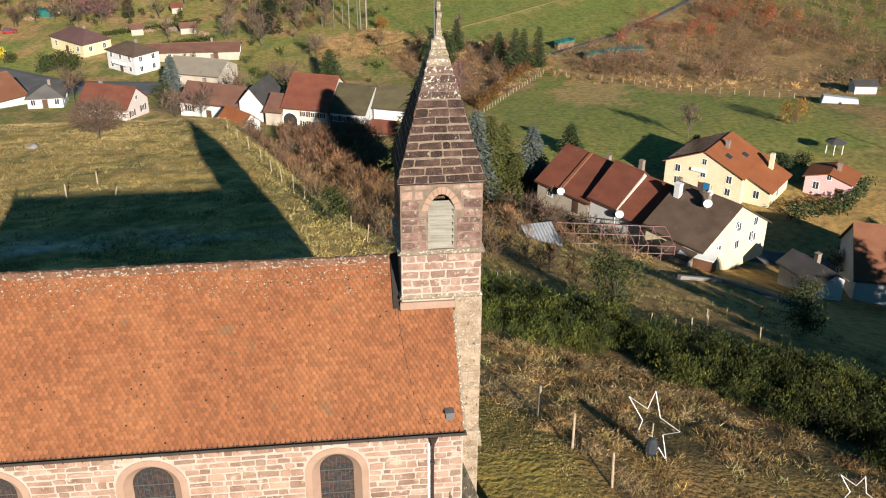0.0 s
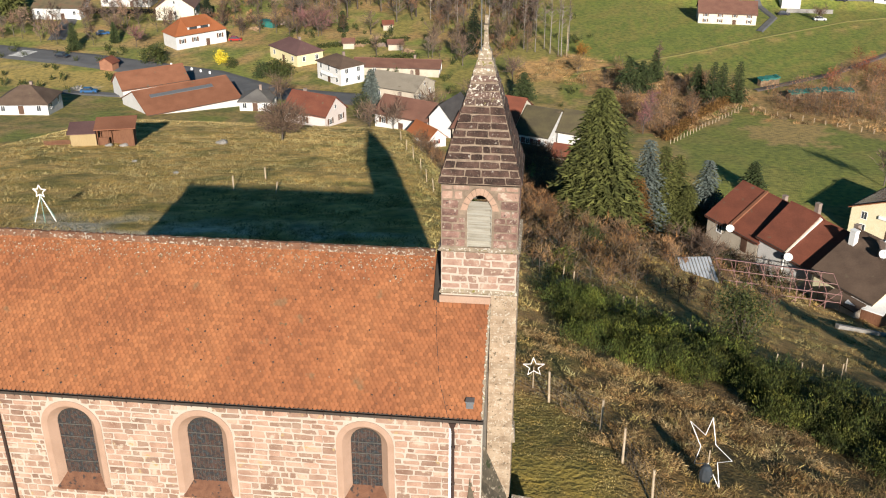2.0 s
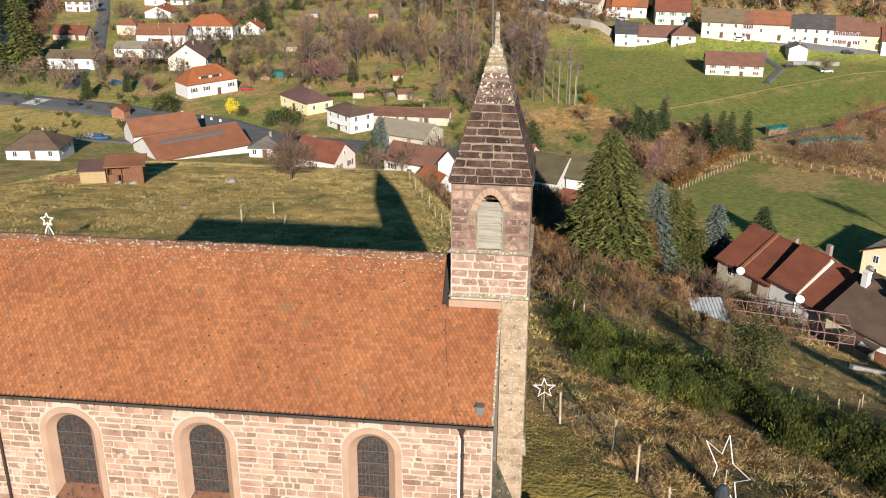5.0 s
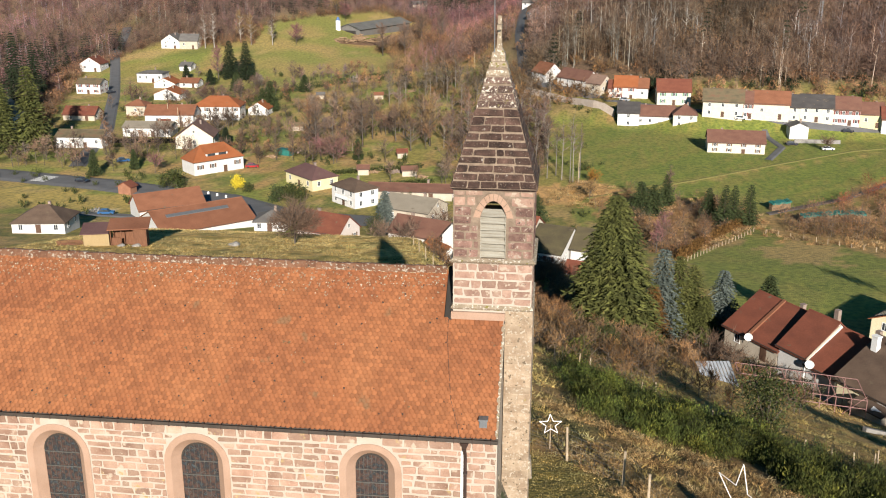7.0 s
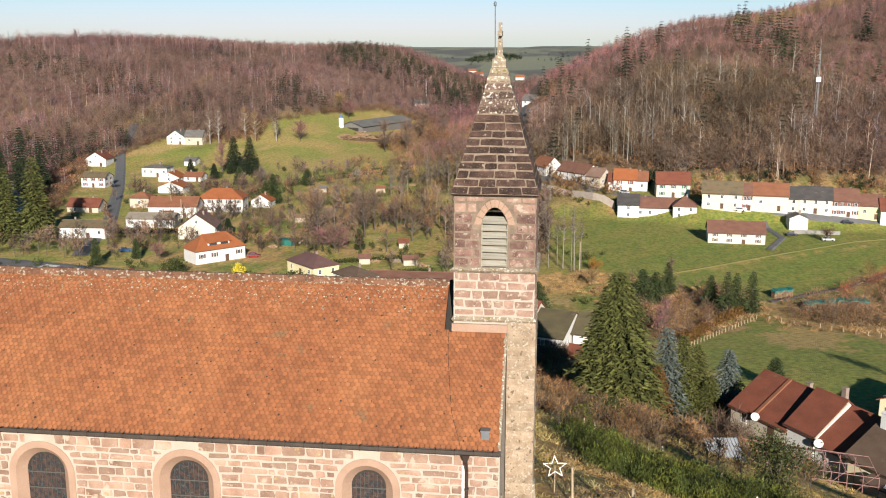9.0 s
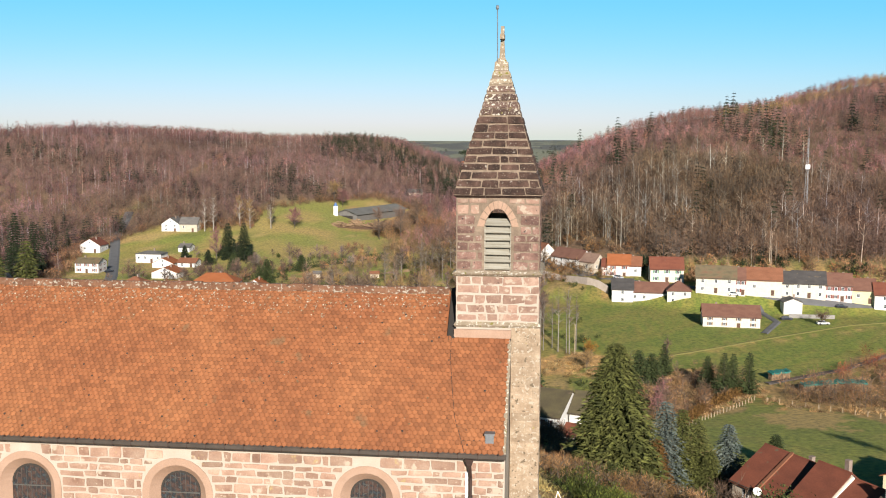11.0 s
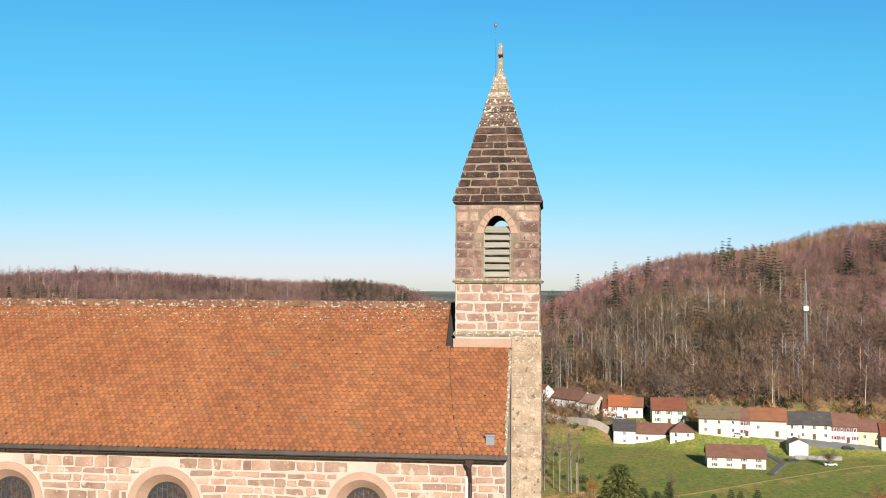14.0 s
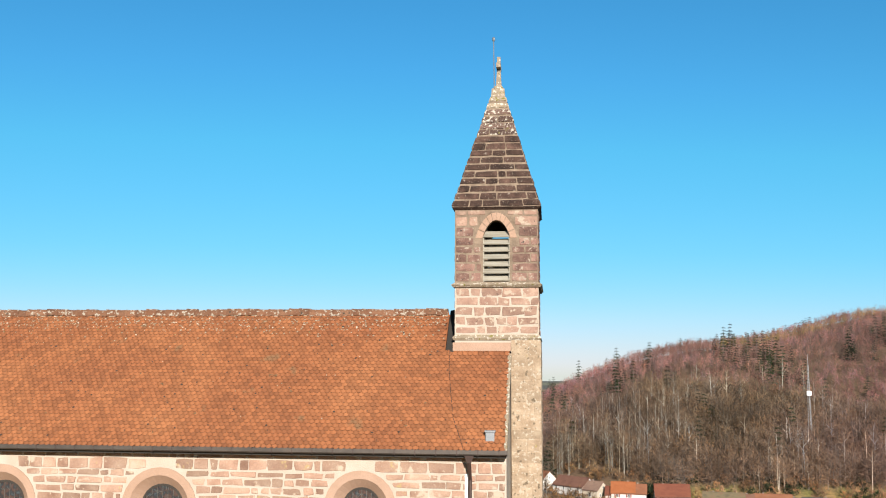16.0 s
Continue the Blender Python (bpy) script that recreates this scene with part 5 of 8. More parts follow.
house(-142.4, 347.3, -49.5, 6, 18.7, 11, 5.5, 3.6, "hip", "white", "orange", 5, 2, "long white two-storey school with an orange roof")
house(-156.2, 332.0, -49.5, 6, 18.8, 11, 4.6, 3.0, "x", "white", "orange2", 2, 1, "low white fire station with red doors and orange roof")
house(-156.3, 311.6, -49.5, 4, 17.8, 9, 3.4, 1.6, "x", "white", "beige", 4, 1, "long low white house with a pale grey roof")
house(-170.9, 289.4, -49.5, 4, 16.5, 9, 4.0, 1.8, "x", "white", "moss", 4, 1, "low white house with a mossy dark roof")
house(-221.2, 406.7, -49.5, 0, 11.6, 9, 4.7, 2.0, "x", "white", "moss", 3, 2, "white two-storey house with red shutters")
house(-247.2, 463.9, -47.2, 0, 11.2, 10, 4.1, 3.4, "y", "white", "red", 2, 1, "white gabled house with a red roof")
house(-194.4, 340.6, -49.5, 0, 13.3, 8, 2.4, 2.8, "x", "beige", "red", 2, 1, "low house with a rusty red roof")
house(-206.5, 441.6, -48.9, 0, 13.2, 9, 4.5, 1.2, "hip", "white", "grey", 4, 1, "modern white house with a flat grey roof")
house(-178.2, 394.0, -49.5, 0, 11.9, 10, 2.8, 2.4, "y", "white", "orange", 1, 1, "white gabled garage with an orange roof")
house(-192.1, 427.8, -49.4, 0, 10.5, 9, 2.4, 2.4, "y", "white", "orange", 1, 1, "white gabled annexe with an orange roof")
house(-180.4, 430.8, -49.4, 0, 9.1, 8, 2.4, 1.8, "x", "white", "orange2", 2, 1, "small white house with an orange roof")
house(-195.0, 469.2, -46.7, 0, 6.1, 8, 2.6, 1.6, "x", "white", "grey", 1, 1, "small white house with a shallow grey roof")
house(-223.3, 516.3, -40.6, 0, 10.7, 11, 4.4, 3.6, "y", "white", "grey", 2, 2, "white gabled house at the wood's edge")
house(-212.3, 515.6, -40.6, 0, 10.6, 8, 4.7, 3.4, "x", "beige", "grey", 2, 1, "grey-beige barn beside the white house")
house(-173.6, 353.7, -49.5, 0, 8.2, 7, 4.2, 2.2, "hip", "beige", "orange2", 1, 1, "small stone house with a red roof")
house(-124.2, 361.4, -49.5, 0, 8.2, 8, 2.8, 2.6, "y", "white", "orange", 1, 1, "white gabled shed with an orange roof")
house(-205.8, 302.1, -49.5, 0, 10.5, 12, 8.3, 5.0, "y", "white", "grey", 2, 2, "tall white gabled house")
house(-49.7, 234.5, -49.5, 0, 24.2, 8, 2.5, 1.4, "x", "beige", "redbrown", 2, 1, "long low garden house with a red-brown roof")
house(2.0, 404.4, -41.7, -45, 17.0, 9, 4.5, 3.6, "x", "white", "redbrown", 4, 2, "white terraced house with a brown roof")
house(14.4, 391.8, -42.3, -40, 7.5, 8, 4.5, 3.3, "x", "beige", "beige2", 1, 1, "beige gabled terraced house")
house(-9.5, 418.0, -41.4, -55, 11.0, 9, 4.8, 4.0, "x", "white", "orange2", 3, 2, "white gabled house with an orange roof at the street's head")
house(23.4, 384.6, -43.3, -6, 4.2, 8, 4.3, 3.0, "x", "pink", "red", 1, 2, "narrow pink terraced house")
house(25.7, 383.8, -43.4, -6, 9.3, 9, 5.3, 4.0, "x", "pink", "orange", 2, 2, "pale pink terraced house with an orange roof")
house(35.0, 383.2, -43.3, -6, 4.6, 8, 5.0, 3.4, "x", "white", "orange2", 1, 1, "white terraced house with an orange roof")
house(42.4, 372.4, -43.5, 0, 13.3, 9, 5.5, 4.4, "x", "cream", "red", 3, 2, "cream house with green shutters and a red roof")
house(26.1, 354.6, -49.5, -3, 8.2, 9, 5.6, 3.6, "x", "white", "slate", 1, 2, "white house with a dark slate roof")
house(33.1, 354.9, -49.4, -3, 14.7, 9, 4.5, 3.4, "x", "white", "redbrown", 4, 1, "long white house with a brown roof")
house(46.8, 349.6, -48.4, -3, 8.9, 9, 5.0, 3.6, "hip", "cream", "redbrown", 2, 2, "cream house with a hipped brown roof")
house(57.7, 351.5, -44.1, -8, 14.8, 9, 5.9, 4.2, "x", "cream", "moss", 3, 2, "long cream terraced house with a mossy roof")
house(72.6, 350.4, -44.5, -8, 3.3, 9, 5.9, 4.0, "x", "pink", "redbrown", 2, 2, "narrow pink terraced house")
house(76.0, 350.6, -44.4, -8, 13.3, 9, 5.9, 4.2, "x", "cream", "orange2", 2, 1, "cream terraced barn with an orange roof")
house(89.4, 349.7, -44.9, -8, 3.8, 9, 5.4, 4.0, "x", "cream", "slate", 1, 2, "narrow cream terraced house")
house(93.3, 349.5, -45.0, -8, 11.8, 9, 5.6, 4.2, "x", "cream", "slate", 3, 2, "cream terraced house with a slate roof")
house(105.1, 348.2, -45.8, -8, 9.3, 9, 6.0, 4.2, "x", "pink", "redbrown", 4, 2, "pink terraced house with red shutters")
house(114.5, 347.3, -46.3, -8, 8.2, 9, 5.1, 3.8, "x", "yellow", "redbrown", 2, 1, "yellow terraced barn with a brown roof")
house(121.5, 344.0, -48.3, -8, 14.4, 9, 5.9, 4.0, "x", "white", "red", 2, 2, "pale house with a red roof")
house(54.7, 310.7, -49.5, -4, 19.0, 10, 3.7, 3.4, "x", "cream", "redbrown", 4, 2, "cream farmhouse with a balcony and red-brown roof")
house(87.7, 338.0, -49.5, 0, 6.6, 6, 4.6, 1.4, "y", "white", "grey", 1, 0, "small white transformer hut")
house(75.3, 112.3, -39.4, -38.5, 7.4, 5.6, 3.3, 1.1, "y", "pink2", "orange", 2, 1, "small pink house with an orange and red roof")
house(57.4, 71.0, -35.2, 18, 4.2, 7, 2.4, 1.2, "y", "white", "slate", 1, 0, "low white garage with a dark roof")
house(64.0, 74.0, -37.0, -18, 9.8, 12, 3.2, 5.0, "x", "white", "orange2", 0, 0, "white barn with an old orange tiled roof")


dm = part("dormer", Shape().box((4.6, 0.9, 4.0), (12.0, 4.2, 6.3)), WALLS["white"], dormer_house, "wide white roof dormer")
part("dormer_roof", Shape().hexa(slab((4.2, 0.5, 6.35), (12.4, 0.5, 6.35), (12.4, 4.3, 8.5), (4.2, 4.3, 8.5), 0.14)), ROOFS["orange"], dm)
for x in (6.4, 10.2):
    part("dormer_window", Shape().box((x - 1.3, 0.82, 5.0), (x + 1.3, 0.9, 6.1)), M_PANE, dm)
part("balcony", Shape().box((3.6, -1.3, 2.35), (9.4, -0.02, 2.5)).box((3.6, -1.3, 2.5), (9.4, -1.24, 3.4)), M_FRAME, balcony_house, "white balcony along the upper floor")

# the row of old houses below the church, sharing one line of ridges
ROW_AT, ROW_TURN = (39.93, 87.12), -57.6
ROW_U, ROW_V = (0.5358, -0.8443), (0.8443, 0.5358)
row_houses = []
for along, off, w, d, ridge, rise, wall, roof, cols, label in (
        (-22.2, 1.2, 10.6, 12.5, -28.2, 4.2, "beige", "red2", 2, "old house with a large rusty red roof"),
        (-11.4, 1.2, 4.8, 10.6, -27.3, 4.1, "white", "red2", 0, "white gabled house with a red roof"),
        (-6.4, 1.4, 5.8, 12.4, -28.3, 4.0, "white", "red2", 0, "white gabled house with a dark red roof"),
        (-0.2, 0.0, 9.7, 14.35, -27.0, 4.4, "yellow2", "brown", 0, "cream house with a dark brown tiled roof and white dishes")):
    x, y = ROW_AT[0] + ROW_U[0] * along + ROW_V[0] * off, ROW_AT[1] + ROW_U[1] * along + ROW_V[1] * off
    row_houses.append((house(x, y, ridge - rise - 2.7, ROW_TURN, w, d, 2.7, rise, "x", wall, roof, cols, 1, label), w, d, rise))


def dish(root, x, y, z, r=0.55, mast=1.0):
    """A white satellite dish on its mast."""
    s = Shape()
    n, m = 14, 4
    vs = [(r * j / m * math.cos(6.283 * i / n), -0.25 * (1 - (j / m) ** 2) * r * -1 - 0.1, r * j / m * math.sin(6.283 * i / n)) for j in range(1, m + 1) for i in range(n)] + [(0, 0.25 * r - 0.1, 0)]
    fs = [(j * n + i, j * n + (i + 1) % n, (j + 1) * n + (i + 1) % n, (j + 1) * n + i) for j in range(m - 1) for i in range(n)] + [(i, (i + 1) % n, n * m) for i in range(n)]
    s.add(vs, fs)
    d = part("satellite_dish", s, M_FRAME, root, "white satellite dish")
    d.matrix_basis = pose(x, y, z, 0, 0, 40)
    d.data.shade_smooth()
    p = part("dish_mast", Shape().rod((0, 0.05, -mast), (0, 0.05, 0.9), 0.03, n=5), M_ZINCY, root)
    p.matrix_basis = pose(x, y, z)


M_ZINCY = material("grey_metal_pole", [(0.107, 0.107, 0.107), (0.153, 0.153, 0.153)], 4, 0.5, 0, metal=0.4)
cream_house, cw, cd, cr = row_houses[3]
for cx, cy, hgt in ((1.0, 5.2, 2.4), (5.6, 5.4, 2.6)):
    ct = 2.7 + cr * cy / (cd / 2)
    part("chimney", Shape().box((cx - 0.45, cy - 0.35, ct - 1.0), (cx + 0.45, cy + 0.35, ct + hgt - 0.6)).box((cx - 0.52, cy - 0.42, ct + hgt - 0.6), (cx + 0.52, cy + 0.42, ct + hgt - 0.45)), M_CHIM if cx > 2 else M_FRAME, cream_house)
dish(cream_house, 6.4, 4.6, 6.9, 0.6)
dish(cream_house, 6.0, 5.4, 8.1, 0.4)
for cy, cz in ((3.0, 1.6), (7.6, 1.2), (11.4, 1.2), (7.6, 3.8), (11.4, 3.6)):
    window_at(cream_house, pose(cw, cy, cz, 0, 0, 90), 0.9, "")
part("porch_wall", Shape().box((4.6, -2.2, -2.4), (9.2, -0.02, 1.75)), WALLS["beige"], cream_house, "low beige lean-to")
part("porch_roof", Shape().hexa(slab((4.4, -2.5, 1.8), (9.4, -2.5, 1.8), (9.4, -0.5, 2.3), (4.4, -0.5, 2.3))), ROOFS["brown"], cream_house)
rust = row_houses[0][0]
part("roof_parapet", Shape().hexa([(4.6, 0, 2.6), (5.1, 0, 2.6), (5.1, 6.2, 6.8), (4.6, 6.2, 6.8), (4.6, 0, 3.05), (5.1, 0, 3.05), (5.1, 6.2, 7.2), (4.6, 6.2, 7.2)]), ROOFS["orange2"], rust, "mortared parapet across the roof")
dish(rust, 5.6, -0.7, 2.9, 0.6)
dish(row_houses[2][0], 1.2, -0.8, 3.2, 0.6, 1.5)
for k in (1, 2):
    hs, w, d, ri = row_houses[k]
    part("chimney", Shape().box((w - 0.9, d * 0.5, 2.4 + ri - 0.8), (w - 0.2, d * 0.5 + 0.6, 2.7 + ri + 1.5)), M_CHIM, hs)
gable = row_houses[1]
part("verge_board", Shape().hexa([(gable[1] + 0.42, -0.4, 2.25), (gable[1] + 0.50, -0.4, 2.25), (gable[1] + 0.50, gable[2] / 2, 6.25), (gable[1] + 0.42, gable[2] / 2, 6.25), (gable[1] + 0.42, -0.4, 2.6), (gable[1] + 0.50, -0.4, 2.6), (gable[1] + 0.50, gable[2] / 2, 6.6), (gable[1] + 0.42, gable[2] / 2, 6.6)]), WALLS["beige"], gable[0])

# the farm row behind the knoll
farm = house(-11.67, 167.07, -44.4, -20.5, 9.6, 15, 4.3, 5.0, "x", "cream", "red2", 0, 0, "cream farmhouse with an arched door and red roof")
ring = [(1.6 + 1.5 * math.cos(a), 1.6 + 1.5 * math.sin(a)) for a in (0, 0.4, 0.8, 1.2, 1.57, 1.95, 2.35, 2.75, 3.14)]
part("arch_surround", Shape().prism([(3.4, 0)] + [(1.6 + (x - 1.6) * 1.2, 1.6 + (z - 1.6) * 1.2) for x, z in ring] + [(-0.2, 0)], "y", -0.10, 0.02), M_FRAME, farm, "white stone door surround")
part("barn_door", Shape().prism([(3.1, 0)] + ring + [(0.1, 0)], "y", -0.16, -0.105), M_DARK, farm, "dark arched barn door")
for r in range(2):
    for c in range(3):
        window_at(farm, pose(4.6 + 1.9 * c, 0, 1.1 + 2.0 * r), 0.8, "w")
moss = house(-1.95, 163.6, -44.2, -20.5, 7.2, 14.6, 4.0, 3.7, "x", "white", "moss2", 0, 0, "white farmhouse with a mossy brown roof")
for c in range(3):
    window_at(moss, pose(1.0 + 1.9 * c, 0, 2.6), 0.85, "r")
for cy, cz in ((3.5, 2.4), (7.3, 4.9), (10.5, 2.6)):
    window_at(moss, pose(7.2, cy, cz, 0, 0, 90), 0.75, "")
# solid dark block painted as the shade under the lean-to roof
part("lean_to_wall", Shape().box((0.4, -4.0, -2.5), (7.0, -0.02, 1.0)), M_DARK, moss, "open lean-to, its inner shade a dark block")
part("lean_to_roof", Shape().hexa(slab((0.1, -4.3, 1.0), (7.3, -4.3, 1.0), (7.3, 0.0, 1.9), (0.1, 0.0, 1.9))), ROOFS["brown"], moss)
house(7.0, 165.5, -44.4, -20.5, 7.5, 9, 4.2, 3.4, "x", "white", "moss2", 0, 0, "white rear wing with a mossy tiled roof")
house(5.6, 155.2, -44.6, -20.5, 5.2, 5.5, 2.8, 1.6, "x", "white", "red2", 0, 0, "low white annexe with a red tiled roof", "annexe")
house(-15.3, 167.5, -44.4, -20.5, 3.3, 9, 3.4, 2.4, "x", "beige", "redbrown", 0, 0, "narrow brown-roofed outbuilding with a rusty door", "outbuilding")
house(-20.8, 172.0, -44.6, -20.5, 5.2, 10, 4.4, 3.0, "y", "white", "slate", 0, 0, "white gabled house with a grey slate roof")
house(-34.0, 179.0, -45.6, -24, 13.6, 9, 3.6, 3.0, "x", "white", "redbrown", 3, 1, "long white farmhouse with a red-brown roof")
cabin = house(-24.5, 165.0, -43.9, -50, 7.5, 4.6, 2.7, 1.9, "x", "white", "orange", 0, 0, "small white house with an orange roof and red shutters", "cottage")
window_at(cabin, pose(7.5, 2.3, 1.9, 0, 0, 90), 0.7, "r")
house(-55.4, 180.0, -46.4, -23.1, 11.6, 8.4, 4.1, 3.4, "x", "pink", "red", 1, 1, "old farmhouse with a weathered red roof and pale pink gable")

M_SHUTTER_B = material("blue_door_paint", [(0.013, 0.085, 0.192), (0.021, 0.110, 0.221)], 3, 0.5, 0)
# the yellow house: dark solar panels, chimney, porch wing
yellow = house(53.2, 117.8, -38.9, -42.3, 13.2, 11.0, 4.25, 3.0, "y", "yellow2", "orange", 3, 2, "large pale yellow house with an orange roof and blue door")
M_SOLAR = material("dark_blue_solar_glass", [(0.008, 0.012, 0.03), (0.014, 0.02, 0.045)], 2, 0.15, 0)
lift = lambda x: 4.42 + 3.0 * x / 6.6
for i in range(5):
    for j in range(3):
        x0, x1, y0, y1 = 0.1 + j * 2.05, 0.1 + j * 2.05 + 2.0, 0.3 + i * 2.1, 0.3 + i * 2.1 + 2.05
        part("solar_panel", Shape().hexa(slab((x0, y1, lift(x0)), (x0, y0, lift(x0)), (x1, y0, lift(x1)), (x1, y1, lift(x1)), 0.05)), M_SOLAR, yellow)
part("wing", Shape().prism([(13.21, -2.5), (17.4, -2.5), (17.4, 2.2), (13.21, 3.9)], "y", 1.6, 10.6), WALLS["yellow2"], yellow)
part("wing_roof", Shape().hexa(slab((17.9, 1.1, 2.25), (17.9, 11.0, 2.25), (12.9, 11.0, 4.5), (12.9, 1.1, 4.5), 0.18)), ROOFS["orange"], yellow)
window_at(yellow, pose(15.2, 1.6, 1.3), 1.0)
window_at(yellow, pose(17.4, 5.5, 0.9, 0, 0, 90), 1.0)
part("chimney", Shape().box((14.6, 8.0, 2.8), (15.3, 8.7, 6.2)), WALLS["yellow2"], yellow)
part("blue_door", Shape().box((6.9, -0.12, -0.3), (8.0, -0.02, 1.9)), M_SHUTTER_B, yellow)
part("awning_box", Shape().box((4.6, -0.35, 3.6), (7.2, -0.02, 4.1)), M_FRAME, yellow)
part("terrace", Shape().box((3.0, -2.2, -1.2), (12.6, -0.02, -0.35)), M_CHIM, yellow, "raised terrace before the door")
for k in range(2):
    part("skylight", Shape().hexa(slab((9.0 + k * 1.4, 2.5 + 4 * k, 6.32 - 0.64 * k), (9.9 + k * 1.4, 2.5 + 4 * k, 5.91 - 0.64 * k), (9.9 + k * 1.4, 3.7 + 4 * k, 5.91 - 0.64 * k), (9.0 + k * 1.4, 3.7 + 4 * k, 6.32 - 0.64 * k), 0.06)), M_PANE, yellow)

for x, y, w, ru, lab in ((-49.6, 287.3, 3.2, "red", "small red-roofed garden shed"), (-44, 262, 4.5, "redbrown", "low brown garden shed"), (-106, 405, 3.5, "grey", "grey garden shed beside rubble heaps"), (-80, 408, 4.0, "orange2", "weathered garden shed with orange roof"), (-97, 330, 4.0, "moss", "garden shed with a mossy roof"), (-58, 262, 3.4, "redbrown", "small wooden garden shed"), (-150, 330, 4.0, "red", "beige garden shed with red roof")):
    house(x, y, float(height(x, y)), 12, w, 3, 2.1, 0.9, "x", "beige", ru, 0, 0, lab, "shed")
house(-17, 545, float(height(-17, 545)), -14, 9, 8, 4.6, 3.0, "y", "grey_boards", "red", 2, 2, "dark boarded house with a red roof by the lane")
house(-22, 600, float(height(-22, 600)), -14, 12, 9, 4.8, 3.4, "x", "white", "grey", 3, 2, "white house with a grey roof by the lane")


# ---- roads, walls and outbuildings ----
M_ASPHALT = material("grey_asphalt", [(0.078, 0.078, 0.081), (0.111, 0.110, 0.111)], 0.3, 0.9, 0.2, 5)
M_DIRT = material("grey_gravel_track", [(0.064, 0.056, 0.051), (0.094, 0.081, 0.073)], 0.4, 0.95, 0.3, 5)
M_LINE = material("white_road_paint", [(0.444, 0.444, 0.429), (0.518, 0.518, 0.503)], 2, 0.8, 0)
M_WOOD = material("brown_boards", [(0.085, 0.036, 0.019), (0.136, 0.064, 0.034)], 3, 0.85, 0.3, 14, stretch=(4, 4, 0.6))
M_WOOD_Y = material("pale_new_boards", [(0.212, 0.153, 0.073), (0.263, 0.196, 0.102)], 3, 0.85, 0.3, 14, stretch=(4, 4, 0.6))
M_POST = material("weathered_tan_post", [(0.222, 0.167, 0.111), (0.340, 0.274, 0.192)], 3, 0.9, 0.3, 20)
M_WIRE = material("dull_fence_wire", [(0.068, 0.068, 0.068), (0.094, 0.094, 0.094)], 4, 0.5, 0)
M_STAR = material("white_light_tube", [(0.72, 0.68, 0.64), (0.82, 0.78, 0.74)], 5, 0.5, 0)
M_GREENROD = material("green_garland", [(0.068, 0.136, 0.102), (0.107, 0.192, 0.153)], 6, 0.7, 0.2, 30)
M_ROCK = material("pale_field_rock", [(0.145, 0.136, 0.124), (0.212, 0.200, 0.183)], 2, 0.95, 0.5, 10)
M_TARP = material("teal_tarpaulin", [(0.013, 0.085, 0.073), (0.025, 0.136, 0.115)], 1.0, 0.6, 0.3, 3)
M_MILLWALL = material("grey_board_cladding", [(0.085, 0.081, 0.075), (0.124, 0.115, 0.107)], 0.6, 0.85, 0.2, 5, stretch=(3, 3, 0.3))
M_MILLROOF = material("grey_fibre_cement_sheets", [(0.085, 0.085, 0.081), (0.124, 0.121, 0.110)], 0.25, 0.9, 0.2, 6, random_ob=0.08, spot=((0.060, 0.061, 0.038), 0.3, 0.62))
M_LOG = material("cut_timber", [(0.153, 0.094, 0.051), (0.221, 0.153, 0.094)], 0.8, 0.9, 0.4, 4, island=0.3)
M_PINKTUBE = material("pinkish_painted_tube", [(0.170, 0.085, 0.076), (0.221, 0.127, 0.115)], 4, 0.6, 0)
M_SHEET = material("pale_corrugated_sheet", [(0.212, 0.229, 0.246), (0.281, 0.297, 0.315)], 1, 0.5, 0.2, 8)
M_TYRE = material("black_rubber", [(0.02, 0.02, 0.02), (0.03, 0.03, 0.03)], 4, 0.8, 0)


def strip(name, pts, width, ma, label, lift=0.05):
    """A road laid over the ground along a line of points."""
    p = [Vector((a, b, 0)) for a, b in pts]
    fine = []
    for a, b in zip(p, p[1:]):
        n = max(2, int((b - a).length / 4))
        fine += [a.lerp(b, i / n) for i in range(n)]
    fine.append(p[-1])
    vs, fs = [], []
    for i, q in enumerate(fine):
        d = (fine[min(i + 1, len(fine) - 1)] - fine[max(i - 1, 0)]).normalized()
        s = Vector((-d.y, d.x, 0))
        for k in range(5):
            e = q + s * width * (k / 4 - 0.5)
            vs.append((e.x, e.y, ground(e.x, e.y) + (lift + 0.25 if 0 < k < 4 else lift - 0.3)))
    for i in range(len(fine) - 1):
        for k in range(4):
            a = i * 5 + k
            fs.append((a, a + 1, a + 6, a + 5))
    ob = new(name, Shape().add(vs, fs).mesh(name))
    ob.data.materials.append(ma)
    return tagged(ob, label, "road", kind="structure")


strip("road_1", [(-330, 275), (-172, 250), (-131, 241), (-90, 228.5), (-68, 213), (-40, 208), (-14, 172)], 16.5, M_ASPHALT, "grey asphalt village road with white markings")
strip("road_2", [(-150, 262), (-168, 323), (-200, 400), (-243, 498), (-262, 560)], 7, M_ASPHALT, "narrow asphalt lane climbing to the wood")
strip("road_3", [(-22, 640), (-20, 520), (-14, 440), (-3, 408), (18, 386), (52, 362), (95, 349), (140, 340)], 6.5, M_ASPHALT, "asphalt street along the terraced houses")
strip("track_1", [(60, 232), (85, 251), (104, 272), (120, 291), (150, 320)], 3.0, M_DIRT, "grey gravel track through the meadow")
strip("road_4", [(-121, 205), (-100, 203), (-92, 226)], 6.0, M_ASPHALT, "grey yard before the long barn")
strip("track_2", [(55, 92), (70, 86), (95, 92)], 7.0, M_ASPHALT, "shaded asphalt lane between houses")
strip("track_3", [(73, 300), (82, 322), (80, 345)], 3.5, M_ASPHALT, "asphalt drive beside the farmhouse")
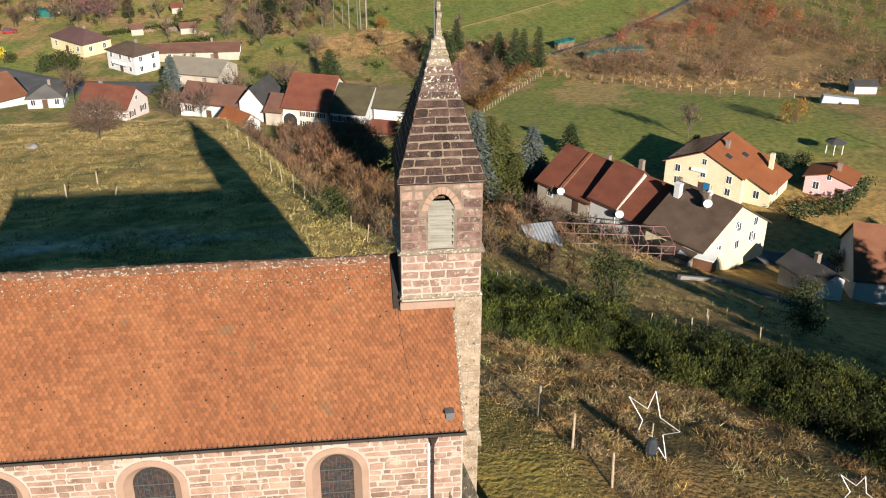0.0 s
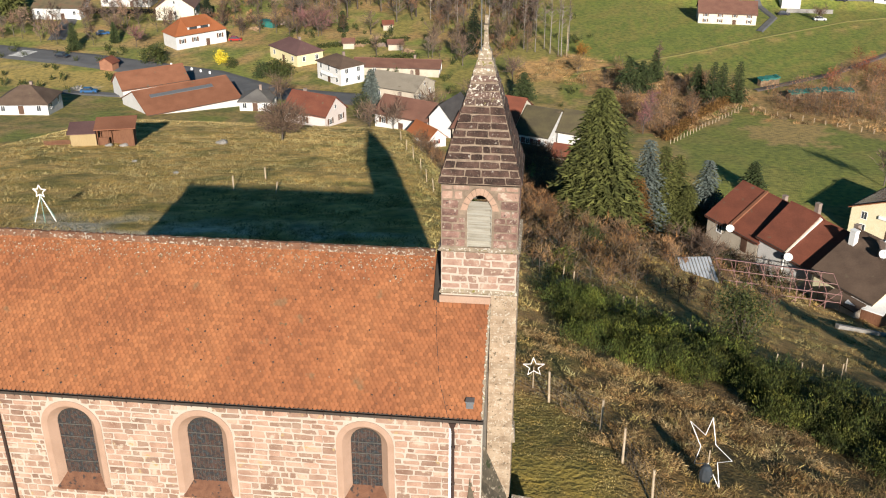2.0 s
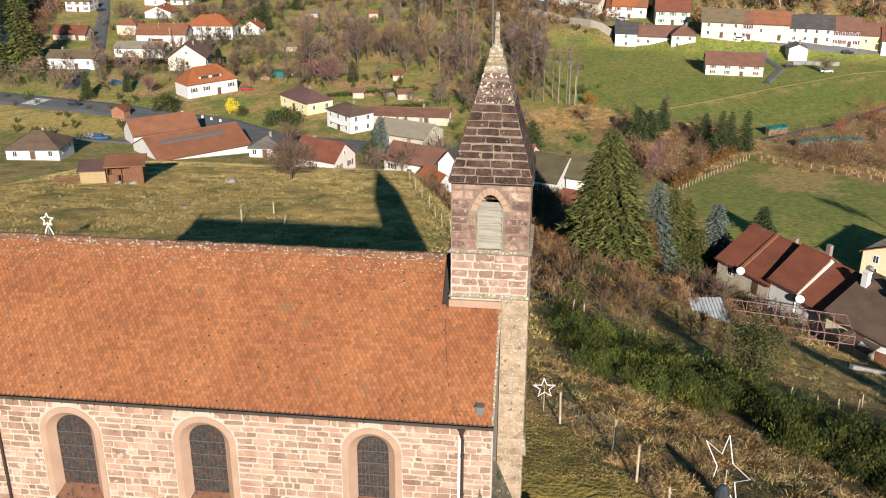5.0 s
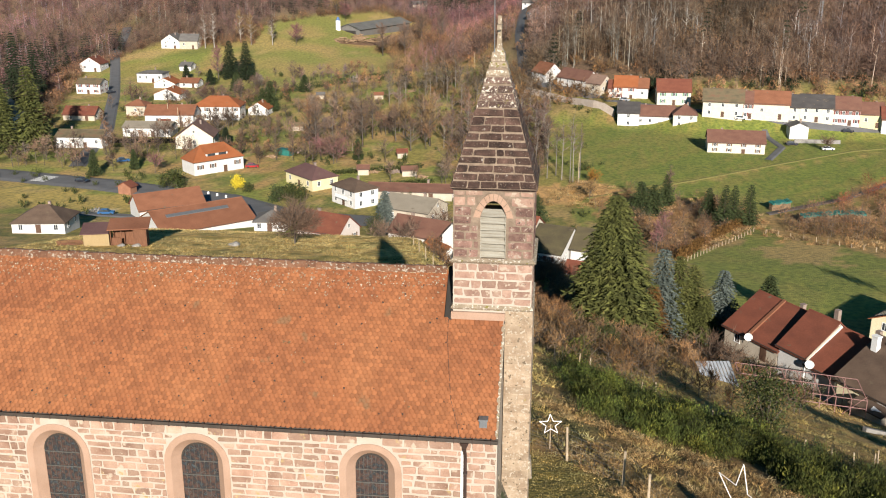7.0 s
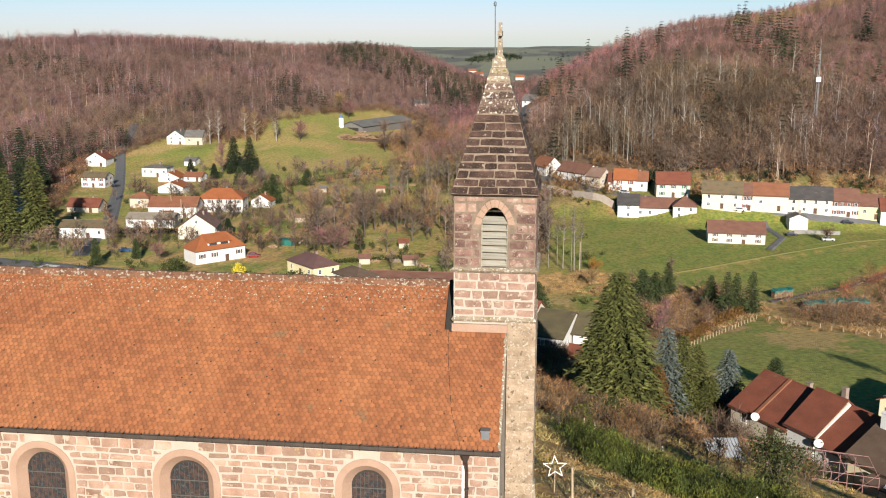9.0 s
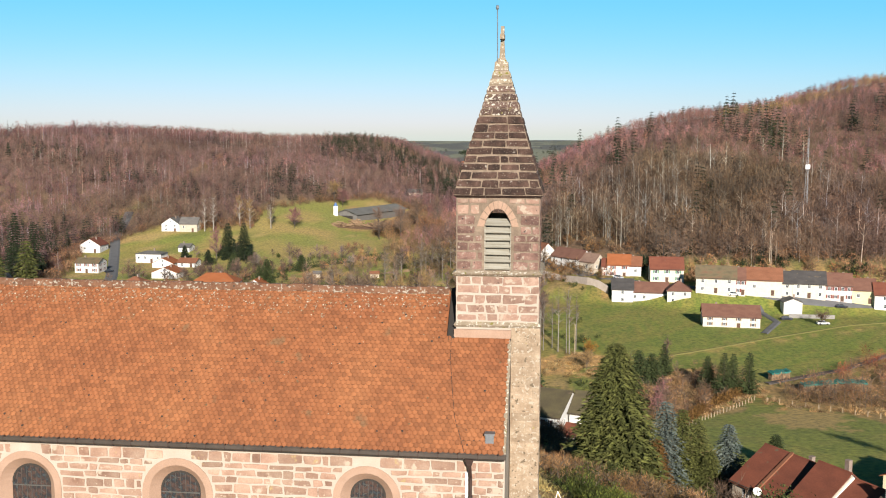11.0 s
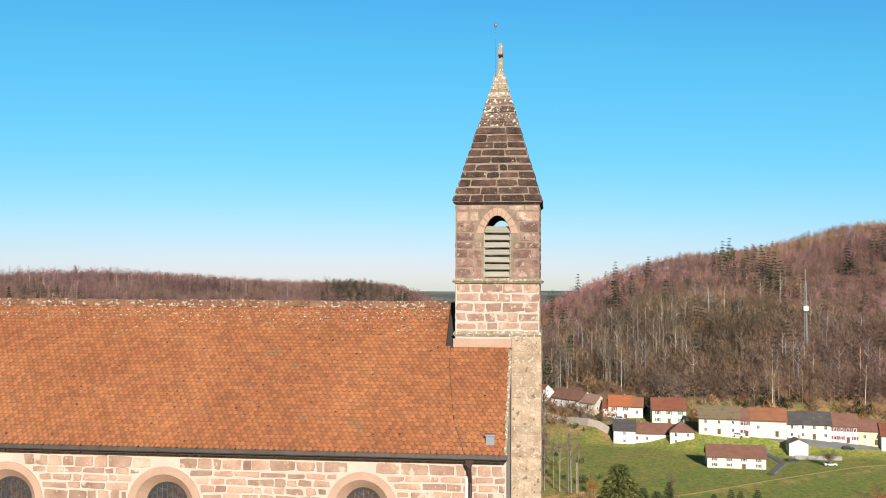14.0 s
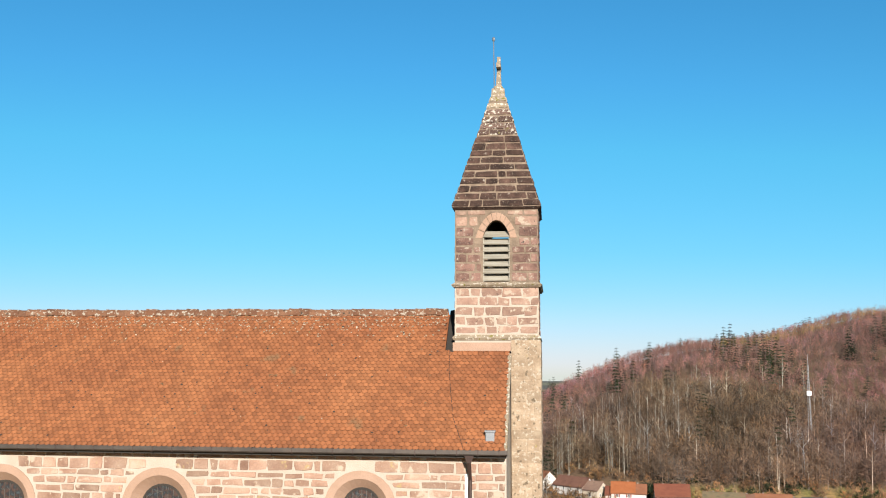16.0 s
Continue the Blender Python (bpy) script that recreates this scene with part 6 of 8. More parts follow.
strip("path_1", [(12, 243), (45, 268), (73, 292), (105, 318), (140, 335)], 1.2, material("dry_ditch_grass", [(0.090, 0.085, 0.025), (0.119, 0.107, 0.034)], 0.5, 0.95, 0.3, 3), "strip of dry straw-coloured grass along a ditch")
for i in range(6):
    x, y = -152.5 + 1.3 * i * 0.2, 240.6 + 1.15 * i
    s = Shape().box((-2.6, -0.3, 0), (2.6, 0.3, 0.03))
    ob = new("crossing_bar", s.mesh("crossing_bar"))
    ob.data.materials.append(M_LINE)
    ob.matrix_world = pose(x, y + 1.2, ground(x, y + 1.2) + 0.34, 0, 0, -12)
    tagged(ob, "white painted bar of a pedestrian crossing", "road marking", "crossing bars", "structure")


def along(pts, step):
    out = []
    for a, b in zip(pts, pts[1:]):
        a, b = Vector(a), Vector(b)
        n = max(1, int((b - a).length / step))
        out += [a.lerp(b, i / n) for i in range(n)]
    return out + [Vector(pts[-1])]


def wall_line(name, pts, hgt, thick, ma, label):
    s = Shape()
    q = along(pts, 4)
    for a, b in zip(q, q[1:]):
        d = (b - a).normalized()
        n = Vector((-d.y, d.x)) * thick / 2
        za, zb = ground(*a), ground(*b)
        s.hexa([(a.x - n.x, a.y - n.y, za - 3), (b.x - n.x, b.y - n.y, zb - 3), (b.x + n.x, b.y + n.y, zb - 3), (a.x + n.x, a.y + n.y, za - 3),
                (a.x - n.x, a.y - n.y, za + hgt), (b.x - n.x, b.y - n.y, zb + hgt), (b.x + n.x, b.y + n.y, zb + hgt), (a.x + n.x, a.y + n.y, za + hgt)])
    ob = new(name, s.mesh(name))
    ob.data.materials.append(ma)
    return tagged(ob, label, "wall", kind="structure")


wall_line("retaining_wall_1", [(-12, 404), (-7, 397), (5.8, 384), (17.2, 368), (25, 361)], 2.7, 0.6, material("pale_retaining_wall", [(0.281, 0.229, 0.189), (0.355, 0.303, 0.259)], 0.5, 0.9, 0.2, 4), "pale rendered retaining wall below the street")
wall_line("retaining_wall_2", [(88, 331), (104, 331)], 1.4, 0.5, M_ROCK, "low grey stone wall in the meadow")
wall_line("garden_wall", [(50, 60), (44, 70), (37, 66)], 0.5, 0.5, M_ROCK, "low stone garden wall")
for name, pts, hgt, th, ma, lab in (("hedge", [(69, 103), (78, 104), (86, 112)], 2.6, 1.6, M_THUJA, "clipped green hedge in a garden"), ("hedge", [(30.5, 175.3), (40.3, 199.9), (51.0, 220.0)], 2.2, 1.6, M_RUST, "rust-orange beech hedge along the field"),
                                    ("hedge", [(-66, 262), (-40, 275)], 1.4, 1.5, M_LEAF, "low green garden hedge"), ("hedge", [(-155, 300), (-126, 304)], 1.6, 1.2, M_TWIG_RED, "reddish hedge by the low house"),
                                    ("hedge", [(-125, 424), (-104, 452), (-86, 477)], 3.0, 1.8, M_THUJA, "dark evergreen hedge along the pasture"), ("hedge", [(-47, 249), (-34, 255)], 1.5, 1.6, M_LEAF, "clipped green hedge round a kitchen garden")):
    q = along(pts, 0.8)
    r = np.random.RandomState(len(q))
    c = np.array([(p.x, p.y, ground(p.x, p.y)) for p in q])
    c = np.repeat(c, 60, 0) + np.stack([r.normal(size=60 * len(q)) * th * 0.35, r.normal(size=60 * len(q)) * th * 0.35, r.uniform(0, hgt, 60 * len(q))], 1)
    me = fast_mesh("hedge", *leaves(r, c, np.full(len(c), 0.28)))
    me.materials.append(ma)
    tagged(new("hedge", me), lab, "hedge")

# long barn at the foot of the knoll
barn = house(-87.75, 180.2, -48.4, 42.6, 23.6, 16.8, 3.3, 3.6, "x", "white", "orange2", 0, 0, "long white barn with a large faded orange roof", "barn")
part("roof_strip", Shape().hexa([(3, 5.2, 5.40), (19, 5.2, 5.40), (19, 6.2, 5.82), (3, 6.2, 5.82), (3, 5.2, 5.68), (19, 5.2, 5.68), (19, 6.2, 6.11), (3, 6.2, 6.11)]), M_ZINC, barn)
house(-101.3, 198.4, -48.3, 39, 17, 9, 3.4, 3.2, "x", "white", "orange2", 0, 0, "second barn with a faded orange roof", "barn")
# sawmill far up the valley
mill = thing("sawmill", (-126, 606, ground(-122, 610) - 0.5), "long grey-roofed sawmill hall with a white dust silo", "sawmill", turn=68)
part("hall", Shape().prism([(0, -4), (17, -4), (17, 5.5), (8.5, 8.3), (0, 5.5)], "x", 0, 62), M_MILLWALL, mill)
for k, (y0, z0, y1, z1) in enumerate(((-1.2, 5.2, 8.5, 8.6), (18.2, 5.2, 8.51, 8.6))):
    for i in range(10):
        a, b = -1.5 + i * 6.5, -1.5 + i * 6.5 + 6.46
        part("roof_sheet", Shape().hexa(slab((a, y0, z0), (b, y0, z0), (b, y1, z1), (a, y1, z1), 0.2)), M_MILLROOF, mill)
# dark panel on the closed wall, coloured as the gateway's unlit inside
part("gate", Shape().box((-0.12, -13.5 + 17, -1), (0.0, -5 + 17, 4.2)), M_DARK, mill, "open gateway, its inner shade a dark panel")
part("silo", Shape().rod((-3, 15, -2), (-3, 15, 10.5), 1.5, n=12), M_WHITEPAINT, mill, "white dust silo")
part("silo_top", Shape().rod((-3, 15, 10.5), (-3, 15, 12.8), 1.5, 0.5, n=12), material("blue_silo_cap", [(0.042, 0.085, 0.192), (0.060, 0.110, 0.221)], 1, 0.5, 0.02), mill, "blue cap")
r = np.random.RandomState(3)
for k, (x, y, ln) in enumerate(((-132, 577, 9), (-124, 584, 10), (-116, 596, 9), (-126, 598, 7), (-112, 608, 8), (-108, 620, 7), (-106, 735, 8))):
    s = Shape()
    for i in range(70):
        a = Vector((r.normal() * ln * 0.4, r.normal() * 2.6, 0))
        a.z = max(0.1, 2.8 - abs(a.x) / ln * 3.2 - abs(a.y) * 0.5) * r.uniform(0.3, 1.0)
        w = Vector((r.normal(), r.normal(), r.normal() * 0.18)).normalized() * r.uniform(1.0, 2.6)
        s.rod(a - w, a + w, r.uniform(0.14, 0.34), n=5)
    ob = new("timber_heap", s.mesh("timber_heap"))
    ob.data.materials.append(M_LOG)
    ob.matrix_world = pose(x, y, ground(x, y), 0, 0, 25 * k)
    tagged(ob, "heap of orange-brown cut timber in the sawmill yard", "timber heap", "timber heaps", kind="stuff")
strip("yard", [(-134, 574), (-118, 584), (-104, 612), (-96, 640)], 14, material("bark_strewn_yard", [(0.102, 0.056, 0.032), (0.153, 0.094, 0.056)], 0.3, 0.95, 0.4, 3), "orange-brown bark-strewn yard before the sawmill", 0.12)
house(-112, 745, ground(-108, 748) - 0.5, 20, 11, 8, 3.4, 2.2, "x", "beige", "grey", 0, 0, "small pale shed beyond the sawmill", "shed")
for x, y, w in ((-140, 1440, 12), (-128, 1475, 10), (-98, 1390, 13), (-88, 1480, 12), (-70, 1520, 14), (-150, 1700, 16), (-110, 1640, 14), (-180, 1900, 16)):
    house(x, y, ground(x, y), 10, w, 9, 4.5, 3.5, "x", "white", "orange" if w > 12 else "red", 0, 0, "small white house far up the valley")


# fences and posts
def post(name, x, y, hgt, rad, ma, label, group, tilt=0):
    s = Shape().rod((0, 0, -0.4), (0, 0, hgt), rad, rad * 0.88, n=7)
    ob = new(name, s.mesh(name))
    ob.data.materials.append(ma)
    ob.matrix_world = pose(x, y, ground(x, y), tilt, tilt * 0.6, 0)
    return tagged(ob, label, "fence post", group)


near_posts = [(4.6, 10.5, 1.8), (7.1, 7.6, 1.8), (7.9, 4.2, 1.9), (9.0, 1.6, 1.8)]
for x, y, hh in near_posts:
    post("fence_post", x, y, hh, 0.065, M_POST, "weathered round wooden post of the churchyard fence", "churchyard fence posts", rnd.uniform(-3, 3))
w = Shape()
line = [(2.6, 12.2, 1.5)] + near_posts + [(10.5, -2.5, 1.8)]
for (x0, y0, h0), (x1, y1, h1) in zip(line, line[1:]):
    for k in range(7):
        f = 0.12 + 0.14 * k
        w.rod((x0, y0, ground(x0, y0) + h0 * f), (x1, y1, ground(x1, y1) + h1 * f), 0.007, n=3)
    n = int(math.hypot(x1 - x0, y1 - y0) / 0.3)
    for k in range(n):
        t = k / n
        x, y = x0 + (x1 - x0) * t, y0 + (y1 - y0) * t
        w.rod((x, y, ground(x, y)), (x, y, ground(x, y) + 1.5), 0.005, n=3)
ob = new("wire_fence", w.mesh("wire_fence"))
ob.data.materials.append(M_WIRE)
tagged(ob, "sagging wire mesh fence round the churchyard lawn", "fence")
for x, y, hh in ((6.0, 44.5, 1.5), (6.9, 43.5, 1.4), (8.4, 41.5, 1.2), (9.7, 40.0, 1.2), (10.9, 40.4, 1.2), (12.1, 40.2, 1.5), (13.8, 38.6, 1.0), (16.0, 36.9, 1.0), (17.6, 36.6, 0.9), (20.0, 35.2, 0.9), (22.3, 34.6, 1.1), (24.2, 34.0, 1.0), (26.5, 36.2, 0.9), (28.6, 38.0, 1.1), (30.1, 41.5, 1.0), (33.0, 37.0, 1.0), (36.0, 34.6, 1.0)):
    post("pasture_post", x, y, hh + 0.15, 0.06, M_POST, "short pale pasture post among dark broom", "pasture posts", rnd.uniform(-6, 6))
for a, b in zip([(-15.2, 92.7), (-13.2, 84.0), (-11.4, 77.0), (-9.6, 70.0), (-8.2, 63.8), (-7.0, 59.5), (-5.8, 56.0), (-4.7, 52.5), (-3.7, 49.4), (-2.6, 47.0), (-1.8, 45.2), (-0.8, 43.0), (0.4, 40.6)], range(13)):
    post("ridge_post", a[0], a[1], rnd.uniform(1.2, 1.8), 0.05, M_POST, "grey post of the fence along the knoll's edge", "knoll fence posts", rnd.uniform(-8, 8))
for x, y, hh, ti in ((-25.2, 51.9, 1.6, 2), (-24.1, 58.8, 1.3, 0), (-21.1, 51.8, 1.8, 28)):
    post("pasture_post", x, y, hh, 0.08, M_POST, "old wooden post on the dry knoll pasture", "knoll pasture posts", ti)
for k, p in enumerate(along([(31.2, 171.8), (41.5, 192.2), (53.1, 212.6)], 2.0)):
    post("field_post", p.x, p.y, 1.1, 0.09, M_POST, "grey post of the field fence", "field fence posts", rnd.uniform(-5, 5))
for k, p in enumerate(along([(53.1, 212.6), (66, 203), (83, 186), (108, 170)], 3.0)):
    post("field_post", p.x, p.y, 1.2, 0.09, M_POST, "grey post of the field fence", "field fence posts", rnd.uniform(-5, 5))
for x, y, hh in ((-148.4, 336.1, 8.5), (-142, 330, 8), (10, 262, 9), (60, 362, 8), (-40, 470, 8), (101, 122, 7)):
    post("utility_pole", x, y, hh, 0.13, M_POST, "tall grey utility pole beside the road", "utility poles")


# decorative stars of white tubes
def star(x, y, z, rad, yaw, roll, label, pole=0.0):
    root = thing("light_star", (x, y, ground(x, y)), label, "decoration", "stars", turn=yaw)
    pts = []
    for k in range(10):
        a = math.pi / 2 + math.pi * k / 5 + radians(roll)
        q = rad if k % 2 == 0 else rad * 0.40
        pts.append((q * math.cos(a), 0, z + q * math.sin(a)))
    for a, b in zip(pts, pts[1:] + pts[:1]):
        part("tube", Shape().rod(a, b, 0.019, n=5), M_STAR, root)
    if pole:
        part("stake", Shape().rod((0, 0.04, -0.3), (0, 0.04, z), 0.03, n=5), M_POST, root)
    return root


star(11.83, 5.07, 1.62, 1.75, -64.7, 2.2, "large white tube star standing among dry bracken", 1)
star(3.75, 12.0, 1.35, 0.58, 0, 4, "small white tube star on a stake by the fence", 1)
star(20.8, 2.2, 0.9, 1.15, -64, -4, "white tube star half hidden on the slope", 1)
ob = part("guy_line", Shape().rod((-2.6, 0.6, 0.3), (0, 0, 1.2), 0.015, n=3), M_POST, bpy.data.objects["light_star"])
bag = new("covered_lamp", Shape().ball((0, 0, 0.45), 0.55, 10, 7, (0.6, 0.6, 1.0)).mesh("covered_lamp"))
bag.data.materials.append(M_PANE)
bag.matrix_world = pose(11.7, 4.6, ground(11.7, 4.6), 0, 0, 20)
tagged(bag, "dark wrapped lamp on the ground by the big star", "lamp")
tree = thing("star_pyramid", (-35.7, 36.2, ground(-35.7, 36.2)), "pyramid of green rods topped by a white star", "decoration")
for k in range(6):
    a = 1.047 * k
    part("rod", Shape().rod((0.95 * math.cos(a), 0.95 * math.sin(a), 0), (0, 0, 2.25), 0.035, n=5), M_GREENROD if k % 2 else M_STAR, tree)
for k in range(10):
    a, b = math.pi / 2 + math.pi * k / 5, math.pi / 2 + math.pi * (k + 1) / 5
    qa, qb = (0.55, 0.24) if k % 2 == 0 else (0.24, 0.55)
    part("star_tube", Shape().rod((qa * math.cos(a), 0, 2.6 + qa * math.sin(a)), (qb * math.cos(b), 0, 2.6 + qb * math.sin(b)), 0.035, n=5), M_STAR, tree)

# small things along the village road and in the gardens
for k, p in enumerate(along([(-107.5, 239.4), (-99.0, 234.6), (-89.5, 229.8)], 3.4)):
    ob = new("bollard", Shape().rod((0, 0, -0.3), (0, 0, 0.75), 0.32, 0.30, n=8).rod((0, 0, 0.75), (0, 0, 0.92), 0.34, 0.16, n=8).mesh("bollard"))
    ob.data.materials.append(M_FRAME)
    ob.matrix_world = pose(p.x, p.y, ground(p.x, p.y) + 0.1)
    tagged(ob, "white painted concrete bollard beside the village road", "bollard", "road bollards")
rr = np.random.RandomState(91)
for k, (x, y, q, ma) in enumerate(((-60, 268, 2.2, M_CHIM), (-54, 266, 2.6, M_LOG), (-47, 268, 2.0, M_CHIM), (-38, 262, 2.2, M_LOG), (-92, 284, 2.6, M_LOG), (-84, 292, 2.0, M_CHIM), (-74, 424, 3.4, M_CHIM), (-66, 430, 3.0, M_LOG), (-118, 208, 3.2, M_ROCK))):
    s = Shape()
    for i in range(40):
        a = Vector((rr.normal() * q * 0.5, rr.normal() * q * 0.35, 0))
        a.z = max(0.05, 0.9 - a.length / q) * rr.uniform(0.2, 0.9)
        w = Vector((rr.normal(), rr.normal(), rr.normal() * 0.3)).normalized() * rr.uniform(0.15, 0.6)
        s.rod(a - w, a + w, rr.uniform(0.12, 0.3), n=5)
    ob = new("rubble_heap", s.mesh("rubble_heap"))
    ob.data.materials.append(ma)
    ob.matrix_world = pose(x, y, ground(x, y), 0, 0, 37 * k)
    tagged(ob, "low heap of timber scraps and rubble in a garden" if ma != M_ROCK else "pale gravel heap on the yard", "rubble heap", "rubble heaps", kind="stuff")
tank = thing("container", (-91.0, 288.0, ground(-90, 289)), "teal garden container with a flat lid", "container", turn=-20)
part("box", Shape().box((0, 0, -0.2), (5.0, 2.4, 2.0)), M_TARP, tank)
part("lid", Shape().box((-0.15, -0.15, 2.002), (5.15, 2.55, 2.15)), M_TARP, tank)
# animal shed on the knoll
shed = thing("animal_shed", (-53.0, 75.5, ground(-51, 76)), "small open wooden animal shed with brown and pale boards", "shed", turn=16)
part("left_cabin", Shape().box((0, 0, -0.8), (3.0, 2.4, 1.75)), M_WOOD_Y, shed, "pale new board cabin")
part("left_roof", Shape().hexa(slab((-0.3, -0.4, 1.7), (3.05, -0.4, 1.7), (3.05, 2.7, 2.3), (-0.3, 2.7, 2.3), 0.08)), ROOFS["plum"], shed, "purple-pink sheet roof")
part("back_wall", Shape().box((3.1, 2.2, -0.8), (7.4, 2.35, 2.1)), M_WOOD, shed)
part("side_wall", Shape().box((7.3, 0, -0.8), (7.42, 2.2, 2.1)), M_WOOD, shed)
part("front_board", Shape().box((5.9, 0.0, -0.8), (7.29, 0.1, 1.9)), M_WOOD, shed)
part("open_bay", Shape().box((3.2, 0.3, -0.6), (4.3, 0.4, 0.9)), M_WOOD, shed)
for x in (3.15, 4.4, 5.85):
    part("shed_post", Shape().box((x, 0, -0.8), (x + 0.1, 0.1, 2.0)), M_WOOD, shed)
part("right_roof", Shape().hexa(slab((2.9, -0.5, 2.15), (7.8, -0.5, 2.15), (7.8, 2.7, 2.75), (2.9, 2.7, 2.75), 0.12)), ROOFS["orange2"], shed, "brown corrugated roof")
for k in range(4):
    part("rail", Shape().box((-3.2 + 0.02 * k, 0.6 - 0.2 * k, 0.15 + 0.22 * k), (-0.1, 0.66 - 0.2 * k, 0.26 + 0.22 * k)), M_WOOD, shed)
for x, y, q in ((-36.7, 82.8, 0.6), (-47.1, 77.1, 0.45), (-48.8, 76.6, 0.4), (-34, 60, 0.25), (-41, 66, 0.25)):
    s = Shape().ball((0, 0, 0.1), q, 9, 6, (1.25, 0.9, 0.6))
    s.v = [(a * (1 + 0.15 * math.sin(7 * b)), b, c * (1 + 0.2 * math.sin(5 * a))) for a, b, c in s.v]
    ob = new("rock", s.mesh("rock"))
    ob.data.materials.append(M_ROCK)
    ob.matrix_world = pose(x, y, ground(x, y), 0, 0, 40 * q)
    tagged(ob, "pale rock lying in the dry pasture", "rock", "rocks")

# greenhouse frames, sheds and stores by the lower houses
gh = thing("greenhouse_frame", (24.0, 76.5, ground(29, 78) + 0.3), "skeletal greenhouse of pinkish tubes with torn sheeting", "greenhouse", turn=8)
for k in range(9):
    x = 2.2 + k * 1.9
    part("hoop", Shape().rod((x, 0, -3.5 - 0.25 * k), (x, 0, 1.3 - 0.3 * k), 0.05, n=5).rod((x, 0, 1.3 - 0.3 * k), (x, 3.2, 2.6 - 0.3 * k), 0.05, n=5).rod((x, 3.2, 2.6 - 0.3 * k), (x, 6.4, 1.3 - 0.3 * k), 0.05, n=5).rod((x, 6.4, 1.3 - 0.3 * k), (x, 6.4, -4 - 0.25 * k), 0.05, n=5), M_PINKTUBE, gh)
for y, zz in ((0, 1.3), (3.2, 2.6), (6.4, 1.3), (0, 0.2), (1.6, 1.95), (4.8, 1.95)):
    part("purlin", Shape().rod((2.2, y, zz), (17.4, y, zz - 2.4), 0.045, n=5), M_PINKTUBE, gh)
for k in range(4):
    part("brace", Shape().rod((2.2 + 3.8 * k, 0, -2.0 - 0.5 * k), (6.0 + 3.8 * k, 0, 1.0 - 0.5 * k), 0.035, n=4), M_PINKTUBE, gh)
for k in range(10):
    part("sheet_roof", Shape().hexa(slab((-2.2 + 0.42 * k, 0.0, 0.9), (-1.86 + 0.42 * k, 0.0, 0.9), (-1.86 + 0.42 * k, 4.5, 2.2), (-2.2 + 0.42 * k, 4.5, 2.2), 0.05)), M_SHEET, gh)
s = thing("white_awning", (40.6, 86.5, ground(40, 86) + 2.6), "white sheet canopy over a garden store", "canopy", turn=-30)
part("sheet", Shape().hexa(slab((0, 0, 0), (4.2, 0, 0), (4.2, 3.2, 0.8), (0, 3.2, 0.8), 0.06)), M_FRAME, s)
for x, y in ((0.1, 0.1), (4.1, 0.1), (0.1, 3.1), (4.1, 3.1)):
    part("leg", Shape().rod((x, y, -3.2), (x, y, 0.2), 0.05, n=5), M_POST, s)
s = thing("timber_store", (42.5, 80.0, ground(43, 81)), "low boarded store with a pale roof by the cream house", "shed", turn=-38)
part("board_cladding", Shape().box((0, 0, -1), (4.2, 2.6, 2.1)), M_WOOD, s)
part("roof", Shape().hexa(slab((-0.3, -0.3, 2.15), (4.5, -0.3, 2.15), (4.5, 2.9, 2.5), (-0.3, 2.9, 2.5), 0.1)), M_FRAME, s)
for (x0, y0, x1, y1, hh) in ((62, 235.5, 67.5, 238, 2.2), (67.5, 224, 76, 227, 2.0), (76, 226.5, 84, 226.5, 2.4)):
    root = thing("woodpile", (x0, y0, ground(x0, y0)), "long woodpile under a teal tarpaulin", "woodpile", "woodpiles", turn=math.degrees(math.atan2(y1 - y0, x1 - x0)))
    L = math.hypot(x1 - x0, y1 - y0)
    s = Shape()
    for i in range(int(L / 0.5)):
        for j in range(5):
            s.rod((i * 0.5 + 0.25, 0, 0.2 + 0.38 * j), (i * 0.5 + 0.25 + rnd.uniform(-0.1, 0.1), 1.6, 0.2 + 0.38 * j), 0.2, n=6)
    part("log_stack", s, M_LOG, root, kind="stuff")
    s = Shape()
    n = int(L / 0.6)
    for i in range(n):
        a, b, za, zb = i * L / n, (i + 1) * L / n, hh + rnd.uniform(-0.2, 0.2), hh + rnd.uniform(-0.2, 0.2)
        s.hexa(slab((a, -0.25, za), (b, -0.25, zb), (b, 1.9, zb + 0.3), (a, 1.9, za + 0.3), 0.35))
    part("tarpaulin", s, M_TARP, root, kind="stuff")
# lattice mast in the wood
mast = thing("radio_mast", (119, 441, ground(119, 441)), "slender lattice radio mast with white antenna box", "mast")
s = Shape()
leg = [(0.9 * math.cos(a), 0.9 * math.sin(a)) for a in (0.5, 2.6, 4.7)]
for x, y in leg:
    s.rod((x, y, 0), (x * 0.35, y * 0.35, 33), 0.10, 0.06, n=4)
for k in range(22):
    f0, f1 = 1 - 0.65 * k / 22, 1 - 0.65 * (k + 1) / 22
    for i in range(3):
        a, b = leg[i], leg[(i + 1) % 3]
        s.rod((a[0] * f0, a[1] * f0, 1.5 * k), (b[0] * f1, b[1] * f1, 1.5 * (k + 1)), 0.04, n=3)
part("lattice", s, M_ZINC, mast)
part("antenna", Shape().box((-1.0, -0.7, 19), (1.0, 0.2, 21)), M_FRAME, mast)
part("top_rod", Shape().rod((0, 0, 33), (0, 0, 38), 0.07, n=4), M_ZINC, mast)
house(112, 438, ground(114, 440) + 0.3, 0, 4.5, 3.5, 2.6, 0.8, "x", "white", "grey", 0, 0, "tiny white hut beside the mast", "hut")
house(118, 176, ground(121, 178), -10, 5, 4, 2.4, 0.8, "x", "white", "slate", 0, 0, "small white garden shed with a teal roof", "shed")
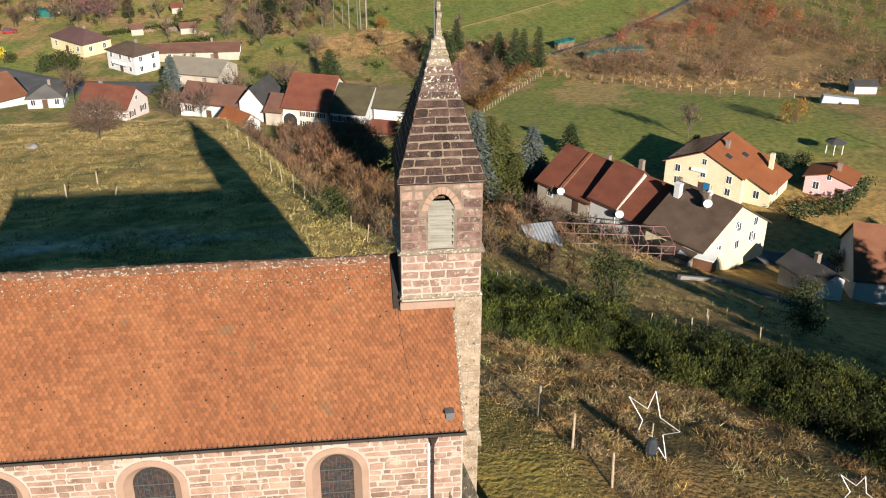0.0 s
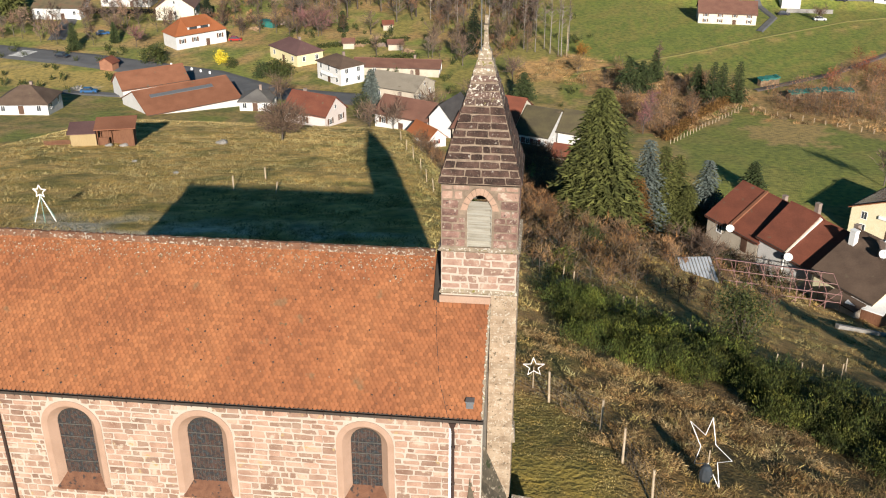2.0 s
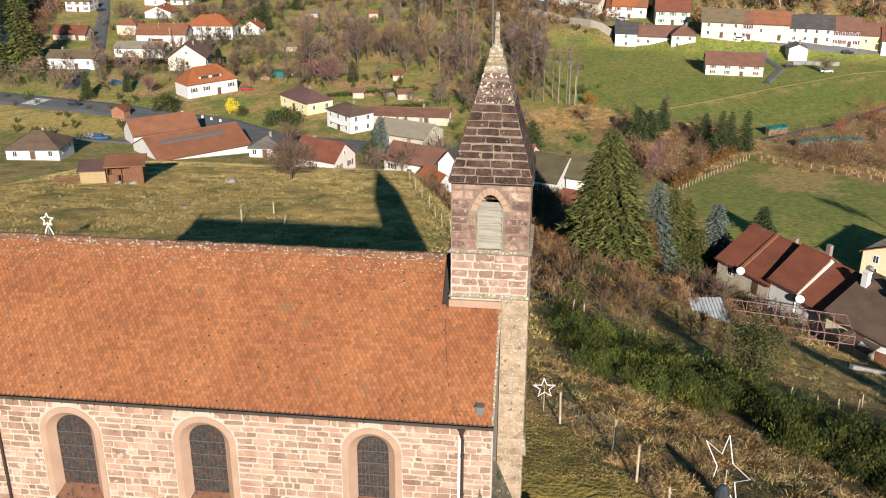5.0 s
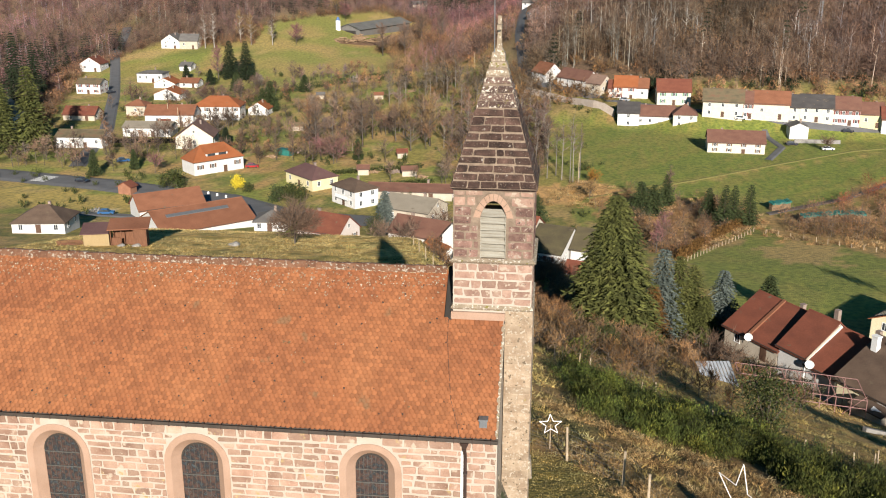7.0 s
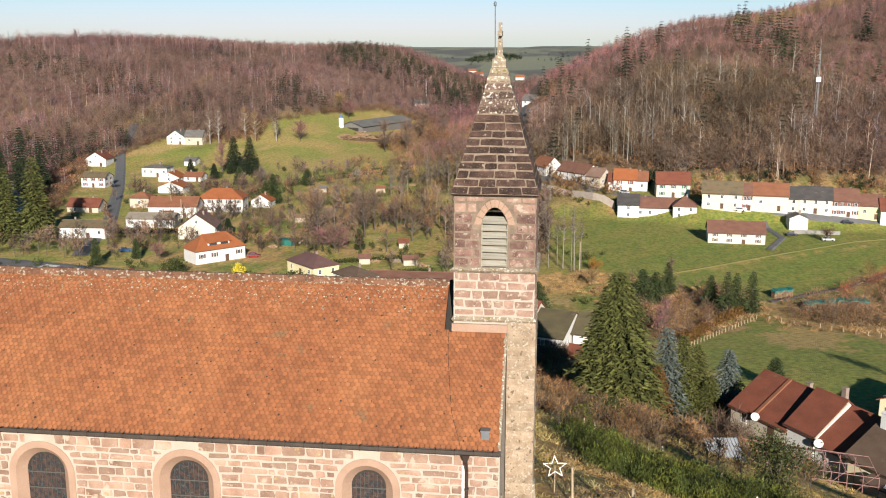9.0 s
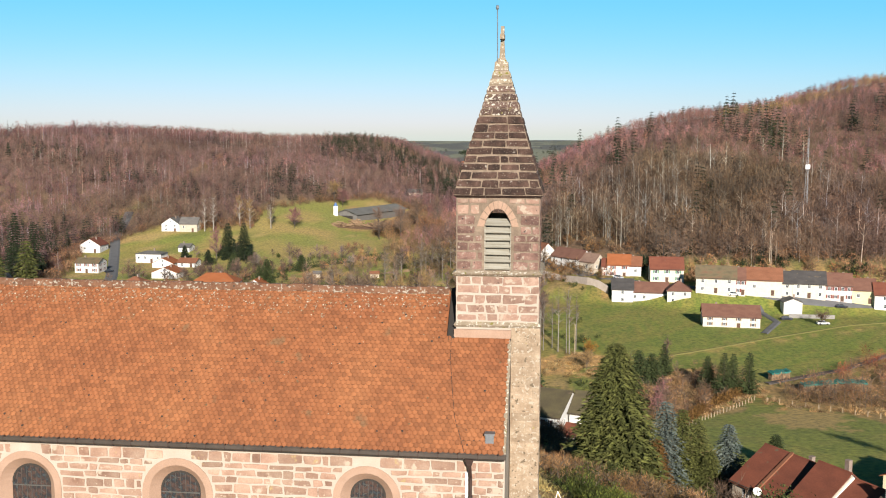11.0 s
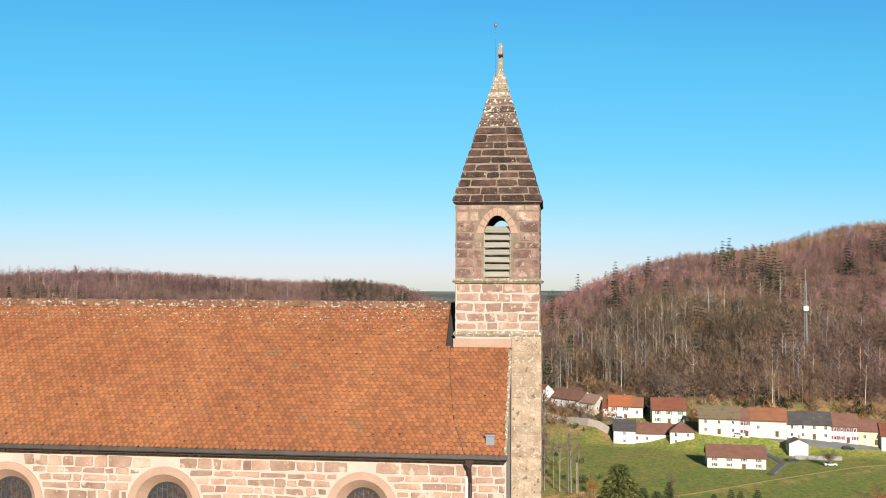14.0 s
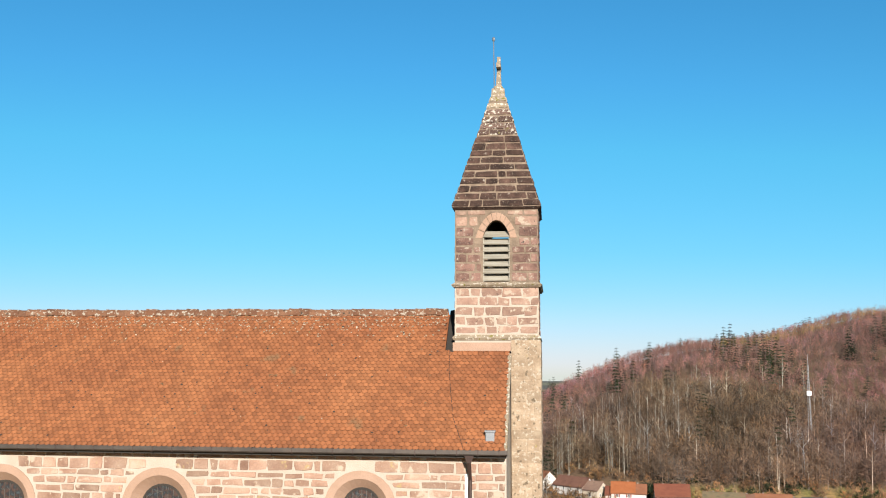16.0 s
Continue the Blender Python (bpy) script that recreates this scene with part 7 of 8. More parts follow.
house(-122, 231, ground(-121, 231), -12, 4.2, 3, 2.4, 1.2, "y", "hut_boards", "red", 0, 0, "small reddish wooden garden hut", "hut")
gz = thing("gazebo", (89, 129, ground(90, 129)), "small white garden gazebo on the lawn", "gazebo")
for k in range(6):
    part("post", Shape().rod((1.6 * math.cos(1.047 * k), 1.6 * math.sin(1.047 * k), -0.5), (1.6 * math.cos(1.047 * k), 1.6 * math.sin(1.047 * k), 2.1), 0.07, n=5), M_FRAME, gz)
part("roof", Shape().rod((0, 0, 2.1), (0, 0, 2.9), 2.0, 0.1, n=6), ROOFS["slate"], gz)
boat = thing("white_trailer", (105, 166, ground(107, 166)), "white covered trailer at the edge of the scrub", "trailer", turn=-12)
part("cover", Shape().hexa([(0, 0, 0.3), (8, 0, 0.3), (8, 2, 0.3), (0, 2, 0.3), (0.4, 0.3, 1.9), (7.8, 0.3, 1.3), (7.8, 1.7, 1.3), (0.4, 1.7, 1.9)]), M_SHEET, boat)
part("wheel", Shape().rod((4, -0.1, 0.3), (4, 2.1, 0.3), 0.35, n=10), M_TYRE, boat)


CAR_PAINT = {k: material(k + "_car_paint", [c, c], 1, 0.25, 0, metal=0.2) for k, c in (("dark", (0.02, 0.022, 0.03)), ("blue", (0.03, 0.09, 0.2)), ("white", (0.6, 0.6, 0.6)), ("red", (0.3, 0.02, 0.02)), ("silver", (0.35, 0.37, 0.4)))}


def car(x, y, turn, paint, where):
    root = thing("car", (x, y, ground(x, y) + (0.32 if "road" in where else 0.05)), paint + " car parked " + where, "car", "cars", turn=turn)
    body = Shape().hexa([(-2.1, -0.85, 0.3), (2.1, -0.85, 0.3), (2.1, 0.85, 0.3), (-2.1, 0.85, 0.3), (-2.05, -0.82, 0.85), (2.05, -0.82, 0.8), (2.05, 0.82, 0.8), (-2.05, 0.82, 0.85)])
    part("body", body, CAR_PAINT[paint], root)
    part("cabin", Shape().hexa([(-1.7, -0.78, 0.84), (1.0, -0.78, 0.84), (1.0, 0.78, 0.84), (-1.7, 0.78, 0.84), (-1.3, -0.65, 1.38), (0.4, -0.65, 1.38), (0.4, 0.65, 1.38), (-1.3, 0.65, 1.38)]), M_PANE, root)
    part("roof", Shape().box((-1.28, -0.64, 1.381), (0.38, 0.64, 1.43)), CAR_PAINT[paint], root)
    for wx in (-1.3, 1.3):
        for wy in (-0.8, 0.8):
            part("wheel", Shape().rod((wx, wy - 0.1, 0.31), (wx, wy + 0.1, 0.31), 0.31, n=10), M_TYRE, root)


for c in ((-138.2, 241.8, -12, "dark", "on the village road"), (-138.3, 270.9, 30, "blue", "by a garden"), (-93.7, 268.2, 10, "red", "beside the orange-roofed house"), (-137.3, 341.5, 8, "silver", "before the school"),
          (71.8, 349.5, -10, "white", "on the street road"), (65.0, 351.5, -10, "blue", "on the street road"), (86.2, 326.5, 5, "dark", "near the farmhouse"), (30, 379, -35, "silver", "on the street road"),
          (110, 344.5, -10, "dark", "on the street road"), (-113, 204, 10, "blue", "on the yard road"), (96.9, 319.3, 5, "white", "on the meadow's edge"), (-205, 408, 60, "dark", "on the lane road")):
    car(*c)


# ---- single trees ----
def planted(name, label, x, y, tmpl, mats, scale=1.0, turn=0.0, group="", category="tree"):
    root = thing(name, (x, y, ground(x, y) - 0.1), label, category, group)
    for g, pn in ((0, "trunk"), (1, "crown")):
        v, f = tmpl[g]
        me = fast_mesh(pn, (v * scale) @ rot_z(turn).T, f)
        set_tone(me, np.ones((len(me.vertices), 3)))
        me.materials.append(mats[g])
        part(pn, me, mats[g], root)
    return root


def leafy(seed, h, rad, n=1500, size=0.16, low=0.15, wide=1.0):
    """A crown of many small leaves in uneven clumps, with stems."""
    r = np.random.RandomState(seed)
    k = 16
    cc = r.normal(size=(k, 3))
    cc /= np.linalg.norm(cc, axis=1, keepdims=True)
    cc = cc * np.array([rad * 0.6 * wide, rad * 0.6 * wide, h * (1 - low) * 0.34]) + np.array([0, 0, h * (0.5 + low / 2)])
    pick = r.randint(0, k, n)
    c = cc[pick] + r.normal(size=(n, 3)) * rad * 0.20
    c[:, 2] = np.clip(c[:, 2], h * low * 0.6, h * 1.03)
    stems = [limb((0, 0, -0.5), (0, 0, h * 0.5), 0.03 * h * 0.6, 0.05)] + [limb((0, 0, h * 0.15), q, 0.06, 0.02) for q in cc]
    return join(stems), leaves(r, c, np.full(n, size))


planted("spruce", "huge dense dark green spruce on the slope", 12.2, 104.0, conifer(31, 21.5, 7.4, 46, 22, 1, 0.42, 14, 0.42, 0.58), (M_BARK, M_SPRUCE))
for i, (x, y, h, rd, ma, lab, nm) in enumerate((
        (20.2, 112.5, 15.2, 3.3, M_BLUE, "tall blue-grey spruce beside the red roofs", "blue_spruce"), (29.8, 115.0, 12.6, 3.2, M_BLUE, "blue-grey spruce at the garden's edge", "blue_spruce"),
        (22.9, 114.3, 14.4, 3.2, M_SPRUCE, "green spruce in a close row", "spruce"), (25.4, 116.0, 12.8, 3.0, M_SPRUCE, "green spruce in a close row", "spruce"), (27.0, 113.2, 8.4, 2.6, M_SPRUCE, "smaller green spruce before the row", "spruce"),
        (18.8, 110.2, 9.2, 2.5, M_RUST, "rust-brown cypress below the big spruce", "cypress"), (-38.4, 199.8, 10.2, 3.0, M_BLUE, "silvery blue spruce by the road", "blue_spruce"),
        (-177, 286, 30, 7.0, M_SPRUCE, "very tall dark spruce by the low houses", "spruce"), (-184, 279, 27, 6.0, M_SPRUCE, "very tall dark spruce by the low houses", "spruce"), (-203, 306, 33, 6.5, M_FIR, "very tall dark spruce by the low houses", "spruce"),
        (-194, 296, 26, 5.5, M_FIR, "tall dark fir by the low houses", "fir_tree"), (-163, 456, 19.7, 5.0, M_FIR, "dark fir of a pair on the meadow", "fir_tree"), (-154, 454, 20.2, 5.0, M_FIR, "dark fir of a pair on the meadow", "fir_tree"),
        (-18, 262, 14, 3.4, M_FIR, "dark fir beside the birches", "fir_tree"), (-113, 300, 7, 2, M_FIR, "small dark fir in a garden", "fir_tree"), (-182, 445, 9, 2.6, M_FIR, "small dark fir near the modern house", "fir_tree"), (-168, 440, 8, 2.4, M_FIR, "small dark fir near the modern house", "fir_tree"), (-150, 425, 9, 3.6, M_THUJA, "broad green conifer in a garden", "fir_tree"))):
    planted(nm, lab, x, y, conifer(40 + i, h, rd * (1.3 if y < 130 else 1), 30 if y < 130 else 24, 13 if y < 130 else 12, 1, 0.35, 7 if y < 130 else 6, 0.5 if y < 130 else 0.75, 0.6), (M_BARK, ma), turn=i)
for i, (x, y, h, rd) in enumerate(((43.4, 224.3, 9.2, 2.4), (46.4, 217.4, 11.5, 3.0), (49.0, 219.2, 11.0, 2.7), (53.0, 219.4, 11.4, 2.8), (26.0, 226, 10, 4.0), (29.5, 227, 9.0, 3.6), (33.8, 237.5, 9.4, 2.6), (-138.6, 251, 8.9, 2.2), (-130, 261, 6.9, 1.4), (62.0, 127.5, 5.5, 1.8), (41.5, 136, 6, 2.4), (-1.5, 215, 8, 3.5))):
    planted("thuja", "dense dark green columnar thuja", x, y, conifer(70 + i, h, rd, 22, 10, 1, -0.25, 5, 0.75), (M_BARK, M_THUJA), group="thujas", turn=i)
for i, (x, y, h, sp) in enumerate(((3.2, 270, 17, 2.6), (5, 264.5, 21, 2.8), (7.5, 262.7, 23, 2.8), (8.4, 262, 20.5, 2.6), (0.5, 266, 19, 3), (-3, 269, 16, 3), (10.5, 268, 18, 2.4))):
    planted("birch", "tall bare birch with pale bark", x, y, bare_tree(90 + i, h, sp, 130, 0.10, 0.4, 0.2), (M_BIRCH, M_TWIG), group="birches", turn=i)
planted("knoll_tree", "small bare bushy tree on the knoll's crest", -30.4, 88.4, wood_tree(101, 5.4, 4.0, 0.22, 3000, 0.085, 16, 0.2), (M_BARK, M_TWIG))
r = np.random.RandomState(77)
for i, (x, y, h, sp, ma) in enumerate(((-77.8, 289, 20, 5.5, M_TWIG), (-69, 277, 9.3, 6, M_TWIG), (-65, 305, 18, 5, M_TWIG), (-55, 316, 13, 4, M_TWIG), (-41.6, 309, 16, 5.5, M_TWIG_GOLD), (-47, 300, 12, 5, M_TWIG), (-42.3, 304, 9.4, 3.4, M_TWIG_RED), (-133, 269, 5.5, 4.2, M_TWIG),
                                       (-60, 195.6, 7.2, 5.2, M_TWIG), (-22, 186, 7, 5, M_TWIG), (-34, 172, 6.5, 4.5, M_TWIG), (-29, 174, 6.0, 4.2, M_TWIG), (26.2, 182, 8, 2.4, M_TWIG_PURPLE), (28, 188, 6, 3.4, M_TWIG), (-121.8, 257.5, 6, 4.0, M_TWIG_PURPLE), (66, 142, 7, 3.0, M_TWIG), (-12, 196, 8, 5.5, M_TWIG), (-148, 282, 6, 4.5, M_TWIG), (66, 82, 4.2, 2.6, M_TWIG), (24.5, 88, 5.0, 3.0, M_TWIG), (26, 84, 4.5, 2.8, M_TWIG), (29, 196, 8.5, 2.4, M_TWIG_PURPLE), (34.5, 238, 12, 2.0, M_TWIG), (-5, 232, 7, 4, M_TWIG), (-20, 247, 9, 4.5, M_TWIG), (-30, 262, 8, 4.5, M_TWIG), (13, 243, 5.5, 3, M_TWIG_GOLD), (96, 318, 4, 4, M_TWIG))):
    planted("bare_tree", "bare leafless garden tree", x, y, bare_tree(110 + i, h, sp, 260, 0.075 if y < 130 else 0.13, 0.25, 0.02 * h), (M_BARK, ma), group="bare garden trees", turn=i)
for i, (x, y, h, rd, ma, n, sz, lab) in enumerate(((20.3, 38.0, 5.6, 2.9, M_LEAF, 3800, 0.12, "round evergreen tree above the dark broom"), (40.6, 43.7, 5.8, 2.7, M_LEAF, 2600, 0.12, "olive-green leafy tree on the lower slope"), (-108.7, 238.2, 5.6, 4.6, M_LEAF, 1600, 0.3, "broad clipped green bush by the road"),
                                               (-89.8, 242, 3.8, 2.4, M_YELLOW, 900, 0.25, "bright yellow shrub on a lawn"), (-69, 227, 5.6, 4.4, M_LEAF, 1600, 0.28, "round yellow-green shrub by the road"), (-73.5, 228, 4.8, 3.2, M_THUJA, 1200, 0.28, "dark green round shrub by the road"),
                                               (90.2, 148, 6.2, 3.4, M_ORANGE, 900, 0.2, "small orange autumn tree on the meadow"), (15, 262, 5, 2.6, M_ORANGE, 700, 0.22, "small orange shrub beside the birches"), (-86, 238, 2.6, 2.4, M_LEAF, 700, 0.2, "low clipped green bush"), (-40, 195, 4.5, 3.0, M_LEAF, 900, 0.2, "rounded green garden bush"),
                                               (76, 121, 3, 2.2, M_THUJA, 900, 0.16, "round clipped shrub in a garden"), (80, 123, 2.6, 2.0, M_THUJA, 900, 0.16, "round clipped shrub in a garden"), (6.2, 50.5, 3.2, 1.6, M_BROOM, 1200, 0.14, "dark green bush on the slope"), (9.5, 68, 3.8, 1.8, M_LEAF, 1400, 0.12, "green bush in brown scrub"), (-2.5, 45, 2.8, 2.2, M_LEAF, 1500, 0.12, "green bush by the knoll fence"))):
    planted("leafy_shrub", lab, x, y, leafy(140 + i, h, rd, n, sz, 0.06), (M_BARK, ma), category="shrub")


for i, (x, y, h, sp, ma, lab) in enumerate(((-63.9, 318.3, 17.5, 3.2, M_TWIG, "tall narrow bare poplar in a garden"), (-67.7, 323.4, 14, 2.8, M_TWIG, "tall narrow bare poplar in a garden"), (-81.9, 296.1, 18.5, 6.0, M_TWIG_RED, "large rounded red-brown bare tree"), (-45.3, 326.4, 14.9, 6.5, M_TWIG_GOLD, "broad golden willow with fine twigs"),
                                          (-52.5, 323.3, 13.5, 6.0, M_TWIG_GOLD, "broad golden willow with fine twigs"), (-59.5, 336.2, 11, 4.5, M_TWIG_GOLD, "golden willow with fine twigs"), (-68.4, 278.5, 8.0, 6.2, M_TWIG_PURPLE, "low rounded pinkish-brown tree"), (-75, 283, 6.7, 4.5, M_TWIG_PURPLE, "low rounded pinkish-brown tree"),
                                          (-100.7, 546.4, 20, 7, M_TWIG, "large spreading bare tree near the sawmill"), (-88, 550, 20, 8, M_TWIG, "large spreading bare tree near the sawmill"), (-86, 606, 20, 7, M_TWIG, "large bare tree near the sawmill"), (-72, 600, 22, 7, M_TWIG, "large bare tree near the sawmill"), (-76, 570, 10, 8, M_TWIG_RED, "low russet tree by the lane"),
                                          (-66, 560, 9, 7, M_TWIG_RED, "low russet tree by the lane"), (-198, 518, 22.5, 3.6, M_TWIG, "tall pale poplar at the wood's foot"), (-193, 519, 24, 3.6, M_TWIG, "tall pale poplar at the wood's foot"), (-182.5, 535, 19, 4.2, M_TWIG_GOLD, "tall pale poplar at the wood's foot"), (-175, 531, 19, 4.2, M_TWIG_GOLD, "tall pale poplar at the wood's foot"),
                                          (-164, 536.5, 18, 3.8, M_TWIG, "tall pale poplar on the pasture"), (-151.8, 545, 12, 6.0, M_TWIG_PURPLE, "dark rounded bare tree on the pasture"), (-150, 646, 15, 7, M_TWIG_GOLD, "broad yellowish tree behind the sawmill"), (-143, 640, 12, 6, M_TWIG_PURPLE, "dark purple tree behind the sawmill"), (-168, 452, 18, 4.0, M_TWIG_PURPLE, "dark bare tree beside two firs"))):
    planted("bare_tree", lab, x, y, bare_tree(310 + i, h, sp, 420, 0.13 if y < 400 else 0.2, 0.2, 0.016 * h), (M_PALE if "pale" in lab else M_BARK, ma), group="valley trees", turn=i)
for i, (x, y, h, rd) in enumerate(((-117.4, 370.5, 13.5, 4.0), (-121, 372, 10, 3.2), (-116.5, 425, 8.5, 3.2), (-62.3, 283.7, 7.3, 1.7), (-228, 383, 27, 5.5), (-238, 385, 31, 6.0), (-246, 380, 26, 5.5), (-216, 345, 22, 5.0))):
    planted("fir_tree", "tall dark fir at the wood's edge" if h > 20 else "olive-green columnar conifer in a garden", x, y, conifer(350 + i, h, rd, 24, 11, 1, 0.3 if h > 20 else -0.2, 6, 0.8, 0.7), (M_BARK, M_FIR if h > 20 else M_THUJA), turn=i)


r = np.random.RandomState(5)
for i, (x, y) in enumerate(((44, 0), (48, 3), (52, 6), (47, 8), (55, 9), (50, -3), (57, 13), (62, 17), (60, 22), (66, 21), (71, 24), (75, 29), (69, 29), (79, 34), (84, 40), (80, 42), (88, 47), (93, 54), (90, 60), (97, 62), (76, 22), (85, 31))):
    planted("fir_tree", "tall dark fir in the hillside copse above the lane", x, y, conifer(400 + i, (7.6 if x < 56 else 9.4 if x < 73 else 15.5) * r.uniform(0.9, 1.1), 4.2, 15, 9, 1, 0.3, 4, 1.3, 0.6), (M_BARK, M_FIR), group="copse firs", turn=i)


# ---- scrub, bracken and grass ----
def clump(seed, n, h, sp, width, lean=0.5):
    r = np.random.RandomState(seed)
    base = np.stack([r.normal(size=n) * sp * 0.4, r.normal(size=n) * sp * 0.4, np.zeros(n) - 0.05], 1)
    way = np.stack([base[:, 0] / sp + r.normal(size=n) * lean, base[:, 1] / sp + r.normal(size=n) * lean, np.ones(n)], 1)
    return None, blades(r, base, way, h * r.uniform(0.5, 1.1, n), np.full(n, width))


def bush(seed, n, h, sp, size):
    """A shrub of fine upright green sprays: blades from clumped points."""
    r = np.random.RandomState(seed)
    cc = np.stack([r.normal(size=7) * sp * 0.45, r.normal(size=7) * sp * 0.45, r.uniform(0.25, 0.75, 7) * h], 1)
    b = cc[r.randint(0, 7, n)] + r.normal(size=(n, 3)) * np.array([sp * 0.2, sp * 0.2, h * 0.16])
    way = np.stack([r.normal(size=n) * 0.5, r.normal(size=n) * 0.5, np.ones(n)], 1)
    return None, blades(r, b, way, r.uniform(0.5, 1.2, n) * size, np.full(n, size * 0.28))


broom_area = inside([(6.0, 21.5), (11.4, 21.8), (15.2, 19.9), (19.1, 17.3), (22.0, 14.0), (24.1, 10.8), (26.0, 3.0), (48, 0), (52, 18), (37.5, 25.7), (31, 28.5), (25.5, 29.5), (20.5, 33.5), (15.7, 37.5), (9.8, 40.5), (4.0, 41)])
spread("dense band of dark green broom on the hillside", "broom", "shrubs", [bush(s, 340, 1.25, 1.05, 0.20) for s in range(5)],
       spots_in(31, 2, 52, 0, 42, 3200, lambda x, y: broom_area(x, y) & (wob(x, y, 4, 1.0) > -0.27)), 32, (M_BROOM, M_BROOM))
lawn_side = lambda x, y: (x > 8.2 + 0.0 * y) | (y > 11.5) | (x + 0.45 * y > 9.6)
spread("dry straw-coloured bracken and grass on the slope", "bracken", "bracken", [clump(s, 190, 0.22, 0.75, 0.026, 1.7) for s in range(5)],
       spots_in(33, 3, 34, 0, 60, 8500, lambda x, y: ~broom_area(x, y) & lawn_side(x, y) & (y < 23 + 0.2 * x) & (wob(x, y, 3.4, 2.0) > -0.02)), 34, (M_BRACKEN, M_BRACKEN))
spread("green-brown tussocks on the slope", "tussocks", "grass", [clump(s, 44, 0.34, 0.6, 0.035, 1.0) for s in range(4)],
       spots_in(35, -4, 45, 1, 105, 3600, lambda x, y: ~broom_area(x, y) & lawn_side(x, y)), 36, (M_TUFT, M_TUFT))
spread("dry tufted grass on the knoll", "knoll_grass", "grass", [clump(s, 15, 0.27, 0.6, 0.055, 1.1) for s in range(5)],
       spots_in(37, -75, 0, 16, 112, 24000, lambda x, y: (x < 1) & (x > -0.62 * (y + 42))), 38, (M_TUFT, M_TUFT))
spread("short lawn grass beside the church", "lawn_grass", "grass", [clump(s, 26, 0.12, 0.4, 0.025, 0.8) for s in range(4)],
       spots_in(39, 2.5, 11, -2, 13, 1500, lambda x, y: ~lawn_side(x, y)), 40, (M_TUFT, M_TUFT))
scrub = [bare_tree(s, 2.6, 1.3, 90, 0.05, 0.05, 0.04) for s in range(201, 206)]
spread("tangled russet-brown scrub below the knoll", "scrub", "shrubs", scrub,
       np.concatenate([spots_in(41, -16, 30, 44, 140, 1500, lambda x, y: (x > 2.5 - 0.30 * (y - 42)) & (x < 14 - 0.22 * (y - 80)) & (wob(x, y, 14, 1.0) > -0.15)),
                       spots_in(46, -16, 8, 92, 158, 900, lambda x, y: (x > -15 + 0.02 * y) & (wob(x, y, 14, 1.0) > -0.5)),
                       spots_in(42, 10, 30, 62, 96, 260, lambda x, y: (wob(x, y, 10, 4.0) > 0.1) & (x - 10 > (y - 92) * -0.1))]), 43, (M_BARK, M_TWIG_RED))
spread("red and straw scrub on fallow land beyond the field", "fallow_scrub", "shrubs", [wood_tree(s, 3.6, 2.0, 0.02, 60, 0.13, 3, 0.05) for s in range(211, 215)],
       spots_in(45, 55, 210, 175, 330, 3600, lambda x, y: (y > 207 - 0.42 * (x - 55) + 6) & (y < 236 + 0.9 * (x - 70)) & (x > 62) & (wob(x, y, 40, 2.0) > -0.55)), 46, (M_BARK, M_TWIG_RED))
spread("dry straw grass on the fallow land", "fallow_grass", "grass", [clump(s, 30, 1.1, 1.2, 0.12, 0.8) for s in range(4)],
       spots_in(47, 40, 180, 165, 230, 1500, lambda x, y: (np.abs(y - (212 - 0.42 * (x - 53))) < 9)), 48, (M_BRACKEN, M_BRACKEN))
spread("straw-coloured ditch grass below the meadow", "ditch_grass", "grass", [clump(s, 30, 0.9, 1.1, 0.12, 0.9) for s in range(4)],
       spots_in(81, -5, 60, 176, 266, 2600, lambda x, y: inside(((-4, 248), (10.6, 265), (25, 257), (33, 240), (46, 249), (58, 236), (58, 222), (31, 176), (21, 193), (15, 232), (-4, 235)))(x, y) & (wob(x, y, 10, 2.0) > -0.4)), 82, (M_BRACKEN, M_BRACKEN))
spread("brown leafless scrub round the thujas", "thuja_scrub", "shrubs", [wood_tree(s, 3.4, 1.6, 0.02, 80, 0.09, 5, 0.05) for s in range(291, 295)],
       spots_in(83, 13, 60, 176, 253, 330, lambda x, y: inside(((13, 231), (25, 253), (33, 238), (46, 249), (58, 236), (58, 222), (49, 219), (31, 176), (21, 193), (19, 215)))(x, y)), 84, (M_BARK, M_TWIG_RED))
spread("brown brambles at the foot of the wood across the valley", "valley_edge_scrub", "shrubs", [wood_tree(s, 4.5, 2.4, 0.02, 60, 0.2, 3, 0.06) for s in range(296, 299)],
       spots_in(85, -300, -90, 312, 740, 16000, lambda x, y: ((left_wood_at(x, y) > -11) & (left_wood_at(x, y) < 6)) | inside(((-190, 528), (-173, 530), (-180, 575), (-188, 575)))(x, y) | inside(((-108, 560), (-60, 520), (-30, 560), (-40, 700), (-100, 690)))(x, y)), 86, (M_BARK, M_TWIG_RED))
spread("red dogwood thicket on the fallow land", "dogwood", "shrubs", [wood_tree(s, 4.2, 2.0, 0.02, 90, 0.13, 4, 0.05) for s in range(301, 304)],
       spots_in(87, 78, 170, 215, 330, 420, lambda x, y: inside(((80, 238), (95, 266), (135, 312), (165, 290), (120, 222)))(x, y) & (wob(x, y, 22, 4.0) > -0.1)), 88, (M_DOGWOOD, M_DOGWOOD))
ru = np.random.RandomState(8)
along, out = ru.uniform(-24, 0, 90), ru.uniform(-6.5, -1.2, 90)
px, py = 39.93 + 0.5358 * along + 0.8443 * out, 87.12 - 0.8443 * along + 0.5358 * out
foot = np.stack([px, py, height(px, py)], 1)
spread("tangled bare garden bushes before the old houses", "garden_thicket", "shrubs", scrub, foot[:55], 71, (M_BARK, M_TWIG))
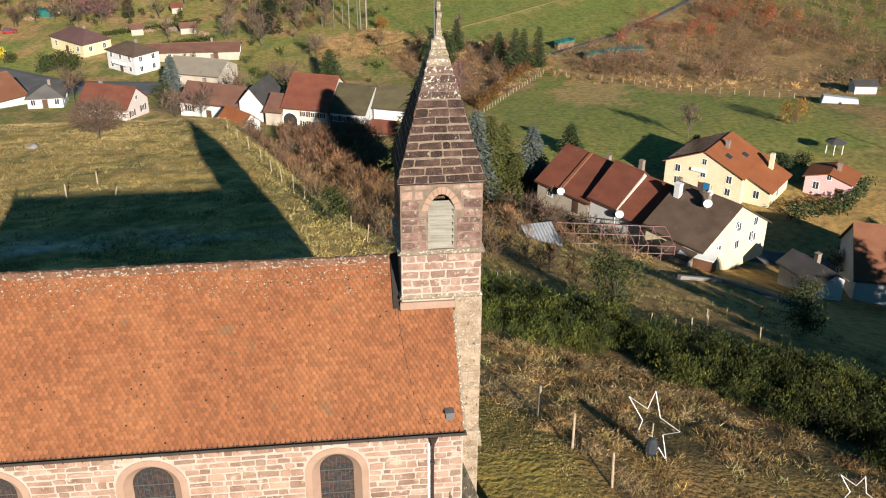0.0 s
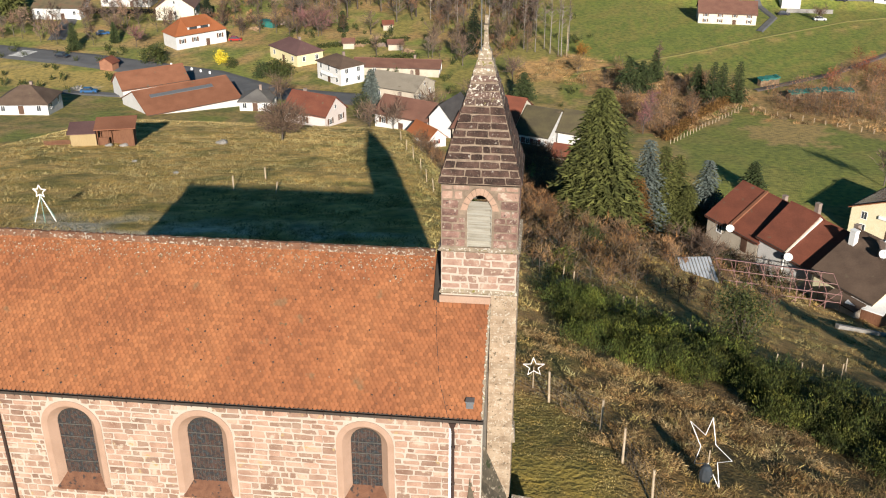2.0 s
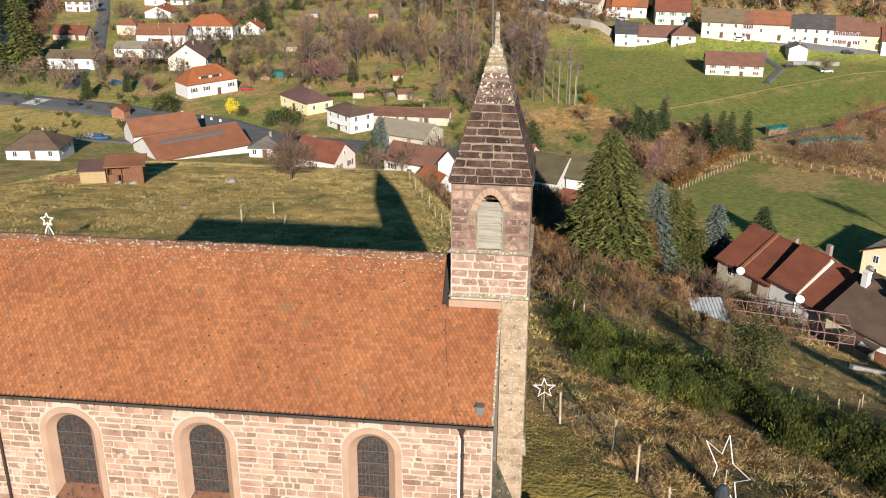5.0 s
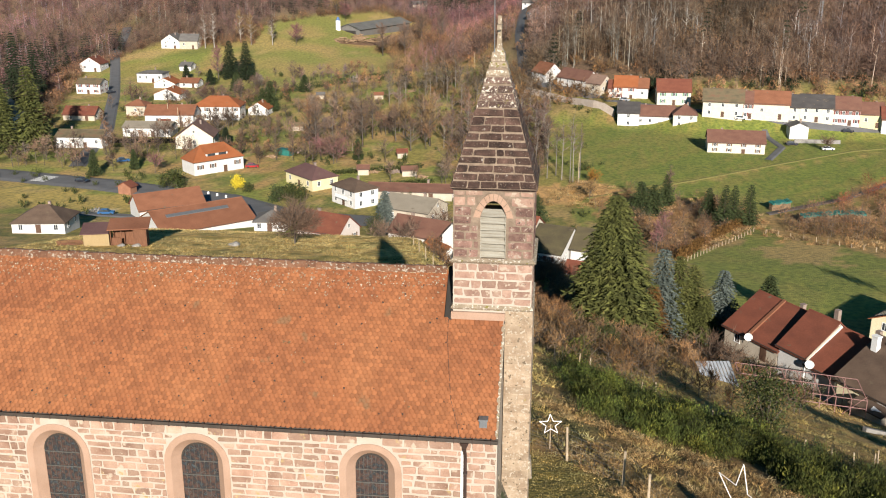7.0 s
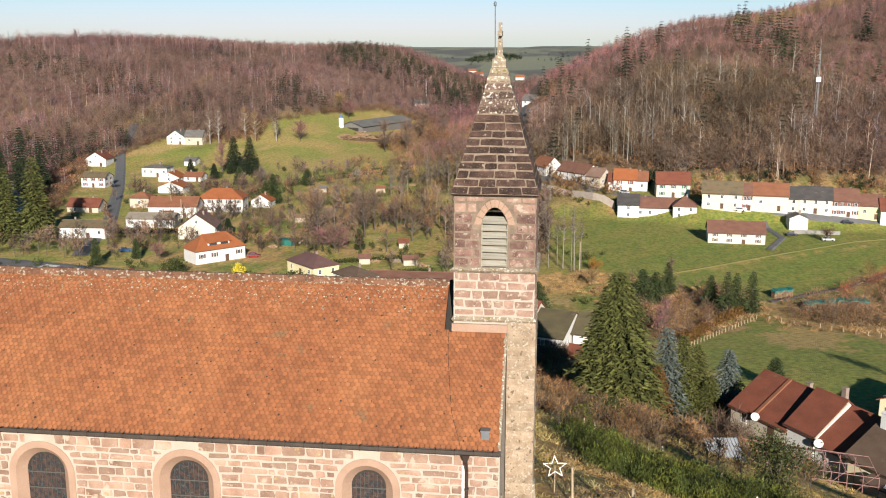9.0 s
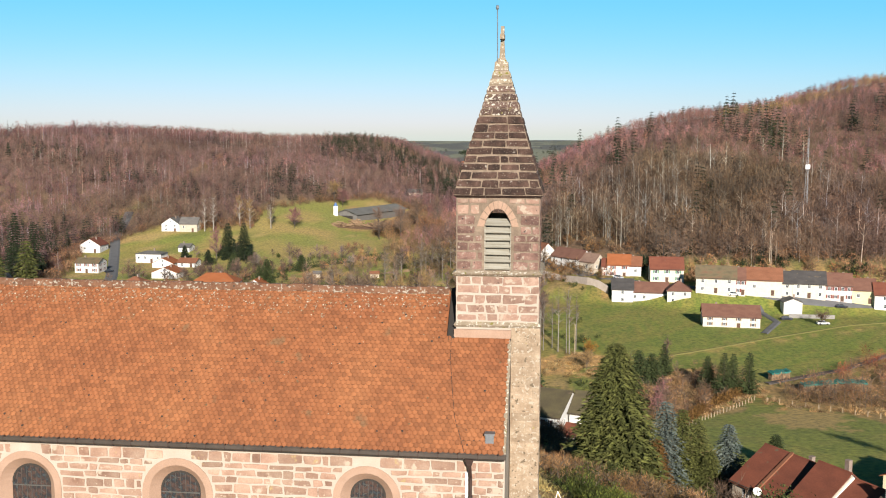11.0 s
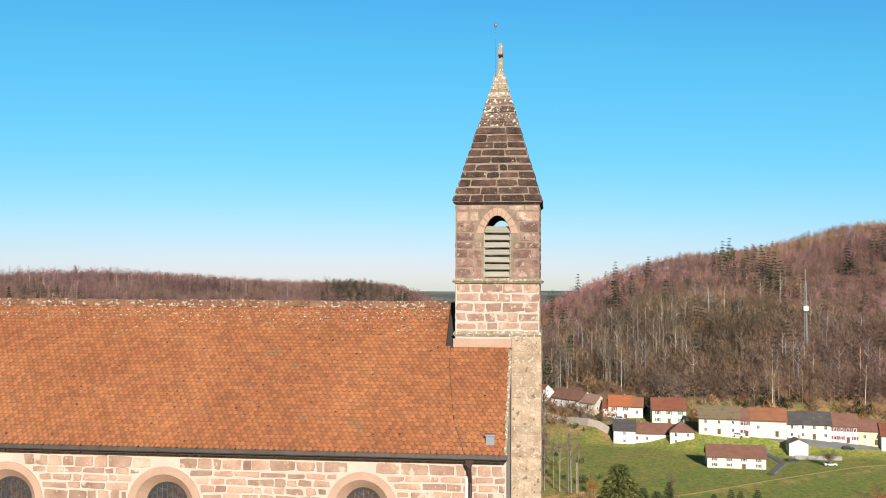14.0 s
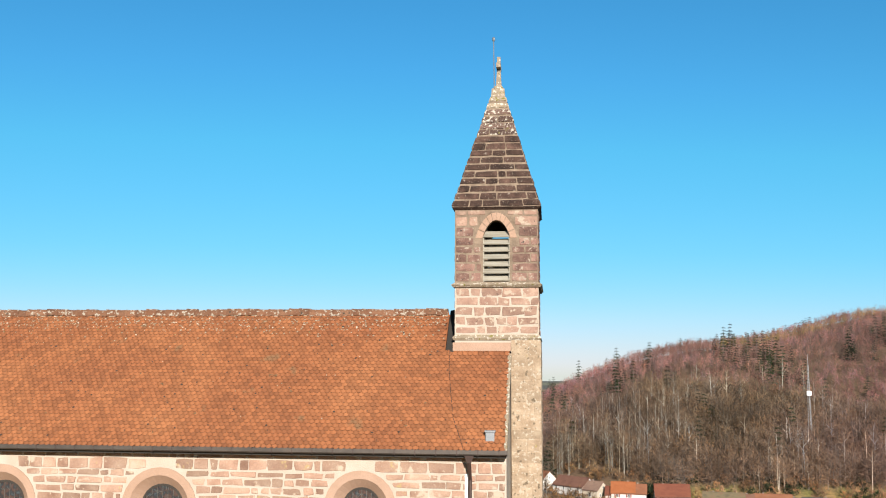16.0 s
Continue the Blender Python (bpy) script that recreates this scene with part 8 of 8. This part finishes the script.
spread("green garden bushes before the old houses", "garden_bushes", "shrubs", [bush(s, 130, 1.7, 1.2, 0.35) for s in range(3)], foot[55:], 72, (M_LEAF, M_LEAF))
HOUSE_AT = np.array([o.matrix_world.translation[:2] for o in bpy.data.objects if o.type == 'EMPTY' and o.name.startswith("house")])
def free(x, y, d=12):
    p = np.stack([x, y], 1)
    c = np.array([(a + 6, b + 5) for a, b in HOUSE_AT])
    return (np.hypot(p[:, None, 0] - c[None, :, 0], p[:, None, 1] - c[None, :, 1]).min(1) > d)
spread("bare orchard and hedgerow trees between the houses", "valley_trees", "trees", [bare_tree(s, 6.5, 2.8, 120, 0.13, 0.2, 0.12) for s in range(221, 226)],
       spots_in(49, -190, 0, 240, 470, 1100, lambda x, y: free(x, y, 13) & (wob(x, y, 60, 6.0) > -0.05) & (y > 252 + 0.0 * x)), 50, (M_BARK, M_TWIG))
spread("tall bare trees along the stream", "stream_trees", "trees", [bare_tree(s, 14, 3.6, 150, 0.15, 0.25, 0.15) for s in range(231, 235)],
       spots_in(51, -90, 0, 290, 430, 190, lambda x, y: free(x, y, 15) & (wob(x, y, 50, 8.0) > 0.0)), 52, (M_BIRCH, M_TWIG))
spread("bushes and low evergreen hedges in the gardens", "garden_shrubs", "shrubs", [bush(s, 90, 1.8, 1.2, 0.7) for s in range(241, 245)],
       spots_in(53, -185, 20, 200, 470, 800, lambda x, y: free(x, y, 9) & (wob(x, y, 35, 9.0) > 0.1)), 54, (M_LEAF, M_LEAF))
spread("russet and golden scrub between the gardens", "garden_scrub", "shrubs", [bare_tree(s, 3.8, 2.2, 90, 0.12, 0.05, 0.06) for s in range(271, 275)],
       np.concatenate([spots_in(61, -110, 0, 260, 510, 620, lambda x, y: free(x, y, 10) & (wob(x, y, 45, 4.0) > 0.05)), spots_in(62, -190, -80, 300, 430, 160, lambda x, y: free(x, y, 10) & (wob(x, y, 30, 4.0) > 0.25))]), 60, (M_BARK, M_TWIG_RED))
spread("golden willow scrub along the stream", "willow_scrub", "shrubs", [bare_tree(s, 7.5, 3.2, 140, 0.13, 0.1, 0.08) for s in range(281, 284)],
       spots_in(63, -95, -5, 290, 520, 150, lambda x, y: free(x, y, 11) & (wob(x, y, 40, 11.0) > 0.15)), 62, (M_BARK, M_TWIG_GOLD))
spread("russet undergrowth at the wood's foot", "wood_edge_scrub", "shrubs", [bare_tree(s, 4.5, 2.4, 80, 0.15, 0.05, 0.06) for s in range(251, 254)],
       np.concatenate([spots_in(55, -30, 175, 372, 430, 900, lambda x, y: (y > 376 - 0.04 * x) & free(x, y, 9)), spots_in(56, -60, 0, 430, 640, 500, lambda x, y: ~clear_land(x, y))]), 56, (M_BARK, M_TWIG_RED))
spread("dark holly and ivy bushes at the wood's foot", "evergreen_edge", "shrubs", [bush(s, 120, 3.6, 2.4, 1.1) for s in range(261, 264)],
       spots_in(57, 35, 165, 383, 420, 190, lambda x, y: wob(x, y, 28, 3.0) > 0.15), 58, (M_FIR, M_FIR))


# ---- stones and tiles of the church ----
ps = random.Random(21)


def stone_shape(u0, u1, v0, v1, out, inset=0.018, jit=0.028, frame_fn=None, s=None):
    """A rough block on a face; frame_fn(u, v, n) gives the place."""
    s = s or Shape()
    j = lambda: ps.uniform(-jit, jit)
    c = [(u0 + j(), v0 + j()), (u1 + j(), v0 + j()), (u1 + j(), v1 + j()), (u0 + j(), v1 + j())]
    mu, mv = (u0 + u1) / 2, (v0 + v1) / 2
    ring = []
    for k in range(4):
        (a, b), (p, q) = c[k], c[(k + 1) % 4]
        f = ps.uniform(0.35, 0.65)
        ring += [(a + (mu - a) * ps.uniform(0, 0.06), b + (mv - b) * ps.uniform(0, 0.13)), (a + (p - a) * f + j() * 0.5, b + (q - b) * f + j() * 0.5)]
    back = [frame_fn(u, v, -0.01) for u, v in ring]
    shrink = lambda w, m, i: w + (i if w < m - i else -i if w > m + i else 0)
    front = [frame_fn(shrink(u, mu, inset), shrink(v, mv, inset), out + ps.uniform(-0.004, 0.006)) for u, v in ring]
    mid = frame_fn(mu, mv, out + 0.006)
    return s.add(back + front + [mid], [(i, (i + 1) % 8, (i + 1) % 8 + 8, i + 8) for i in range(8)] + [(i + 8, (i + 1) % 8 + 8, 16) for i in range(8)])


def courses(v0, v1, lo, hi):
    out, v = [], v0
    while v < v1 - lo * 0.6:
        h = ps.uniform(lo, hi)
        if v + h > v1 - lo * 0.5:
            h = v1 - v
        out.append((v, v + h))
        v += h
    return out


def fill(spans, lo, hi):
    out = []
    for a, b in spans:
        u = a
        while u < b - 0.06:
            w = ps.uniform(lo, hi)
            if u + w > b - lo * 0.5:
                w = b - u
            out.append((u, u + w))
            u += w
    return out


def cut(spans, c, half):
    out = []
    for a, b in spans:
        if c + half <= a or c - half >= b:
            out.append((a, b))
            continue
        if c - half > a + 0.05:
            out.append((a, c - half))
        if c + half < b - 0.05:
            out.append((c + half, b))
    return out


def wall_stones():
    wall = next(o for o in church.children if o.name.startswith("wall"))
    face = lambda u, v, n: (u, WALL_Y - n, v)
    near, rest = [], Shape()
    for v0, v1 in courses(0.6, 6.02, 0.21, 0.36):
        spans = [(NAVE_L + 0.02, NAVE_R - 0.02)]
        for cx, hw, z0, zs in WINDOWS:
            R = hw + 0.28 + 0.25
            if v1 < z0 - 0.45:
                continue
            zl = max(v0, zs)
            half = R if v0 < zs else (math.sqrt(R * R - (zl - zs) ** 2) if zl - zs < R else 0)
            if half:
                spans = cut(spans, cx, half + 0.01)
        for u0, u1 in fill(spans, 0.26, 0.88):
            g = ps.uniform(0.012, 0.030)
            a = (u0 + g, u1 - g, v0 + g * 0.9, v1 - g * 0.9, ps.uniform(0.006, 0.026))
            if a[1] - a[0] < 0.07:
                continue
            if u0 > -6.2 and v0 > 1.6 and len(near) < 300:
                near.append(a)
            else:
                stone_shape(*a, frame_fn=face, s=rest)
    for a in near:
        part("stone", stone_shape(*a, frame_fn=face), M_STONE, wall)
    part("stonework", rest, M_STONE_J, wall, "rough pink sandstone blocks in wide pale joints", kind="stuff")


wall_stones()


def turret_stones():
    tw = turret_ob
    faces = {"front": (lambda u, v, n: (u, TY0 - n, v), TX0, TX1), "right": (lambda u, v, n: (TX1 + n, u, v), TY0, TY1), "left": (lambda u, v, n: (TX0 - n, TY1 + TY0 - u, v), TY0, TY1)}
    for name, (fn, a, b) in faces.items():
        for stage, (z0, z1, lo, hi, g0, wl, wh) in enumerate(((9.78, 11.33, 0.24, 0.34, 0.022, 0.3, 0.8), (11.52, 13.95, 0.24, 0.36, 0.022, 0.35, 0.75))):
            for v0, v1 in courses(z0, z1, lo, hi):
                spans = [(a + 0.004, b - 0.004)]
                if stage and name == "front":
                    half = 0.50 if v1 < 12.95 else (0.74 if v0 < 13.35 else 0.60 if v0 < 13.62 else 0.36 if v0 < 13.75 else 0)
                    if half:
                        spans = cut(spans, TC, half)
                for u0, u1 in fill(spans, wl, wh):
                    g = g0 * ps.uniform(0.7, 1.3)
                    if u1 - u0 < 0.10:
                        continue
                    part("stone", stone_shape(u0 + g, u1 - g, v0 + g, v1 - g, ps.uniform(0.006, 0.020), 0.012, 0.014 if stage else 0.03, fn), (M_TOWER2 if v0 > 13.3 else M_TOWER) if stage else M_TOWER2, tw)


turret_stones()


def spire_stones():
    z0, z1, h0, h1 = 14.04, 18.22, 1.485, 0.24
    half = lambda z: h0 + (h1 - h0) * (z - z0) / (z1 - z0)
    ln = math.hypot(1, (h0 - h1) / (z1 - z0))
    nz, nh = (h0 - h1) / (z1 - z0) / ln, 1 / ln
    turn_of = {"front": (1, 0, 0, -1), "right": (0, 1, 1, 0), "left": (0, -1, -1, 0), "back": (-1, 0, 0, 1)}
    count = 0
    for name, (ux, uy, nx, ny) in turn_of.items():
        def fn(u, v, n, ux=ux, uy=uy, nx=nx, ny=ny):
            z = z0 + (z1 - z0) * v
            h = half(z)
            return (TC + ux * u * h + nx * (h + n * nh), TC + uy * u * h + ny * (h + n * nh), z + n * nz)
        n = 16
        for k in range(n):
            v0, v1 = (k + (ps.uniform(-0.12, 0.12) if k else 0)) / n, (k + 1) / n
            hh = half(z0 + (z1 - z0) * (v0 + v1) / 2)
            cols = max(1, round(2 * hh / 0.62))
            cuts = [-1 + 2 * i / cols for i in range(cols + 1)]
            for i in range(1, cols):
                cuts[i] += (0.5 if k % 2 else -0.3) / cols + ps.uniform(-0.55, 0.55) / cols
            for u0, u1 in zip(cuts, cuts[1:]):
                g = 0.010 / hh
                g *= ps.uniform(0.9, 1.7)
                e0, e1 = (ps.uniform(-0.02, 0.025) if u0 == -1 else g), (ps.uniform(-0.02, 0.025) if u1 == 1 else g)
                part("stone", stone_shape(u0 + e0, u1 - e1, v0 + 0.0030, v1 - 0.0030, ps.uniform(0.008, 0.034), 0.005, 0.004, fn), M_SPIRE if k < n - 6 else M_SPIRE_TOP if k < n - 2 else M_LICHEN_STONE, spire_ob)


spire_stones()


def pier_stones():
    p = next(o for o in church.children if o.name.startswith("gable_pier"))
    faces = ((lambda u, v, n: (u, 0.06 - n, v), 1.96, 2.93), (lambda u, v, n: (2.93 + n, u, v), 0.06, 2.6))
    for fn, a, b in faces:
        for v0, v1 in courses(-1.4, 9.5, 0.3, 0.46):
            for u0, u1 in fill([(a + 0.003, b - 0.003)], 0.4, 0.95):
                part("stone", stone_shape(u0 + 0.009, u1 - 0.009, v0 + 0.009, v1 - 0.009, ps.uniform(0.004, 0.014), 0.012, 0.006, fn), M_PIER, p)


pier_stones()


def tiles():
    W, G = 0.172, 0.148
    out = [(-0.082, 0.30), (-0.082, 0.055), (-0.052, 0.014), (0.0, 0.0), (0.052, 0.014), (0.082, 0.055), (0.082, 0.30)]
    lift = lambda v: 0.046 - 0.13 * v
    top = np.array([(u, v, lift(v)) for u, v in out])
    lip = np.array([(u, v, lift(v) - 0.02) for u, v in out[1:6]])
    tv = np.concatenate([top, lip])
    tf = [(0, 1, 2), (0, 2, 3), (0, 3, 4), (0, 4, 5), (0, 5, 6)]
    for i in range(4):
        tf += [(1 + i, 7 + i, 8 + i), (1 + i, 8 + i, 2 + i)]
    tf = np.array(tf)
    sl = math.atan(0.951)
    cs, sn = math.cos(sl), math.sin(sl)
    def lay(v, x, y, roll, up):
        c, s = math.cos(roll), math.sin(roll)
        u, w, n = v[:, 0] * c - v[:, 1] * s, v[:, 0] * s + v[:, 1] * c, v[:, 2] + up
        return np.stack([x + u, y + w * cs - n * sn, roof_z(y) + w * sn + n * cs], 1)
    r = np.random.RandomState(9)
    me = fast_mesh("tile", tv, tf)
    me.materials.append(M_TILE)
    me.materials.append(M_TILE_EDGE)
    rim = np.array([0] * 5 + [1] * 8, np.int32)
    me.polygons.foreach_set("material_index", rim)
    vs, near = [], 0
    rows = int((RIDGE_Y - EAVE_Y) / (G * cs))
    for k in range(rows):
        y = EAVE_Y - 0.03 + k * G * cs
        x = NAVE_L + (W / 2 if k % 2 else 0)
        end = NAVE_R - 0.09 if y < -0.12 else -0.27
        while x < end:
            roll, up, dy = r.normal() * 0.012, abs(r.normal()) * 0.004, r.normal() * 0.004
            if x > -3.3 and y < -2.05 and near < 300:
                ob = part("tile", me, M_TILE, nave_roof)
                ob.matrix_basis = pose(x, y + dy, roof_z(y + dy)) @ Matrix.Rotation(sl, 4, 'X') @ Matrix.Translation((0, 0, up)) @ Matrix.Rotation(roll, 4, 'Z')
                near += 1
            else:
                vs.append(lay(tv, x, y + dy, roll, up))
            x += W
    n = len(vs)
    mesh = fast_mesh("tiles", np.concatenate(vs), (tf[None] + (np.arange(n) * len(tv))[:, None, None]).reshape(-1, 3))
    mesh.materials.append(M_TILE_J)
    mesh.materials.append(M_TILE_EDGE)
    mesh.polygons.foreach_set("material_index", np.tile(rim, n))
    part("tiles", mesh, M_TILE_J, nave_roof, "orange-red beaver-tail clay tiles", kind="stuff")
    # lichen rosettes and moss cushions
    for name, cnt, lo, hi, ma, lab in (("lichen", 60, 0.010, 0.028, M_LICHEN_STONE, "pale lichen spots"), ("ridge_lichen", 700, 0.012, 0.040, M_LICHEN_STONE, "grey lichen crust below the ridge"), ("moss", 150, 0.012, 0.045, M_DARK, "dark moss cushions")):
        s = Shape()
        for k in range(cnt):
            x, y = r.uniform(NAVE_L + 0.5, 1.7), r.uniform(EAVE_Y + 0.1, RIDGE_Y - 0.4) if name != "ridge_lichen" else RIDGE_Y - 0.18 - abs(r.normal()) * 0.35
            if x > -0.3 and y > -0.2:
                continue
            q = r.uniform(lo, hi)
            pts = [(q * r.uniform(0.7, 1.2) * math.cos(a), q * r.uniform(0.7, 1.2) * math.sin(a)) for a in (0, 1.05, 2.1, 3.14, 4.2, 5.2)]
            ring = [(x + u, y + w * cs - 0.045 * sn, roof_z(y) + w * sn + 0.045 * cs) for u, w in pts]
            tip = (x, y - 0.068 * sn, roof_z(y) + 0.068 * cs)
            s.add(ring + [tip], [(i, (i + 1) % 6, 6) for i in range(6)])
        part(name, s, ma, nave_roof, lab, kind="stuff")


tiles()
